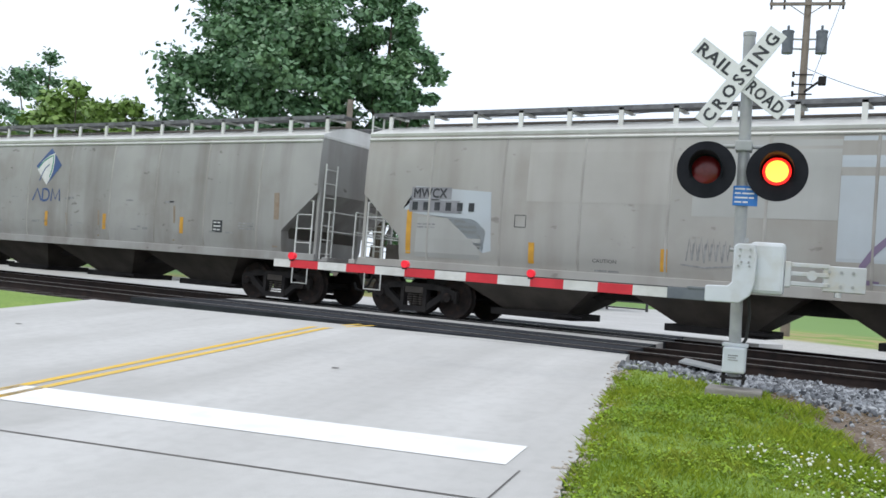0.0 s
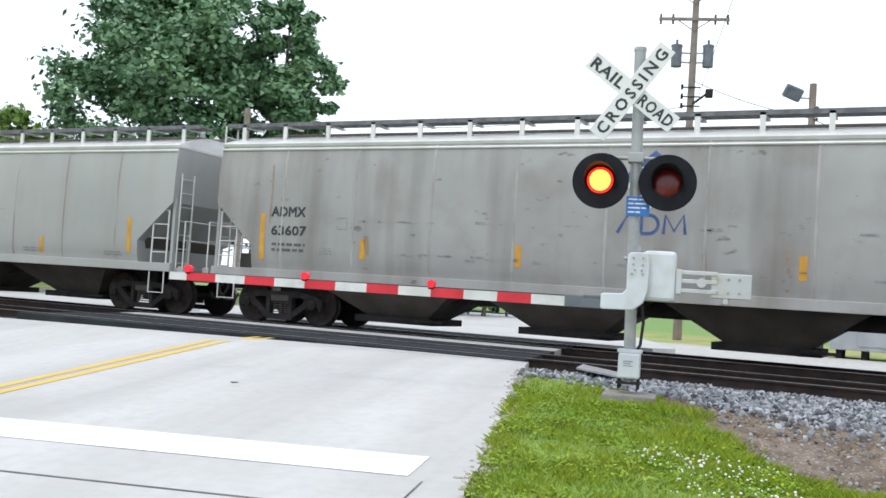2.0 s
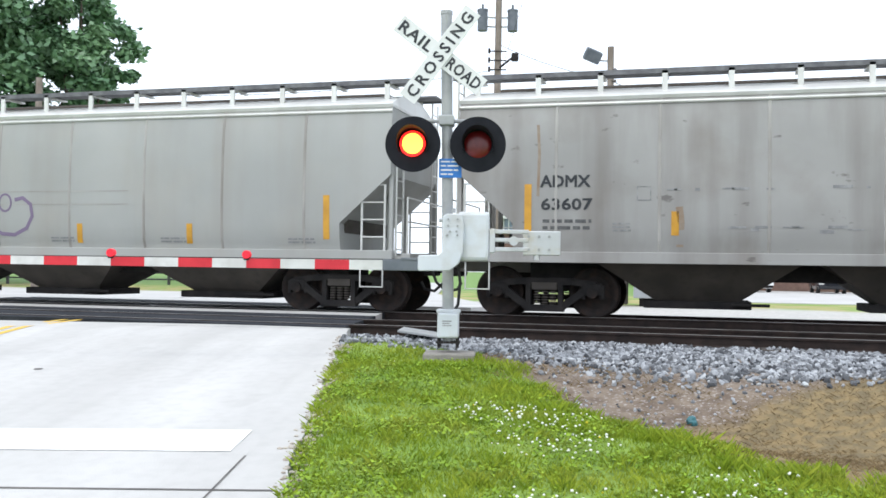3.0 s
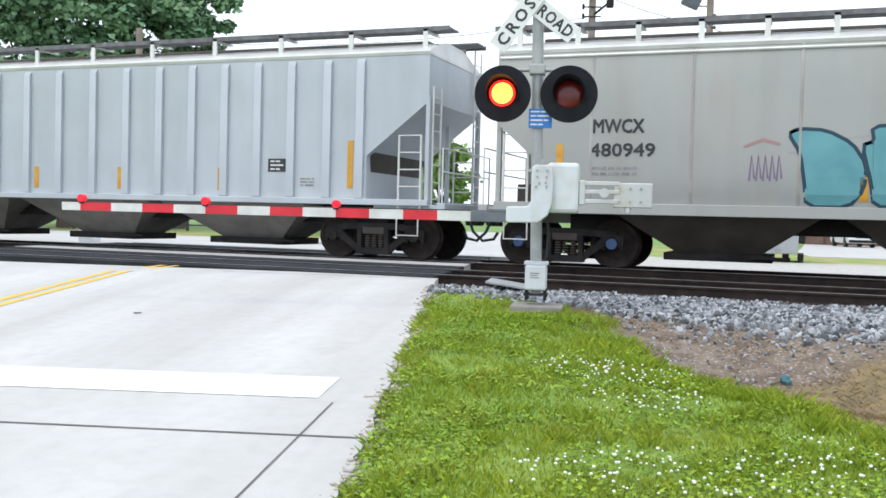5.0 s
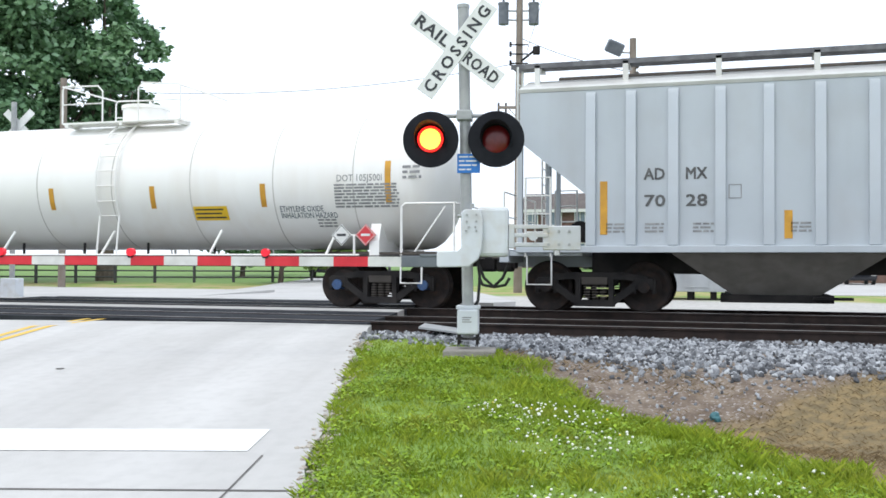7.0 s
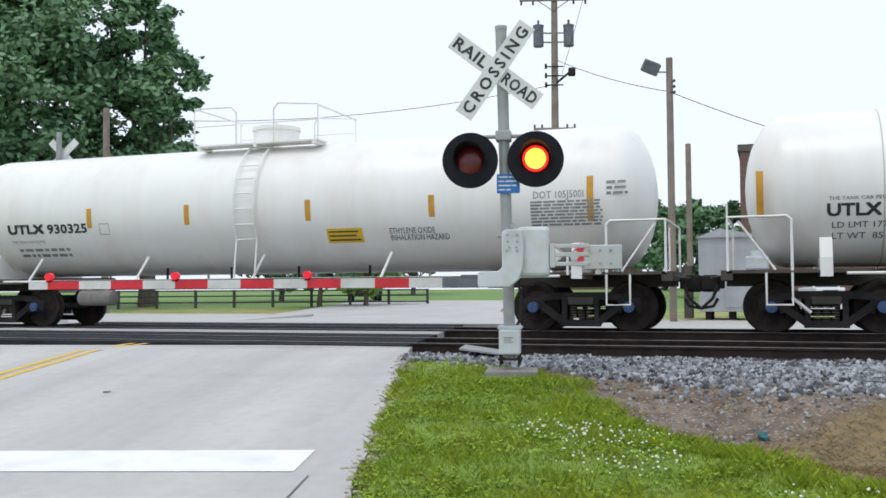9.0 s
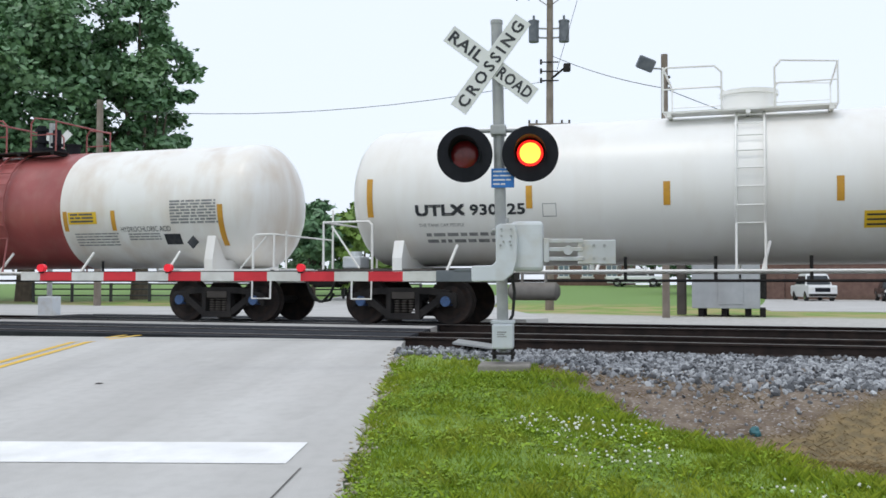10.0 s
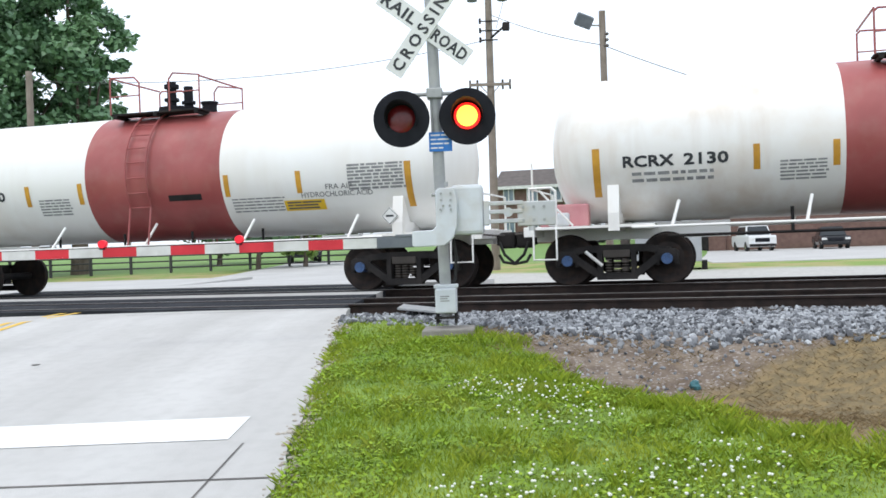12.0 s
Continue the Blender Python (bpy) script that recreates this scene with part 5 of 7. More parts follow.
    amber(car, pl, (8.4,), 1.4, 2.25)
    amber(car, pl, (-8.5,), 1.4, 2.25)
    amber(car, pl, (5.45, 2.9, 0.0, -3.4), 1.3, 1.7)
    for x in (2.2, 4.8, 7.6):
        small_print(car, pl, x, 1.42, 2, 0.55, seed=5)
    stencil(car, pl, "MWCX", -7.9, -7.0, 2.45, 0.24, bold=0.014)
    stencil(car, pl, "480949", -7.95, -6.8, 2.03, 0.23, name="car_number", bold=0.014)
    small_print(car, pl, -7.9, 1.85, 2, 0.8, "mark_grey", 0.05, 0.05, 22)
    # sprayed swelling shapes, each a dark outline under a teal filling
    sprayed = [
        [(-4.6, 2.42), (-4.42, 2.5), (-4.0, 2.47), (-3.6, 2.25), (-3.38, 1.9), (-3.4, 1.5), (-3.62, 1.2), (-4.28, 1.2), (-4.32, 1.6), (-4.4, 2.1)],
        [(-3.46, 2.22), (-3.28, 2.28), (-3.32, 2.52), (-2.82, 2.56), (-2.76, 2.0), (-2.72, 1.62), (-2.44, 1.58), (-2.4, 1.36), (-2.72, 1.22), (-3.25, 1.22), (-3.3, 1.6)],
        [(-2.7, 2.5), (-2.24, 2.52), (-2.22, 2.0), (-2.2, 1.72), (-1.95, 1.66), (-1.95, 1.24), (-2.5, 1.24), (-2.58, 1.7), (-2.68, 2.1)],
        [(-2.14, 2.3), (-2.0, 2.48), (-1.72, 2.52), (-1.4, 2.46), (-1.48, 2.28), (-1.6, 2.2), (-1.3, 2.24), (-1.0, 2.38), (-0.7, 2.34), (-0.48, 2.1), (-0.42, 1.8), (-0.52, 1.5), (-0.8, 1.22), (-1.95, 1.22), (-1.93, 1.9), (-2.08, 2.0)],
    ]
    for i, pts in enumerate(sprayed):
        soft = []
        for q, r in zip(pts, pts[1:] + pts[:1]):
            soft += [(q[0] * 0.8 + r[0] * 0.2, q[1] * 0.8 + r[1] * 0.2), (q[0] * 0.2 + r[0] * 0.8, q[1] * 0.2 + r[1] * 0.8)]
        shape("spray_shape", soft, "mark_teal", car, lambda a, b, i=i: pl(a, b) + Vector((0, -0.003 * i, 0)), "teal spray-painted shape")
        stroke("spray_outline", soft + soft[:2], 0.06, "mark_navy", car, lambda a, b, i=i: pl(a, b) + Vector((0, -0.002 - 0.003 * i, 0)))
    line = lambda a, b: pl(a, b) + Vector((0, -0.016, 0))
    for pts in ([(-1.95, 1.9), (-1.8, 1.8), (-1.55, 1.95), (-1.3, 2.2)], [(-1.35, 1.9), (-1.2, 1.96), (-1.1, 1.9), (-1.2, 1.84), (-1.35, 1.9)], [(-1.6, 2.34), (-1.75, 2.2), (-1.55, 2.12)]):
        stroke("spray_line", pts, 0.04, "mark_navy", car, line)
    stroke("spray_line", [(-0.05, 1.45), (0.08, 1.6), (0.3, 1.68), (0.6, 1.62), (1.0, 1.48), (1.3, 1.46), (1.6, 1.6), (1.74, 1.85), (1.7, 2.1), (1.5, 2.24), (1.3, 2.2)], 0.08, "mark_purple", car, pl)
    for k in range(2):
        ring = [(0.2 + k * 0.86 + 0.15 * math.cos(a / 3.0), 2.08 + 0.06 * k + 0.18 * math.sin(a / 3.0)) for a in range(20)]
        stroke("spray_line", ring, 0.045, "mark_purple", car, pl)
    for u in (0.45, 0.6, 0.74):
        stroke("spray_line", [(u, 1.92), (u + 0.08, 2.36)], 0.045, "mark_purple", car, pl)
    for k in range(5):
        u = -5.2 + 0.11 * k
        stroke("spray_line", [(u, 1.62), (u + 0.03, 2.05), (u + 0.08, 1.66)], 0.035, "mark_purple", car, pl)
    stroke("spray_line", [(-5.3, 2.2), (-5.0, 2.32), (-4.72, 2.24)], 0.05, "mark_red_faint", car, pl)
    for z in (2.1, 2.37):
        stroke("panel_line", [(-4.6, z), (4.05, z)], 0.018, "seam", car, lambda u, v: pl(u, v) + Vector((0, 0.002, 0)))
    # ribbed hopper
    car, pl, po, hl = hopper_car("pale blue-grey ribbed covered hopper wagon", -61.9, 15.9, "hopper_blue", ribbed=True, over=0.42)
    amber(car, pl, (-6.84, 6.72), 1.4, 2.35)
    amber(car, pl, (-3.74, -1.24, 1.1, 3.69), 1.32, 1.8)
    for text, u, z in (("AD", -6.14, 2.36), ("MX", -5.42, 2.36), ("70", -6.13, 1.89), ("28", -5.42, 1.89)):
        stencil(car, pl, text, u, u + 0.35, z, 0.2, "mark_dark", "car_mark", bold=0.012)
    for u in (-6.12, -5.3, -3.7, 5.6, -6.8):
        small_print(car, pl, u, 1.6, 3, 0.32, seed=int(u * 7) % 11)
    patch("stencil_box", 4.84, 5.3, 1.72, 1.99, "mark_black", car, pl)
    bars("stencil_lines", 4.9, 1.95, [[0.1, 0.1], [0.3], [0.1, 0.1]], "mark_white", car, lambda u, v: pl(u, v) + Vector((0, -0.003, 0)), 0.03, 0.05)
    stroke("stencil_frame", [(-4.7, 2.02), (-4.5, 2.02), (-4.5, 2.25), (-4.7, 2.25), (-4.7, 2.02)], 0.02, "mark_grey", car, pl)
    # tank wagons
    tank_car("white pressure tank wagon with black lettering", -79.3, 14.1, 1.4, 2.56, 1)
    tank_car("long white pressure tank wagon with hazard placards", -96.4, 15.2, 1.4, 2.56, 2)
    tank_car("white acid tank wagon with a wide red-brown band", -112.75, 12.65, 1.36, 2.5, 3)
    tank_car("white acid tank wagon with a wide red-brown band and diamond placard", -127.66, 12.65, 1.36, 2.5, 4)


def lathe(name, prof, material, parent, zc, label="", sides=64):
    """Turned about the x axis: (x, radius) pairs."""
    bm = bmesh.new()
    rings = [[bm.verts.new((x, math.cos(a) * r, zc + math.sin(a) * r)) for a in [2 * math.pi * i / sides for i in range(sides)]] for x, r in prof]
    for p, q in zip(rings, rings[1:]):
        for i in range(sides):
            j = (i + 1) % sides
            bm.faces.new((p[i], p[j], q[j], q[i]))
    for r in (rings[0], rings[-1]):
        bm.faces.new(r)
    bmesh.ops.recalc_face_normals(bm, faces=bm.faces)
    return smooth_by_angle(part(name, bm, material, parent, label), 30)


def diamond(car, u, z, s, mat, y):
    bm = bmesh.new()
    bm.faces.new([bm.verts.new((u + a * s, y, z + b * s)) for a, b in ((0, -1), (1, 0), (0, 1), (-1, 0))])
    r = bmesh.ops.extrude_face_region(bm, geom=bm.faces[:])
    bmesh.ops.translate(bm, verts=[v for v in r["geom"] if isinstance(v, bmesh.types.BMVert)], vec=(0, 0.02, 0))
    bmesh.ops.recalc_face_normals(bm, faces=bm.faces)
    ob = part("placard", bm, mat, car, "red hazard diamond" if mat == "mark_red" else "white hazard diamond")
    other = "mark_white" if mat == "mark_red" else "mark_black"
    bars("placard_bar", u - s * 0.45, z + s * 0.12, [[s * 0.9]], other, ob, lambda a, b: Vector((a, y - 0.004, b)), s * 0.22, 0.01)
    bm = bmesh.new()
    for (a, b), (c, d) in zip(((0, -0.92), (0.92, 0), (0, 0.92), (-0.92, 0)), ((0.92, 0), (0, 0.92), (-0.92, 0), (0, -0.92))):
        bm.faces.new([bm.verts.new((u + p * s, y - 0.003, z + q * s)) for p, q in ((a, b), (c, d), (c * 0.93, d * 0.93), (a * 0.93, b * 0.93))])
    part("placard_border", bm, other, ob)
    return ob


def tank_car(label, x0, oo, R, zc, kind):
    car = group_at("tank_wagon", label, "freight wagon", group="wagons of the freight train")
    CARS.append((car, x0))
    hl = oo / 2 + (0.42 if kind < 3 else 0.34)
    dish = 0.7
    prof = []
    for i in range(9):
        a = radians(90 * i / 8)
        prof.append((-hl + dish * (1 - math.cos(a)), max(R * math.sin(a), 0.02)))
    if kind > 2:
        b0, b1 = (-1.55, 1.6) if kind == 3 else (-1.4, 1.72)
        prof_l = prof + [(b0, R)]
        prof_r = [(b1, R)] + [(-x, r) for x, r in reversed(prof)]
        coat = "tank_acid" if kind == 3 else "tank_white"
        lathe("tank_shell", prof_l, coat, car, zc)
        lathe("tank_shell", prof_r, coat, car, zc)
        lathe("tank_band", [(b0, R + 0.004), (b1, R + 0.004)], "tank_band", car, zc, "faded red-brown band")
    else:
        lathe("tank_shell", prof + [(-x, r) for x, r in reversed(prof)], "tank_white", car, zc)
    seams = [-5.24, -3.54, -1.66, 0.22, 2.1, 3.98, 5.7] if kind == 1 else [-hl + 1.2 + i * (2 * hl - 2.4) / 5 for i in range(6)]
    for x in seams:
        if kind < 3:
            lathe("weld_seam", [(x - 0.012, R + 0.003), (x + 0.012, R + 0.003)], "tank_seam" if kind == 1 else "tank_white", car, zc)

    def place(u, v):
        w = min(abs(v - zc), R - 0.01)
        return Vector((u, -math.sqrt(R * R - w * w) - 0.007, v))

    # sill, bolsters, side rail and steps
    steel = "tank_white" if kind > 2 else "under"
    for e in (-1, 1):
        bm = bmesh.new()
        box(bm, e * (oo / 2 - 2.9), e * (hl + 0.35), -0.3, 0.3, 0.82, 1.12, 0.01)
        part("stub_sill", bm, steel, car)
        bm = bmesh.new()
        box(bm, e * (hl + 0.2), e * (hl + 0.4), -1.4, 1.4, 0.92, 1.1, 0.01)
        part("end_beam", bm, steel, car)
        for y0, y1 in ((-1.4, -0.25), (0.25, 1.4)):
            bm = bmesh.new()
            box(bm, e * (oo / 2 - 1.6), e * (hl + 0.3), y0, y1, 1.04, 1.09, 0.005)
            part("end_platform", bm, steel, car)
    for e in (-1, 1):
        bm = bmesh.new()
        x = e * (oo / 2 - 0.89)
        outer = [(-1.42, 0.98), (1.42, 0.98), (1.42, 1.3), (1.3, zc - (0.7 if kind > 2 else 0.92)), (0.9, 1.3), (-0.9, 1.3), (-1.3, zc - (0.7 if kind > 2 else 0.92)), (-1.42, 1.3)]
        f = bm.faces.new([bm.verts.new((x - 0.1, y, z)) for y, z in outer])
        r = bmesh.ops.extrude_face_region(bm, geom=[f])
        bmesh.ops.translate(bm, verts=[v for v in r["geom"] if isinstance(v, bmesh.types.BMVert)], vec=(0.2, 0, 0))
        bmesh.ops.recalc_face_normals(bm, faces=bm.faces)
        part("saddle", bm, "tank_white", car)
        bm = bmesh.new()
        xe = e * (hl + 0.28)
        xi = e * (oo / 2 - 0.35) if kind < 3 else e * (hl - 0.2)
        hz = 2.02 if kind < 3 else 1.8
        pipe(bm, [(xi, -1.38, 1.08), (xi, -1.38, hz - 0.07), (xi + e * 0.08, -1.38, hz), (xe, -1.38, hz), (xe, -1.38, 1.08)], 0.026, 8)
        pipe(bm, [(xe, -1.38, hz), (xe, 1.38, hz), (xe, 1.38, 1.08)], 0.022, 8)
        part("end_handrail", bm, "tank_white", car, "white tubular end handrail")
        bm = bmesh.new()
        pipe(bm, [(xi, -1.4, 1.05), (xi, -1.42, 0.5), (xi + e * 0.42, -1.42, 0.5), (xi + e * 0.42, -1.4, 1.05)], 0.022, 6)
        part("stirrup_step", bm, "tank_white", car)
        coupler(car, e * (hl + 0.4), e)
        truck(car, e * (oo / 2 - 0.89), blue=True, brace=(kind in (1, 3) and e < 0))
    bm = bmesh.new()
    for s in (-1, 1):
        tube(bm, (-oo / 2 + 1.2, s * 1.42, 1.03), (oo / 2 - 1.2, s * 1.42, 1.03), 0.026, sides=8)
    n = 5
    for i in range(n):
        x = -oo / 2 + 1.9 + (oo - 3.8) * i / (n - 1)
        for s in (-1, 1):
            tube(bm, (x, s * 1.42, 1.03), (x + 0.12, s * 1.12, zc - 1.02), 0.03, sides=6)
    part("side_rail", bm, "tank_white", car)
    bm = bmesh.new()
    pipe(bm, [(-oo / 2 + 1.8, -0.9, 0.86), (oo / 2 - 1.8, -0.9, 0.86)], 0.03, 6)
    for i in range(4):
        x = -2.4 + 1.6 * i
        pipe(bm, [(x, -0.9, 0.86), (x, -0.9, 1.3)], 0.03, 6)
    part("brake_pipe", bm, "under_dark", car)
    if kind < 3:
        bm = bmesh.new()
        tube(bm, (-oo / 2 + 3.1, -1.1, 0.66), (-oo / 2 + 3.95, -1.1, 0.66), 0.17, sides=18)
        tube(bm, (-oo / 2 + 3.04, -1.1, 0.66), (-oo / 2 + 3.1, -1.1, 0.66), 0.09, 0.17, sides=18)
        tube(bm, (-oo / 2 + 3.95, -1.1, 0.66), (-oo / 2 + 4.01, -1.1, 0.66), 0.17, 0.09, sides=18)
        for k in (3.3, 3.75):
            box(bm, -oo / 2 + k - 0.02, -oo / 2 + k + 0.02, -1.14, -1.06, 0.8, 1.05)
        smooth_by_angle(part("air_reservoir", bm, "chute_taupe", car, "rusty tan air reservoir"))
    bm = bmesh.new()
    box(bm, -hl + 0.0, -hl + 0.4, -1.1, -0.6, 1.1, 1.35, 0.04)
    tube(bm, (-hl + 0.2, -0.85, 1.35), (-hl + 0.2, -0.85, 1.45), 0.12, sides=14)
    part("brake_valve", bm, "box_grey", car)
    # top platform
    top = zc + R
    cx, rail = (0.1 if kind == 1 else -0.22, "tank_white") if kind < 3 else (0.05, "tank_band")
    pw = 1.48 if kind < 3 else 1.05
    bm = bmesh.new()
    for y0, y1 in ((-0.95, -0.5), (0.5, 0.95)):
        box(bm, cx - pw, cx + pw, y0, y1, top - 0.06, top - 0.02, 0.004)
    for x in (cx - pw + 0.1, cx, cx + pw - 0.1):
        box(bm, x - 0.04, x + 0.04, -0.95, 0.95, top - 0.12, top - 0.06)
    part("top_platform", bm, rail if kind < 3 else "under_dark", car)
    hr = top + (0.78 if kind < 3 else 0.74)
    steel = rail if kind < 3 else "tank_band"
    for y in (-0.95, 0.95):
        g = 0.45 if kind < 3 else 0.35
        low = hr - 0.4
        runs = [
            [(cx - pw, y, top - 0.04), (cx - pw, y, hr - 0.06), (cx - pw + 0.06, y, hr), (cx - g - 0.12, y, hr - 0.02), (cx - g, y, hr - 0.14), (cx - g, y, top - 0.04)],
            [(cx + g, y, top - 0.04), (cx + g, y, hr - 0.12), (cx + g + 0.1, y, hr), (cx + pw, y, hr - 0.08), (cx + pw, y, top - 0.04)],
            [(cx - pw, y, low), (cx - g, y, low)],
            [(cx + g, y, low), (cx + pw, y, low)],
        ]
        for k, pts in enumerate(runs):
            bm = bmesh.new()
            pipe(bm, pts, 0.02 if k < 2 else 0.014, 6)
            part("platform_rail" if k < 2 else "middle_rail", bm, steel, car)
    for x in (cx - pw, cx + pw):
        bm = bmesh.new()
        tube(bm, (x, -0.95, hr if x < cx else hr - 0.1), (x, 0.95, hr if x < cx else hr - 0.1), 0.02, sides=6)
        part("end_rail", bm, steel, car)
    bm = bmesh.new()
    if kind < 3:
        tube(bm, (cx, 0, top - 0.1), (cx, 0, top + 0.36), 0.5, sides=32)
        tube(bm, (cx, 0, top + 0.34), (cx, 0, top + 0.42), 0.53, sides=32)
        smooth_by_angle(part("protective_housing", bm, "tank_white", car))
    else:
        tube(bm, (cx, 0, top - 0.1), (cx, 0, top + 0.16), 0.42, sides=32)
        flange = part("valve_flange", bm, "lamp_black", car, "black valve flange")
        smooth_by_angle(flange)
        bm = bmesh.new()
        tube(bm, (cx - 0.1, -0.1, top + 0.16), (cx - 0.1, -0.1, top + 0.72), 0.1, sides=14)
        tube(bm, (cx - 0.1, -0.1, top + 0.3), (cx - 0.1, -0.1, top + 0.36), 0.16, sides=14)
        tube(bm, (cx - 0.1, -0.1, top + 0.58), (cx - 0.1, -0.1, top + 0.66), 0.16, 0.16, sides=14)
        smooth_by_angle(part("valve", bm, "lamp_black", flange))
        bm = bmesh.new()
        tube(bm, (cx + 0.22, 0.05, top + 0.16), (cx + 0.22, 0.05, top + 0.62), 0.1, sides=14)
        tube(bm, (cx + 0.22, 0.05, top + 0.24), (cx + 0.22, 0.05, top + 0.3), 0.15, sides=14)
        smooth_by_angle(part("valve", bm, "lamp_black", flange))
        bm = bmesh.new()
        tube(bm, (cx + 0.75, 0, top - 0.05), (cx + 0.75, 0, top + 0.2), 0.16, sides=14)
        tube(bm, (cx + 0.75, 0, top + 0.2), (cx + 0.75, 0, top + 0.24), 0.19, sides=14)
        smooth_by_angle(part("vent_cap", bm, "lamp_black", car, "black vent cap"))
    # ladder down the near and the far side
    for s in (-1, 1):
        bm = bmesh.new()
        lx = cx - 0.2 if kind > 2 else cx + 0.03
        w = 0.24
        arc = []
        for i in range(9):
            a = radians(72 - 100 * i / 8)
            arc.append((math.cos(a) * (R + 0.09), zc + math.sin(a) * (R + 0.09)))
        arc.append((1.42, 1.03))
        for d in (-w, w):
            pipe(bm, [(lx + d, s * y, z) for y, z in arc], 0.022, 6)
        stiles = part("ladder", bm, rail if kind > 2 else "tank_white", car)
        for y, z in arc:
            bm = bmesh.new()
            tube(bm, (lx - w, s * y, z), (lx + w, s * y, z), 0.014, sides=6)
            part("rung", bm, rail if kind > 2 else "tank_white", stiles)
    if kind == 3:
        bm = bmesh.new()
        box(bm, -hl - 0.15, -hl + 0.75, -1.05, -0.75, 1.09, 1.5, 0.03)
        part("valve_cover", bm, "cover_pink", car, "faded pink box cover")
    # low ends of the underframe: brake rods and cross members
    for e in (-1, 1):
        bm = bmesh.new()
        tube(bm, (e * (hl + 0.3), -0.9, 1.1), (e * (hl + 0.3), -0.9, 2.3 if e < 0 else 1.9), 0.02, sides=6)
        part("brake_staff", bm, "tank_white", car)
        bm = bmesh.new()
        tube(bm, (e * (hl - 0.5), -1.38, 1.1), (e * (hl + 0.1), -1.38, 1.95 if kind < 3 else 1.76), 0.02, sides=6)
        part("rail_brace", bm, "tank_white", car)
    # lettering
    if kind == 1:
        amber(car, place, (-7.2,), 2.0, 2.8, 0.12)
        amber(car, place, (-3.88, -1.3, 1.2, 3.75), 2.0, 2.46, 0.12)
        stencil(car, place, "UTLX", -6.13, -5.3, 1.99, 0.2, bold=0.02)
        stencil(car, place, "902863", -5.12, -4.0, 1.99, 0.2, name="car_number", bold=0.02)
        stencil(car, place, "THE TANK CAR PEOPLE", -6.1, -5.05, 2.26, 0.06, "mark_dark", "notice")
        stencil(car, place, "LD LMT 177900 LB 80600 KG", -6.05, -3.95, 1.8, 0.1, "mark_black", "load_limit")
        stencil(car, place, "LT WT  85100 LB 38600 KG", -6.05, -3.95, 1.62, 0.1, "mark_black", "load_limit")
        stroke("stencil_frame", [(-3.5, 1.96), (-3.24, 1.96), (-3.24, 2.2), (-3.5, 2.2), (-3.5, 1.96)], 0.015, "mark_grey", car, place)
    if kind == 2:
        amber(car, place, (-7.3,), 2.1, 2.85, 0.12)
        amber(car, place, (-4.1, -1.6, 1.25, 3.9), 2.2, 2.62, 0.12)
        stencil(car, place, "UTLX", -6.36, -5.38, 2.1, 0.19, bold=0.03)
        stencil(car, place, "930325", -5.26, -4.2, 2.1, 0.19, name="car_number", bold=0.016)
        stencil(car, place, "THE TANK CAR PEOPLE", -6.32, -5.4, 1.9, 0.06, "mark_grey", "notice")
        small_print(car, place, -6.2, 1.78, 2, 1.4, "mark_grey", 0.06, 0.06)
        stroke("stencil_frame", [(-3.85, 2.05), (-3.6, 2.05), (-3.6, 2.28), (-3.85, 2.28), (-3.85, 2.05)], 0.015, "mark_grey", car, place)
    if kind < 3:
        off, off_yellow, off_class = (0.0, 0.0, 0.0) if kind == 2 else (1.1, 0.5, -0.55)
        written("product_name", "ETHYLENE OXIDE", 0.16, "mark_navy", car, lambda u, v: place(2.98 + off + u * 0.74, 1.9 + v))
        written("product_name", "INHALATION HAZARD", 0.16, "mark_navy", car, lambda u, v: place(2.98 + off + u * 0.74, 1.77 + v))
        written("tank_class", "DOT 105J500I", 0.19, "mark_grey", car, lambda u, v: place(5.9 + off_class + u * 0.85, 2.47 + v))
        small_print(car, place, 5.85 + off_class, 2.42, 8, 1.3, "mark_grey", 0.035, 0.025, 6)
        small_print(car, place, 5.4 + off_class, 1.75, 3, 0.4, "mark_grey", 0.03, 0.03, 7)
        patch("warning_panel", 1.62 + off_yellow, 2.4 + off_yellow, 1.75, 2.03, "mark_yellow", car, place, "yellow warning panel")
        bars("warning_text", 1.66 + off_yellow, 1.98, [[0.65], [0.6], [0.68]], "mark_black", car, lambda u, v: place(u, v) + Vector((0, -0.004, 0)), 0.03, 0.05)
        amber(car, place, (hl - 1.05,), 2.05, 2.85, 0.12)
        small_print(car, place, hl - 0.75, 2.75, 3, 0.35, "mark_grey", 0.05, 0.05, 9)
        x = 6.3 if kind == 2 else 5.5
        diamond(car, x, 1.42, 0.21, "mark_white", -1.47)
        diamond(car, x + 0.5, 1.42, 0.21, "mark_red", -1.47)
        bm = bmesh.new()
        box(bm, x - 0.1, x + 0.7, -1.45, -1.42, 1.4, 1.44)
        tube(bm, (x + 0.25, -1.43, 1.05), (x + 0.25, -1.43, 1.42), 0.025)
        part("placard_holder", bm, "tank_white", car)
    else:
        amber(car, place, (-5.72, 5.65), 1.6, 2.45, 0.13)
        amber(car, place, (-2.98, -1.7, 1.72, 2.98) if kind == 3 else (-2.85, -1.55, 1.84, 3.4), 1.95, 2.38, 0.11)
        stencil(car, place, "RCRX", -5.25, -4.38, 2.09, 0.19, bold=0.016)
        if kind == 3:
            stencil(car, place, "2130", -4.2, -3.46, 2.09, 0.19, name="car_number", bold=0.016)
        else:
            stencil(car, place, "0", -3.6, -3.44, 2.09, 0.19, name="car_number", bold=0.016)
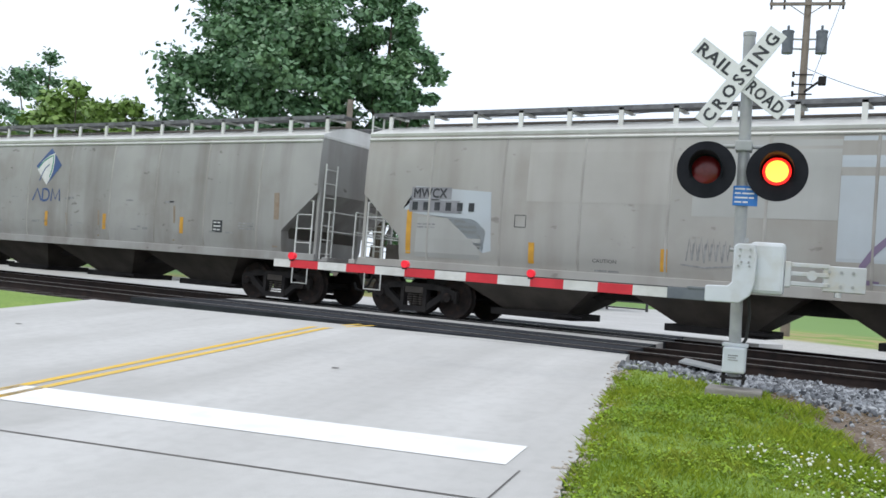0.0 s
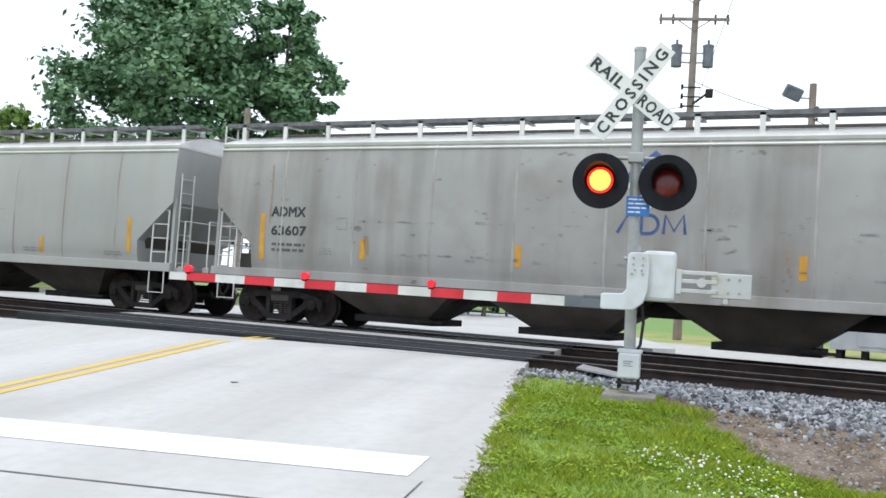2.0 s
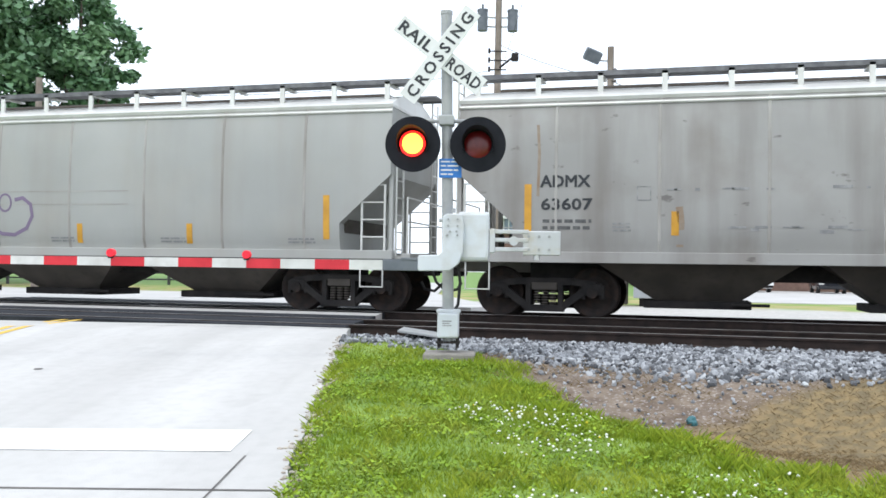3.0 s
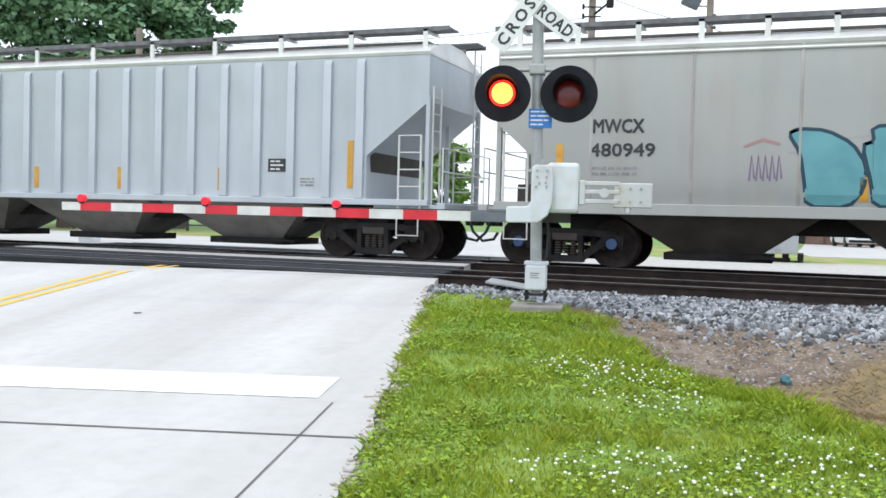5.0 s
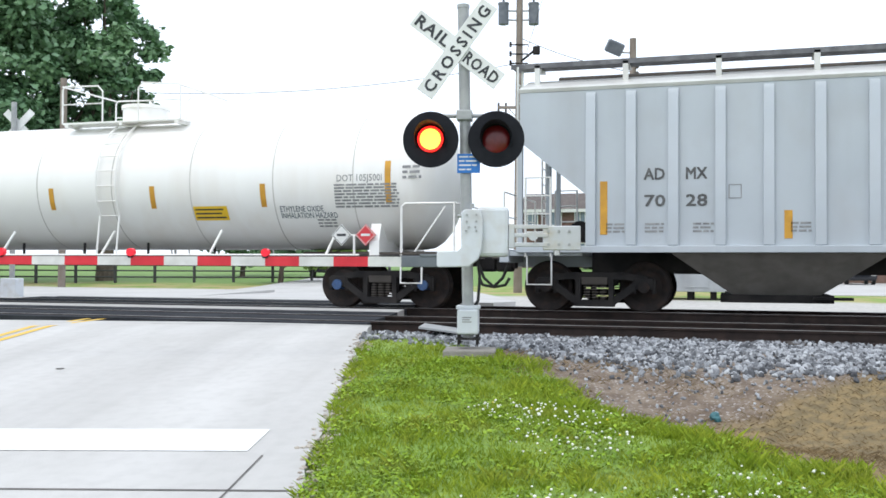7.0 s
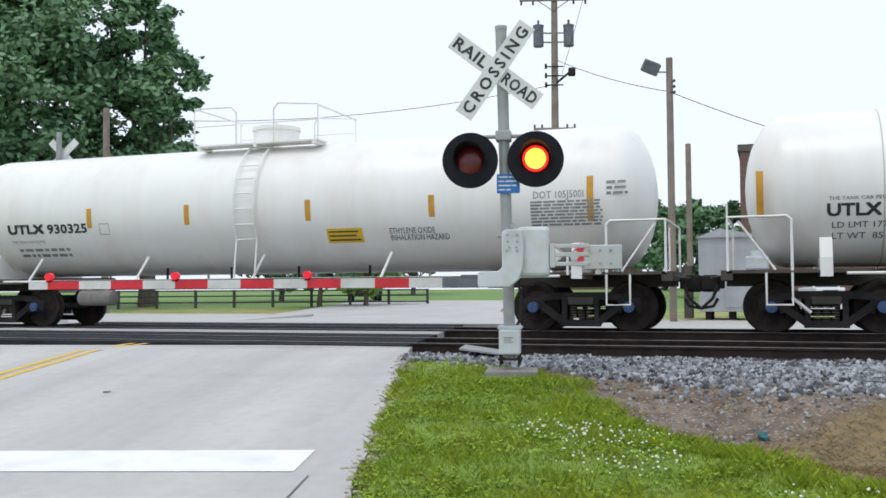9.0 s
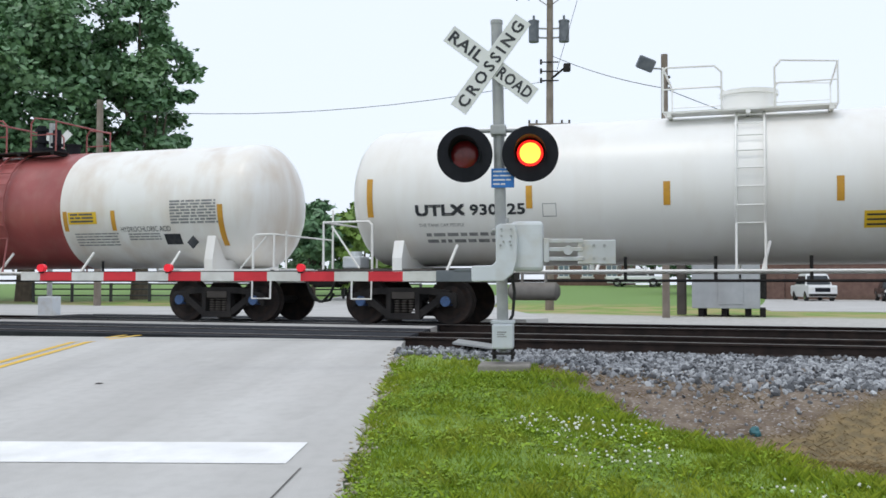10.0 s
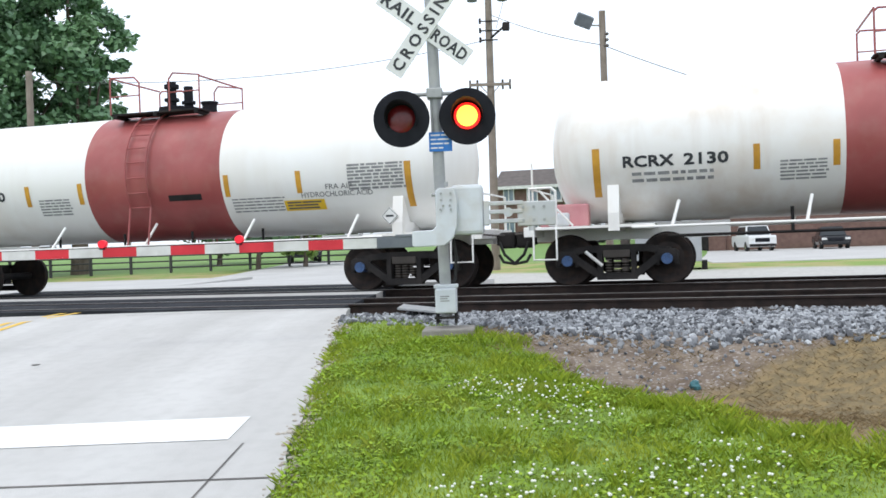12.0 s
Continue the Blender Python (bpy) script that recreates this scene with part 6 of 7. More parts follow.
        small_print(car, place, -5.1, 2.0, 2, 1.4, "mark_grey", 0.055, 0.06, 12)
        small_print(car, place, -2.6, 2.08, 6, 0.75, "mark_grey", 0.03, 0.03, 13)
        if kind == 3:
            stencil(car, place, "HYDROCHLORIC ACID", 3.14, 4.4, 1.92, 0.11, "mark_black", "product_name")
            small_print(car, place, 3.3, 1.88, 3, 0.8, "mark_grey", 0.025, 0.03, 14)
            patch("warning_panel", 1.8, 2.55, 2.1, 2.36, "mark_yellow", car, place, "yellow warning panel")
            bars("warning_text", 1.86, 2.33, [[0.2, 0.36], [0.1, 0.14, 0.3], [0.6]], "mark_dark", car, lambda u, v: place(u, v) + Vector((0, -0.004, 0)), 0.04, 0.035)
            patch("stencil_box", 4.2, 4.6, 1.64, 1.86, "mark_black", car, place)
            diamond(car, 5.0, 1.67, 0.14, "mark_black", -1.33)
        else:
            stencil(car, place, "FRA AIP", 3.95, 4.5, 2.0, 0.1, "mark_dark", "product_name")
            stencil(car, place, "HYDROCHLORIC ACID", 3.42, 4.9, 1.86, 0.1, "mark_dark", "product_name")
            patch("warning_panel", 3.02, 3.88, 1.62, 1.82, "mark_yellow", car, place, "yellow warning panel")
            bars("warning_text", 3.08, 1.79, [[0.3, 0.4], [0.12, 0.5], [0.66]], "mark_dark", car, lambda u, v: place(u, v) + Vector((0, -0.004, 0)), 0.03, 0.025)
            diamond(car, 5.3, 1.42, 0.17, "mark_white", -1.44)
            patch("stain", 0.5, 1.25, 1.92, 2.04, "under_dark", car, lambda u, v: place(u, v) + Vector((0, -0.004, 0)))
        small_print(car, place, 4.43, 2.56 if kind == 3 else 2.45, 8, 1.12, "mark_grey", 0.04, 0.024, 15)
        small_print(car, place, 1.9, 1.9, 5, 1.1, "mark_grey", 0.025, 0.035, 16)
    return car


make_train()


# ---------------------------------------------------------------- trees, poles, buildings beyond the tracks
def leaf_cloud(lobes, leaves, size, seed):
    rnd = random.Random(seed)
    verts, faces = [], []
    for c, r in lobes:
        for i in range(leaves):
            d = Vector((rnd.gauss(0, 1), rnd.gauss(0, 1), rnd.gauss(0, 1))).normalized()
            k = r * abs(rnd.gauss(0.72, 0.4))
            o = Vector(c) + Vector((d.x * k * 1.1, d.y * k * 1.1, d.z * k * 0.75))
            s = size * rnd.uniform(0.6, 1.3)
            u = Vector((rnd.gauss(0, 1), rnd.gauss(0, 1), rnd.gauss(0, 0.6))).normalized()
            w = u.cross(d + Vector((rnd.gauss(0, 0.5), rnd.gauss(0, 0.5), 0.4))).normalized()
            a = len(verts)
            verts.extend(((o - u * s)[:], (o - w * s * 0.6)[:], (o + u * s)[:], (o + w * s * 0.6)[:]))
            faces.append((a, a + 1, a + 2, a + 3))
    return verts, faces


def tree(x, y, z, height, spread, trunk_h, seed, lobe_n=50, leaves=420, size=0.24, mat="leaf", label="large leafy deciduous tree in full summer foliage", lift=0.0):
    t = group_at("tree", label, "tree", pose(x, y, z))
    rnd = random.Random(seed)
    bm = bmesh.new()
    tube(bm, (0, 0, -0.3), (0.1, 0, trunk_h), height * 0.028, height * 0.02, 12)
    part("trunk", bm, "bark", t)
    mid = trunk_h + (height - trunk_h) * 0.48
    half = (height - trunk_h) * 0.52
    lobes = []
    for i in range(lobe_n):
        d = Vector((rnd.gauss(0, 1), rnd.gauss(0, 1), rnd.gauss(0, 1))).normalized()
        k = rnd.random() ** 0.4
        zz = d.z * k * half
        wide = spread * (1.0 - 0.25 * max(0, zz / half)) * (0.85 + 0.3 * rnd.random())
        r = spread * rnd.uniform(0.09, 0.17)
        lobes.append(((d.x * k * (wide - r), d.y * k * (wide - r), mid + zz * 0.95), r))
    for c, r in lobes[:12]:
        bm = bmesh.new()
        tube(bm, (0.1, 0, trunk_h * rnd.uniform(0.6, 1.0)), c, height * 0.009, height * 0.002, 6)
        part("limb", bm, "bark", t)
    raw("crown", *leaf_cloud(lobes, leaves, size, seed + 1), mat, t)
    return t


def wire(name, pts_list, sag, r=0.014):
    g = group_at(name, "thin dark overhead line between poles", "overhead wire")
    for a, b in pts_list:
        bm = bmesh.new()
        pts = []
        for i in range(13):
            f = i / 12
            p = Vector(a).lerp(Vector(b), f)
            p.z -= sag * 4 * f * (1 - f)
            pts.append(p)
        pipe(bm, pts, r, 5)
        part("strand", bm, "wire", g)
    return g


def utility_pole(x, y, z0, top):
    p = group_at("utility_pole", "tall grey wooden utility pole with crossarms and transformers", "utility pole", pose(x, y, 0, 0, 0, 16))
    bm = bmesh.new()
    tube(bm, (0, 0, z0), (0.06, 0, top), 0.19, 0.13, 14)
    smooth_by_angle(part("shaft", bm, "wood_pole", p))
    for zz, half in ((top - 0.2, 1.45), (top - 1.37, 1.45), (top - 7.0, 0.9)):
        bm = bmesh.new()
        box(bm, -half, half, -0.22, -0.12, zz - 0.06, zz + 0.06, 0.01)
        tube(bm, (-half * 0.5, -0.17, zz), (0, -0.15, zz - 0.5), 0.02)
        tube(bm, (half * 0.5, -0.17, zz), (0, -0.15, zz - 0.5), 0.02)
        arm = part("crossarm", bm, "wood_pole", p)
        for k in (-0.95, -0.6, 0.6, 0.95):
            bm = bmesh.new()
            tube(bm, (k * half, -0.17, zz - 0.22), (k * half, -0.17, zz + 0.2), 0.045)
            part("insulator", bm, "under", arm)
    for s in (-1, 1):
        bm = bmesh.new()
        tube(bm, (s * 0.65, -0.1, top - 3.4), (s * 0.65, -0.1, top - 2.55), 0.22, sides=20)
        tube(bm, (s * 0.65, -0.1, top - 2.55), (s * 0.65, -0.1, top - 2.48), 0.24, sides=20)
        tube(bm, (s * 0.65, -0.1, top - 2.5), (s * 0.65, -0.1, top - 2.25), 0.05)
        can = part("transformer", bm, "case_grey", p, "dark grey cylindrical transformer")
        smooth_by_angle(can)
        bm = bmesh.new()
        tube(bm, (0, 0, top - 2.8), (s * 0.65, -0.1, top - 2.8), 0.04)
        tube(bm, (0, 0, top - 3.2), (s * 0.65, -0.1, top - 3.2), 0.04)
        part("bracket", bm, "galvanised", p)
    for zz in (top - 4.3, top - 4.7, top - 5.1):
        bm = bmesh.new()
        tube(bm, (-0.35, -0.2, zz), (0.4, -0.2, zz), 0.03)
        tube(bm, (-0.35, -0.2, zz - 0.1), (-0.35, -0.2, zz + 0.12), 0.05)
        part("cable_clamp", bm, "under_dark", p)
    bm = bmesh.new()
    tube(bm, (0.1, -0.1, top - 5.0), (0.75, -0.3, top - 4.5), 0.05)
    box(bm, 0.6, 0.9, -0.45, -0.2, top - 4.75, top - 4.4, 0.04)
    part("street_light", bm, "under_dark", p)
    return p


def plain_pole(x, y, z0, top, r, label, flood=False):
    p = group_at("wooden_pole", label, "pole", pose(x, y, 0))
    bm = bmesh.new()
    tube(bm, (0, 0, z0), (0, 0, top), r * 1.15, r, 14)
    smooth_by_angle(part("shaft", bm, "wood_pole", p))
    if flood:
        bm = bmesh.new()
        tube(bm, (0, 0, top - 0.5), (-0.45, -0.2, top - 0.5), 0.03)
        part("bracket", bm, "galvanised", p)
        bm = bmesh.new()
        box(bm, -0.3, 0.3, -0.12, 0.12, -0.22, 0.22, 0.05)
        ob = part("floodlight", bm, "case_grey", p, "grey square floodlight")
        ob.matrix_basis = pose(-0.6, -0.3, top - 0.35, 25, 20, 25)
        for dz in (0.8, 1.0, 1.2):
            bm = bmesh.new()
            tube(bm, (0.12, -0.1, top - dz - 0.06), (0.2, -0.1, top - dz), 0.05)
            part("insulator", bm, "under", p)
    return p


def window_unit(parent, x, z, w, h, y, lit="blind"):
    f = new("window")
    f.parent = parent
    f.matrix_basis = pose(x, y, z)
    bm = bmesh.new()
    for x0, x1, z0, z1 in ((-w / 2, w / 2, h - 0.08, h), (-w / 2, w / 2, 0, 0.1), (-w / 2, -w / 2 + 0.08, 0.1, h - 0.08), (w / 2 - 0.08, w / 2, 0.1, h - 0.08), (-0.04, 0.04, 0.1, h - 0.08)):
        box(bm, x0, x1, -0.06, 0.05, z0, z1)
    part("frame", bm, "mark_white", f)
    for s in (-1, 1):
        bm = bmesh.new()
        box(bm, min(0, s * w / 2), max(0, s * w / 2), 0.02, 0.04, 0.05, h - 0.05)
        part("pane", bm, "pane", f)
    bm = bmesh.new()
    box(bm, -w / 2 - 0.1, w / 2 + 0.1, -0.12, 0.02, -0.12, 0)
    part("sill", bm, "stone_trim", f)
    bm = bmesh.new()
    box(bm, -w / 2 + 0.1, w / 2 - 0.1, 0.05, 0.07, h * 0.45, h - 0.1)
    part("blind", bm, "blind", f)


def apartment_building():
    b = group_at("apartment_building", "pale apartment block with tall brown brick panels", "building", pose(0.6, 68, -0.35))
    bm = bmesh.new()
    box(bm, 0, 30, 0, 14, 0, 12.0)
    part("wall", bm, "pale_wall", b)
    bm = bmesh.new()
    box(bm, -0.2, 30.2, -0.2, 14.2, 12.0, 12.4, 0.03)
    part("roof", bm, "roofing", b)
    bm = bmesh.new()
    box(bm, -0.05, 3.6, -0.35, 14.05, 0, 11.8)
    part("brick_wing", bm, "brick_wall", b, "brown brick end wing with one column of windows")
    bm = bmesh.new()
    box(bm, -0.2, 3.75, -0.5, 14.2, 11.8, 12.05, 0.02)
    part("parapet", bm, "roofing", b)
    for x0 in (6.1, 15.2, 24.3):
        bm = bmesh.new()
        box(bm, x0, x0 + 2.4, -0.12, 0.0, 3.3, 11.9)
        part("brick_panel", bm, "brick_wall", b, "tall brown brick panel")
    bm = bmesh.new()
    box(bm, 3.62, 30, -0.1, 0.0, 0, 2.9)
    part("brick_base", bm, "brick_wall", b, "brown brick ground storey")
    bm = bmesh.new()
    box(bm, 3.62, 30.05, -0.25, 0.0, 2.9, 3.2, 0.02)
    part("string_course", bm, "stone_trim", b)
    for floor in range(1, 4):
        z = 1.1 + floor * 2.9
        window_unit(b, 1.6, z, 1.4, 1.3, -0.41)
        for x in (4.85, 9.85, 13.7, 18.8, 22.8, 27.9):
            window_unit(b, x, z, 2.1, 1.3, -0.09)
            bm = bmesh.new()
            box(bm, x - 1.2, x + 1.2, -0.04, 0.0, z - 0.75, z - 0.68)
            part("panel_joint", bm, "roofing", b)
    bm = bmesh.new()
    box(bm, 1.2, 2.3, -0.41, -0.36, 0, 2.2, 0.01)
    part("door", bm, "under_dark", b)


def brick_house(x, y, w, d, h, roof_h):
    b = group_at("house", "two-storey brick house with white gable trim", "house", pose(x, y, 0.45))
    bm = bmesh.new()
    box(bm, 0, w, 0, d, -0.8, h)
    part("wall", bm, "brick_wall", b)
    bm = bmesh.new()
    vs = [(-0.4, -0.4, h), (w + 0.4, -0.4, h), (w + 0.4, d + 0.4, h), (-0.4, d + 0.4, h), (-0.4, d / 2, h + roof_h), (w + 0.4, d / 2, h + roof_h)]
    vv = [bm.verts.new(v) for v in vs]
    for f in ((0, 1, 5, 4), (2, 3, 4, 5), (0, 4, 3), (1, 2, 5), (0, 3, 2, 1)):
        bm.faces.new([vv[i] for i in f])
    bmesh.ops.recalc_face_normals(bm, faces=bm.faces)
    part("roof", bm, "roofing", b)
    bm = bmesh.new()
    box(bm, -0.42, w + 0.42, -0.45, -0.38, h - 0.2, h + 0.08)
    part("fascia", bm, "mark_white", b)
    for floor in range(2):
        for i in range(3):
            window_unit(b, w * (i + 0.5) / 3, 1.0 + floor * 3.0, 1.0, 1.5, -0.09)


def signal_bungalow():
    s = group_at("signal_bungalow", "grey sheet-metal railway signal hut", "equipment hut", pose(0.0, 25, -0.3))
    bm = bmesh.new()
    x0, x1 = BUNG
    box(bm, x0, x1, 0, 2.4, 0.25, 2.9, 0.02)
    part("body", bm, "hut_grey", s)
    bm = bmesh.new()
    vs = [(x0 - 0.1, -0.12, 2.88), (x1 + 0.1, -0.12, 2.88), (x1 + 0.1, 2.52, 2.88), (x0 - 0.1, 2.52, 2.88), ((x0 + x1) / 2 - 0.4, -0.12, 3.2), ((x0 + x1) / 2 - 0.4, 2.52, 3.2)]
    vv = [bm.verts.new(v) for v in vs]
    for f in ((0, 1, 4), (1, 2, 5, 4), (2, 3, 5), (3, 0, 4, 5), (0, 3, 2, 1)):
        bm.faces.new([vv[i] for i in f])
    bmesh.ops.recalc_face_normals(bm, faces=bm.faces)
    part("roof", bm, "hut_grey", s)
    bm = bmesh.new()
    box(bm, x0 + 0.9, x0 + 1.75, -0.03, 0.0, 0.4, 2.4, 0.005)
    door = part("door", bm, "hut_grey", s)
    bm = bmesh.new()
    box(bm, x0 + 1.62, x0 + 1.68, -0.07, -0.03, 1.3, 1.45)
    part("handle", bm, "under_dark", door)
    for k in (0.2, 1.0, 1.8, 2.3):
        bm = bmesh.new()
        box(bm, x0 + k, x0 + k + 0.2, 0.2, 2.2, -0.1, 0.25)
        part("foot", bm, "under_dark", s)
    patch("notice", x0 + 1.95, x0 + 2.15, 1.9, 2.05, "mark_white", s, lambda u, v: Vector((u, -0.006, v)), n=1)
    bm = bmesh.new()
    box(bm, x0 - 0.55, x0 - 0.25, 0.3, 0.9, 0.0, 1.9, 0.02)
    part("meter_box", bm, "under", s)


def vehicle(name, label, x, y, turn, paint, length, height, hood):
    c = group_at(name, label, "car", pose(x, y, ground_z(x, y) + 0.03, 0, 0, turn))
    w = 0.95
    bm = stack(bmesh.new(), [(0.28, length / 2 - 0.1, w - 0.06), (0.5, length / 2, w), (height * 0.53, length / 2 - 0.02, w), (height * 0.57, length / 2 - 0.08, w - 0.05)])
    part("body", bm, paint, c)
    bm = stack(bmesh.new(), [(height * 0.57, length / 2 - hood, w - 0.06), (height * 0.95, length / 2 - hood - 0.45, w - 0.22), (height, length / 2 - hood - 0.6, w - 0.3)])
    cabin = part("cabin", bm, paint, c)
    for s in (-1, 1):
        bm = bmesh.new()
        xa, xb = s * (length / 2 - hood + 0.015), s * (length / 2 - hood - 0.38)
        bm.faces.new([bm.verts.new(p) for p in ((xa, -w + 0.16, height * 0.6), (xa, w - 0.16, height * 0.6), (xb, w - 0.28, height * 0.92), (xb, -w + 0.28, height * 0.92))])
        part("windscreen" if s > 0 else "rear_window", bm, "glass_dark", c)
    for s in (-1, 1):
        bm = bmesh.new()
        h = length / 2 - hood
        bm.faces.new([bm.verts.new(p) for p in ((-h + 0.15, s * (w - 0.055), height * 0.61), (h - 0.15, s * (w - 0.055), height * 0.61), (h - 0.5, s * (w - 0.195), height * 0.91), (-h + 0.5, s * (w - 0.195), height * 0.91))])
        part("side_window", bm, "glass_dark", c)
    for sx in (-1, 1):
        for sy in (-1, 1):
            wh = new("wheel")
            wh.parent = c
            wh.matrix_basis = pose(sx * length * 0.31, sy * (w - 0.1), 0.34)
            bm = bmesh.new()
            tube(bm, (0, -0.11, 0), (0, 0.11, 0), 0.34, sides=20)
            part("tyre", bm, "tyre", wh)
            bm = bmesh.new()
            tube(bm, (0, -0.12, 0), (0, 0.12, 0), 0.2, sides=14)
            part("rim", bm, "chrome", wh)
    for s in (-1, 1):
        bm = bmesh.new()
        box(bm, length / 2 - 0.06, length / 2 + 0.02, s * 0.75 - 0.17, s * 0.75 + 0.17, height * 0.4, height * 0.5, 0.02)
        part("headlight", bm, "mark_white", c)
    bm = bmesh.new()
    box(bm, length / 2 - 0.05, length / 2 + 0.015, -0.5, 0.5, height * 0.33, height * 0.48, 0.02)
    part("grille", bm, "lamp_black", c)
    bm = bmesh.new()
    box(bm, length / 2 - 0.05, length / 2 + 0.08, -w + 0.05, w - 0.05, 0.32, 0.5, 0.03)
    part("bumper", bm, "under_dark" if paint != "car_black" else "car_black", c)
    return c


def rail_fence():
    f = group_at("fence", "dark post-and-rail fence along the lawn", "fence")
    a, b = Vector((-36, 33, -0.3)), Vector((-15.5, 40, -0.3))
    n = 11
    for i in range(n):
        p = a.lerp(b, i / (n - 1))
        bm = bmesh.new()
        box(bm, p.x - 0.06, p.x + 0.06, p.y - 0.06, p.y + 0.06, p.z, p.z + 1.15)
        part("post", bm, "fence", f)
    for h in (0.45, 0.8, 1.1):
        bm = bmesh.new()
        pipe(bm, [a + Vector((0, 0, h)), b + Vector((0, 0, h))], 0.04, 4)
        part("rail", bm, "fence", f)


def far_signal():
    s = group_at("far_crossing_signal", "far-side crossing mast with crossbuck seen from behind", "crossing signal", pose(-18.3, 14, -0.2, 0, 0, 12))
    bm = bmesh.new()
    tube(bm, (0, 0, 0), (0, 0, 6.0), 0.08, sides=12)
    part("pole", bm, "galvanised", s)
    for k, turn in enumerate((-45, 45)):
        bm = bmesh.new()
        box(bm, -0.61, 0.61, -0.006, 0.006, -0.114, 0.114)
        ob = part("crossbuck_board", bm, "sign_white", s)
        ob.matrix_basis = pose(0.1, 0.1 + 0.02 * k, 5.3, 0, turn, 0)
    bm = bmesh.new()
    box(bm, -0.25, 0.25, -0.25, 0.25, 0.0, 0.6, 0.03)
    part("base", bm, "box_grey", s)


BUNG = (0.26, 2.57)
TREES = [(-73, 42, 19.0, 5.5, 51, "leaf"), (-80, 38, 19.5, 6.5, 52, "leaf"), (-43.0, 26.0, 10.6, 4.0, 53, "leaf_light"), (-47, 26, 11.6, 5.2, 54, "leaf_light"), (-53, 30, 11.5, 4.5, 63, "leaf_light"),
         (-18.2, 37.5, 5.6, 2.2, 55, "leaf_light"), (-20.5, 36.5, 6.0, 2.6, 56, "leaf"), (-2.2, 52, 6.4, 2.6, 57, "leaf"), (-0.4, 72, 8.2, 3.2, 58, "leaf"), (-6.0, 69, 7.6, 3.0, 59, "leaf"),
         (-28, 46, 7.0, 4.0, 60, "leaf"), (-56, 40, 11.0, 5.0, 61, "leaf"), (-24, 60, 7.5, 3.6, 62, "leaf_light")]
tree(-37.7, 34.2, -0.3, 21.0, 8.3, 3.0, 21, lobe_n=230, leaves=300, size=0.22)
tree(-32.4, 37.6, -0.3, 20.2, 3.7, 3.0, 31, lobe_n=90, leaves=260, size=0.24)
for x, y, h, r, sd, mat in TREES:
    tree(x, y, ground_z(x, y), h, r, h * 0.15, sd, 55, 190, 0.24, mat)
utility_pole(-6.0, 30.0, -0.35, 14.65)
plain_pole(-0.5, 23.5, -0.35, 8.8, 0.115, "stout wooden pole with a floodlight near its top", True)
plain_pole(-25.3, 25.0, -0.35, 9.0, 0.14, "weathered wooden pole before the trees")
plain_pole(-1.2, 40.0, -0.35, 8.2, 0.14, "slim wooden pole on the lawn")
wire("overhead_wire", [((-5.8, 29.8, 10.6), (-0.5, 23.4, 7.6)), ((-0.5, 23.4, 7.6), (6, 22.8, 4.9))], 0.15)
wire("overhead_wire", [((-25.3, 25, 8.6), (-6.0, 30, 9.6))], 0.7)
wire("overhead_wire", [((-5.6, 29.8, 10.0), (-2.6, 29.0, 20.0))], 0.3, 0.011)
apartment_building()
brick_house(-15.3, 74, 6.4, 8, 5.4, 1.8)
signal_bungalow()
far_signal()
rail_fence()
vehicle("parked_suv", "white parked sport utility vehicle facing the tracks", 6.0, 62, -78, "car_white", 4.9, 1.9, 1.0)
vehicle("parked_car", "black parked saloon car facing the tracks", 11.2, 62, -88, "car_black", 4.6, 1.55, 1.2)
vehicle("waiting_car", "dark car waiting on the far road beyond the crossing", -22.0, 46, -62, "car_black", 4.7, 1.55, 1.1)
vehicle("parked_sedan", "white parked saloon car beyond the lawn", -7.0, 68, 175, "car_white", 4.7, 1.45, 1.2)
lot = sheet("parking_lot", [((3.0, 33), (60, 33)), ((2.0, 45), (60, 45)), ((1.0, 67.5), (60, 67.5))], lambda y: -0.32, 0.1, "concrete", None)
tagged(lot, "pale gravelly parking lot before the brick building", "parking lot", kind="structure")
make_stones()
make_turf()


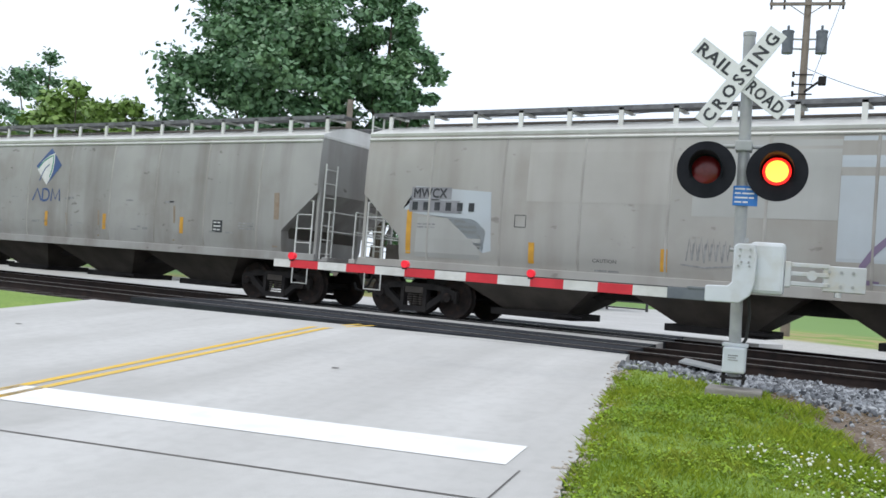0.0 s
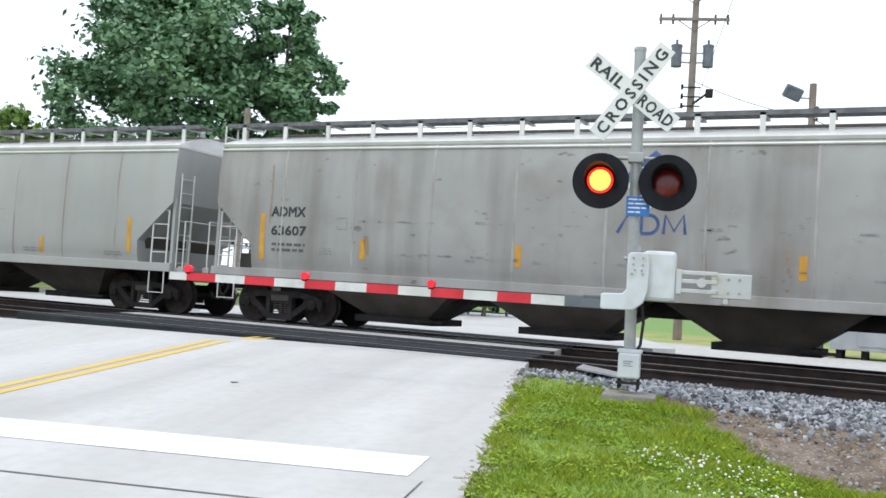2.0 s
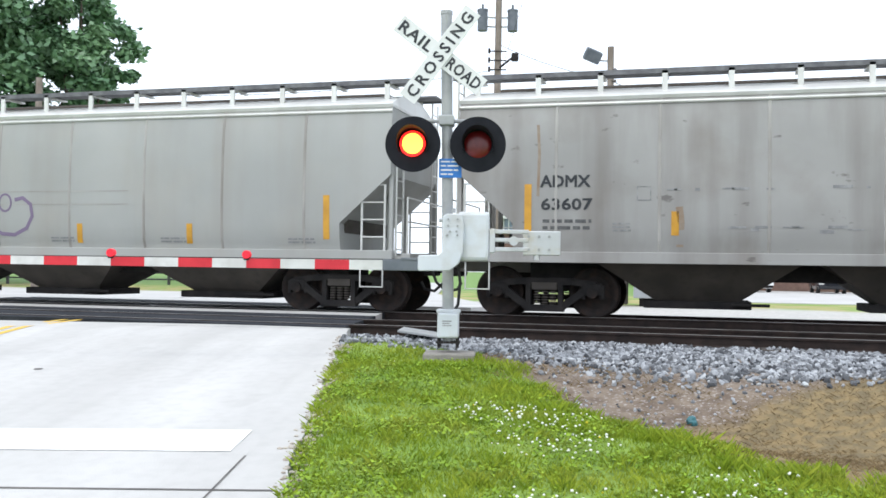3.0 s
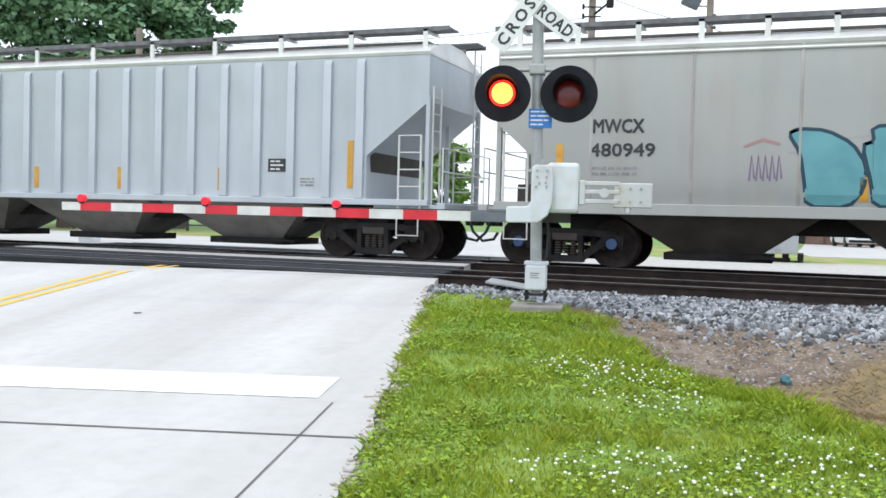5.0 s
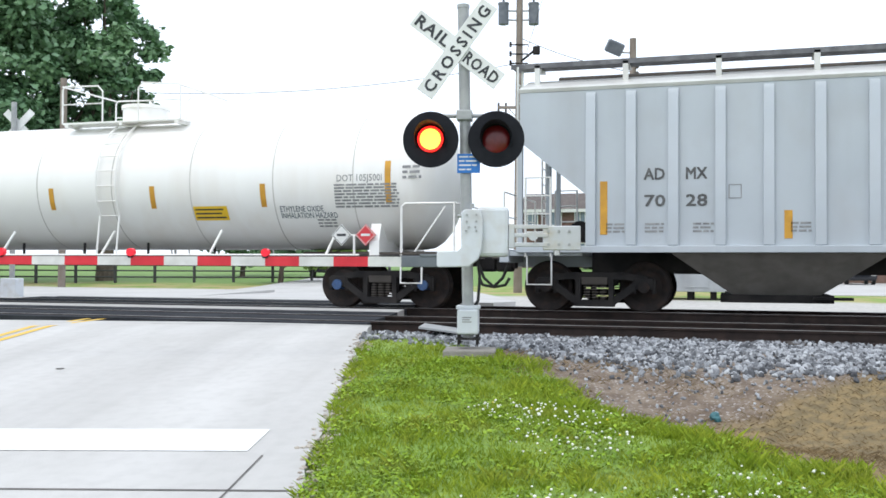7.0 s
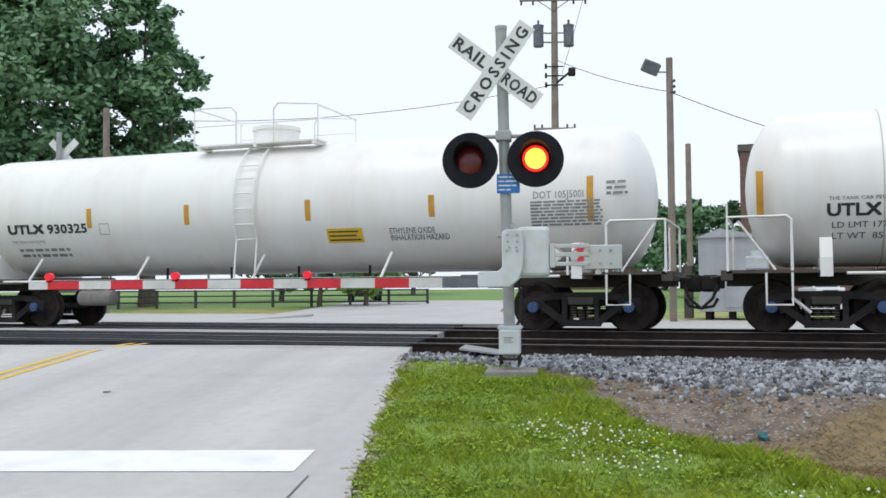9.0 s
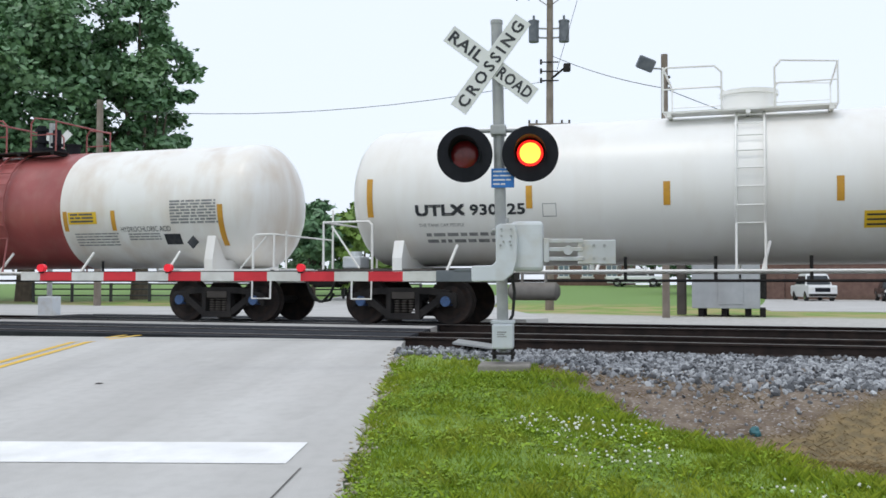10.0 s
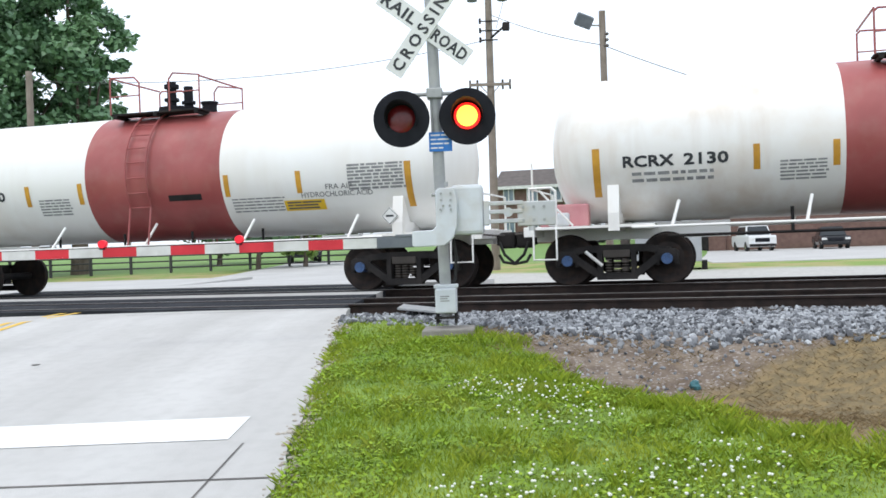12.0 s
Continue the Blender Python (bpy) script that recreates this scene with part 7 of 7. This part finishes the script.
# ---------------------------------------------------------------- movement
# slack running in and out: metres ahead of or behind the even pace
SURGE = [(0, -0.33), (0.5, 0.23), (1, 0.28), (1.5, 0.32), (2, 0.04), (2.5, 0), (3.5, -0.02), (5.5, -0.1), (6, 0), (6.5, 0), (8.5, 0.09), (9, -0.07), (9.5, 0), (10, -0.07), (10.5, 0.2), (11, 0.1), (11.5, -0.03), (12, -0.14)]


def travelled(t):
    """How far the train has rolled, in metres."""
    if t <= 8.5:
        d = 9.9 * t
    else:
        d = 84.15 + 9.9 * (t - 8.5) + 0.07 * min(t - 8.5, 2.0) ** 2 + 0.28 * max(t - 10.5, 0)
    for (a, u), (b, v) in zip(SURGE, SURGE[1:]):
        if a <= t <= b:
            return d + u + (v - u) * (t - a) / (b - a)
    return d


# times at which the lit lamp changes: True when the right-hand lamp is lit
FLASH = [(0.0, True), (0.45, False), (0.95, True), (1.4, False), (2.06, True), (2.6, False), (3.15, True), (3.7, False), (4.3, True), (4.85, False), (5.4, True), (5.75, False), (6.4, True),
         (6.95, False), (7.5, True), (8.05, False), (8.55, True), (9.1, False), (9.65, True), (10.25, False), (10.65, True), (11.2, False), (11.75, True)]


def motions():
    times = [0.5 * i for i in range(25)]
    for car, x0 in CARS:
        walk(car, [(t, pose(x0 + travelled(t), RAIL_TRAIN, 0)) for t in times])
    steps = [i / 15 for i in range(181)]
    spins = [(t, pose(0, 0, 0, 0, math.degrees(travelled(t) / WHEEL_R) % 360, 0)) for t in steps]
    for ws, x in WHEELSETS:
        m = pose(x, 0, WHEEL_R)
        walk(ws, [(t, m @ p) for t, p in spins])
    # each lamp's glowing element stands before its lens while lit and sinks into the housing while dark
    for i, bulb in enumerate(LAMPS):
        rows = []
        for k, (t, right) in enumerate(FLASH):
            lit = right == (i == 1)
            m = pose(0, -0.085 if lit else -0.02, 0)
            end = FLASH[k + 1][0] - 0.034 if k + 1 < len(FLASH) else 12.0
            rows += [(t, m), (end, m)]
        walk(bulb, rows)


motions()
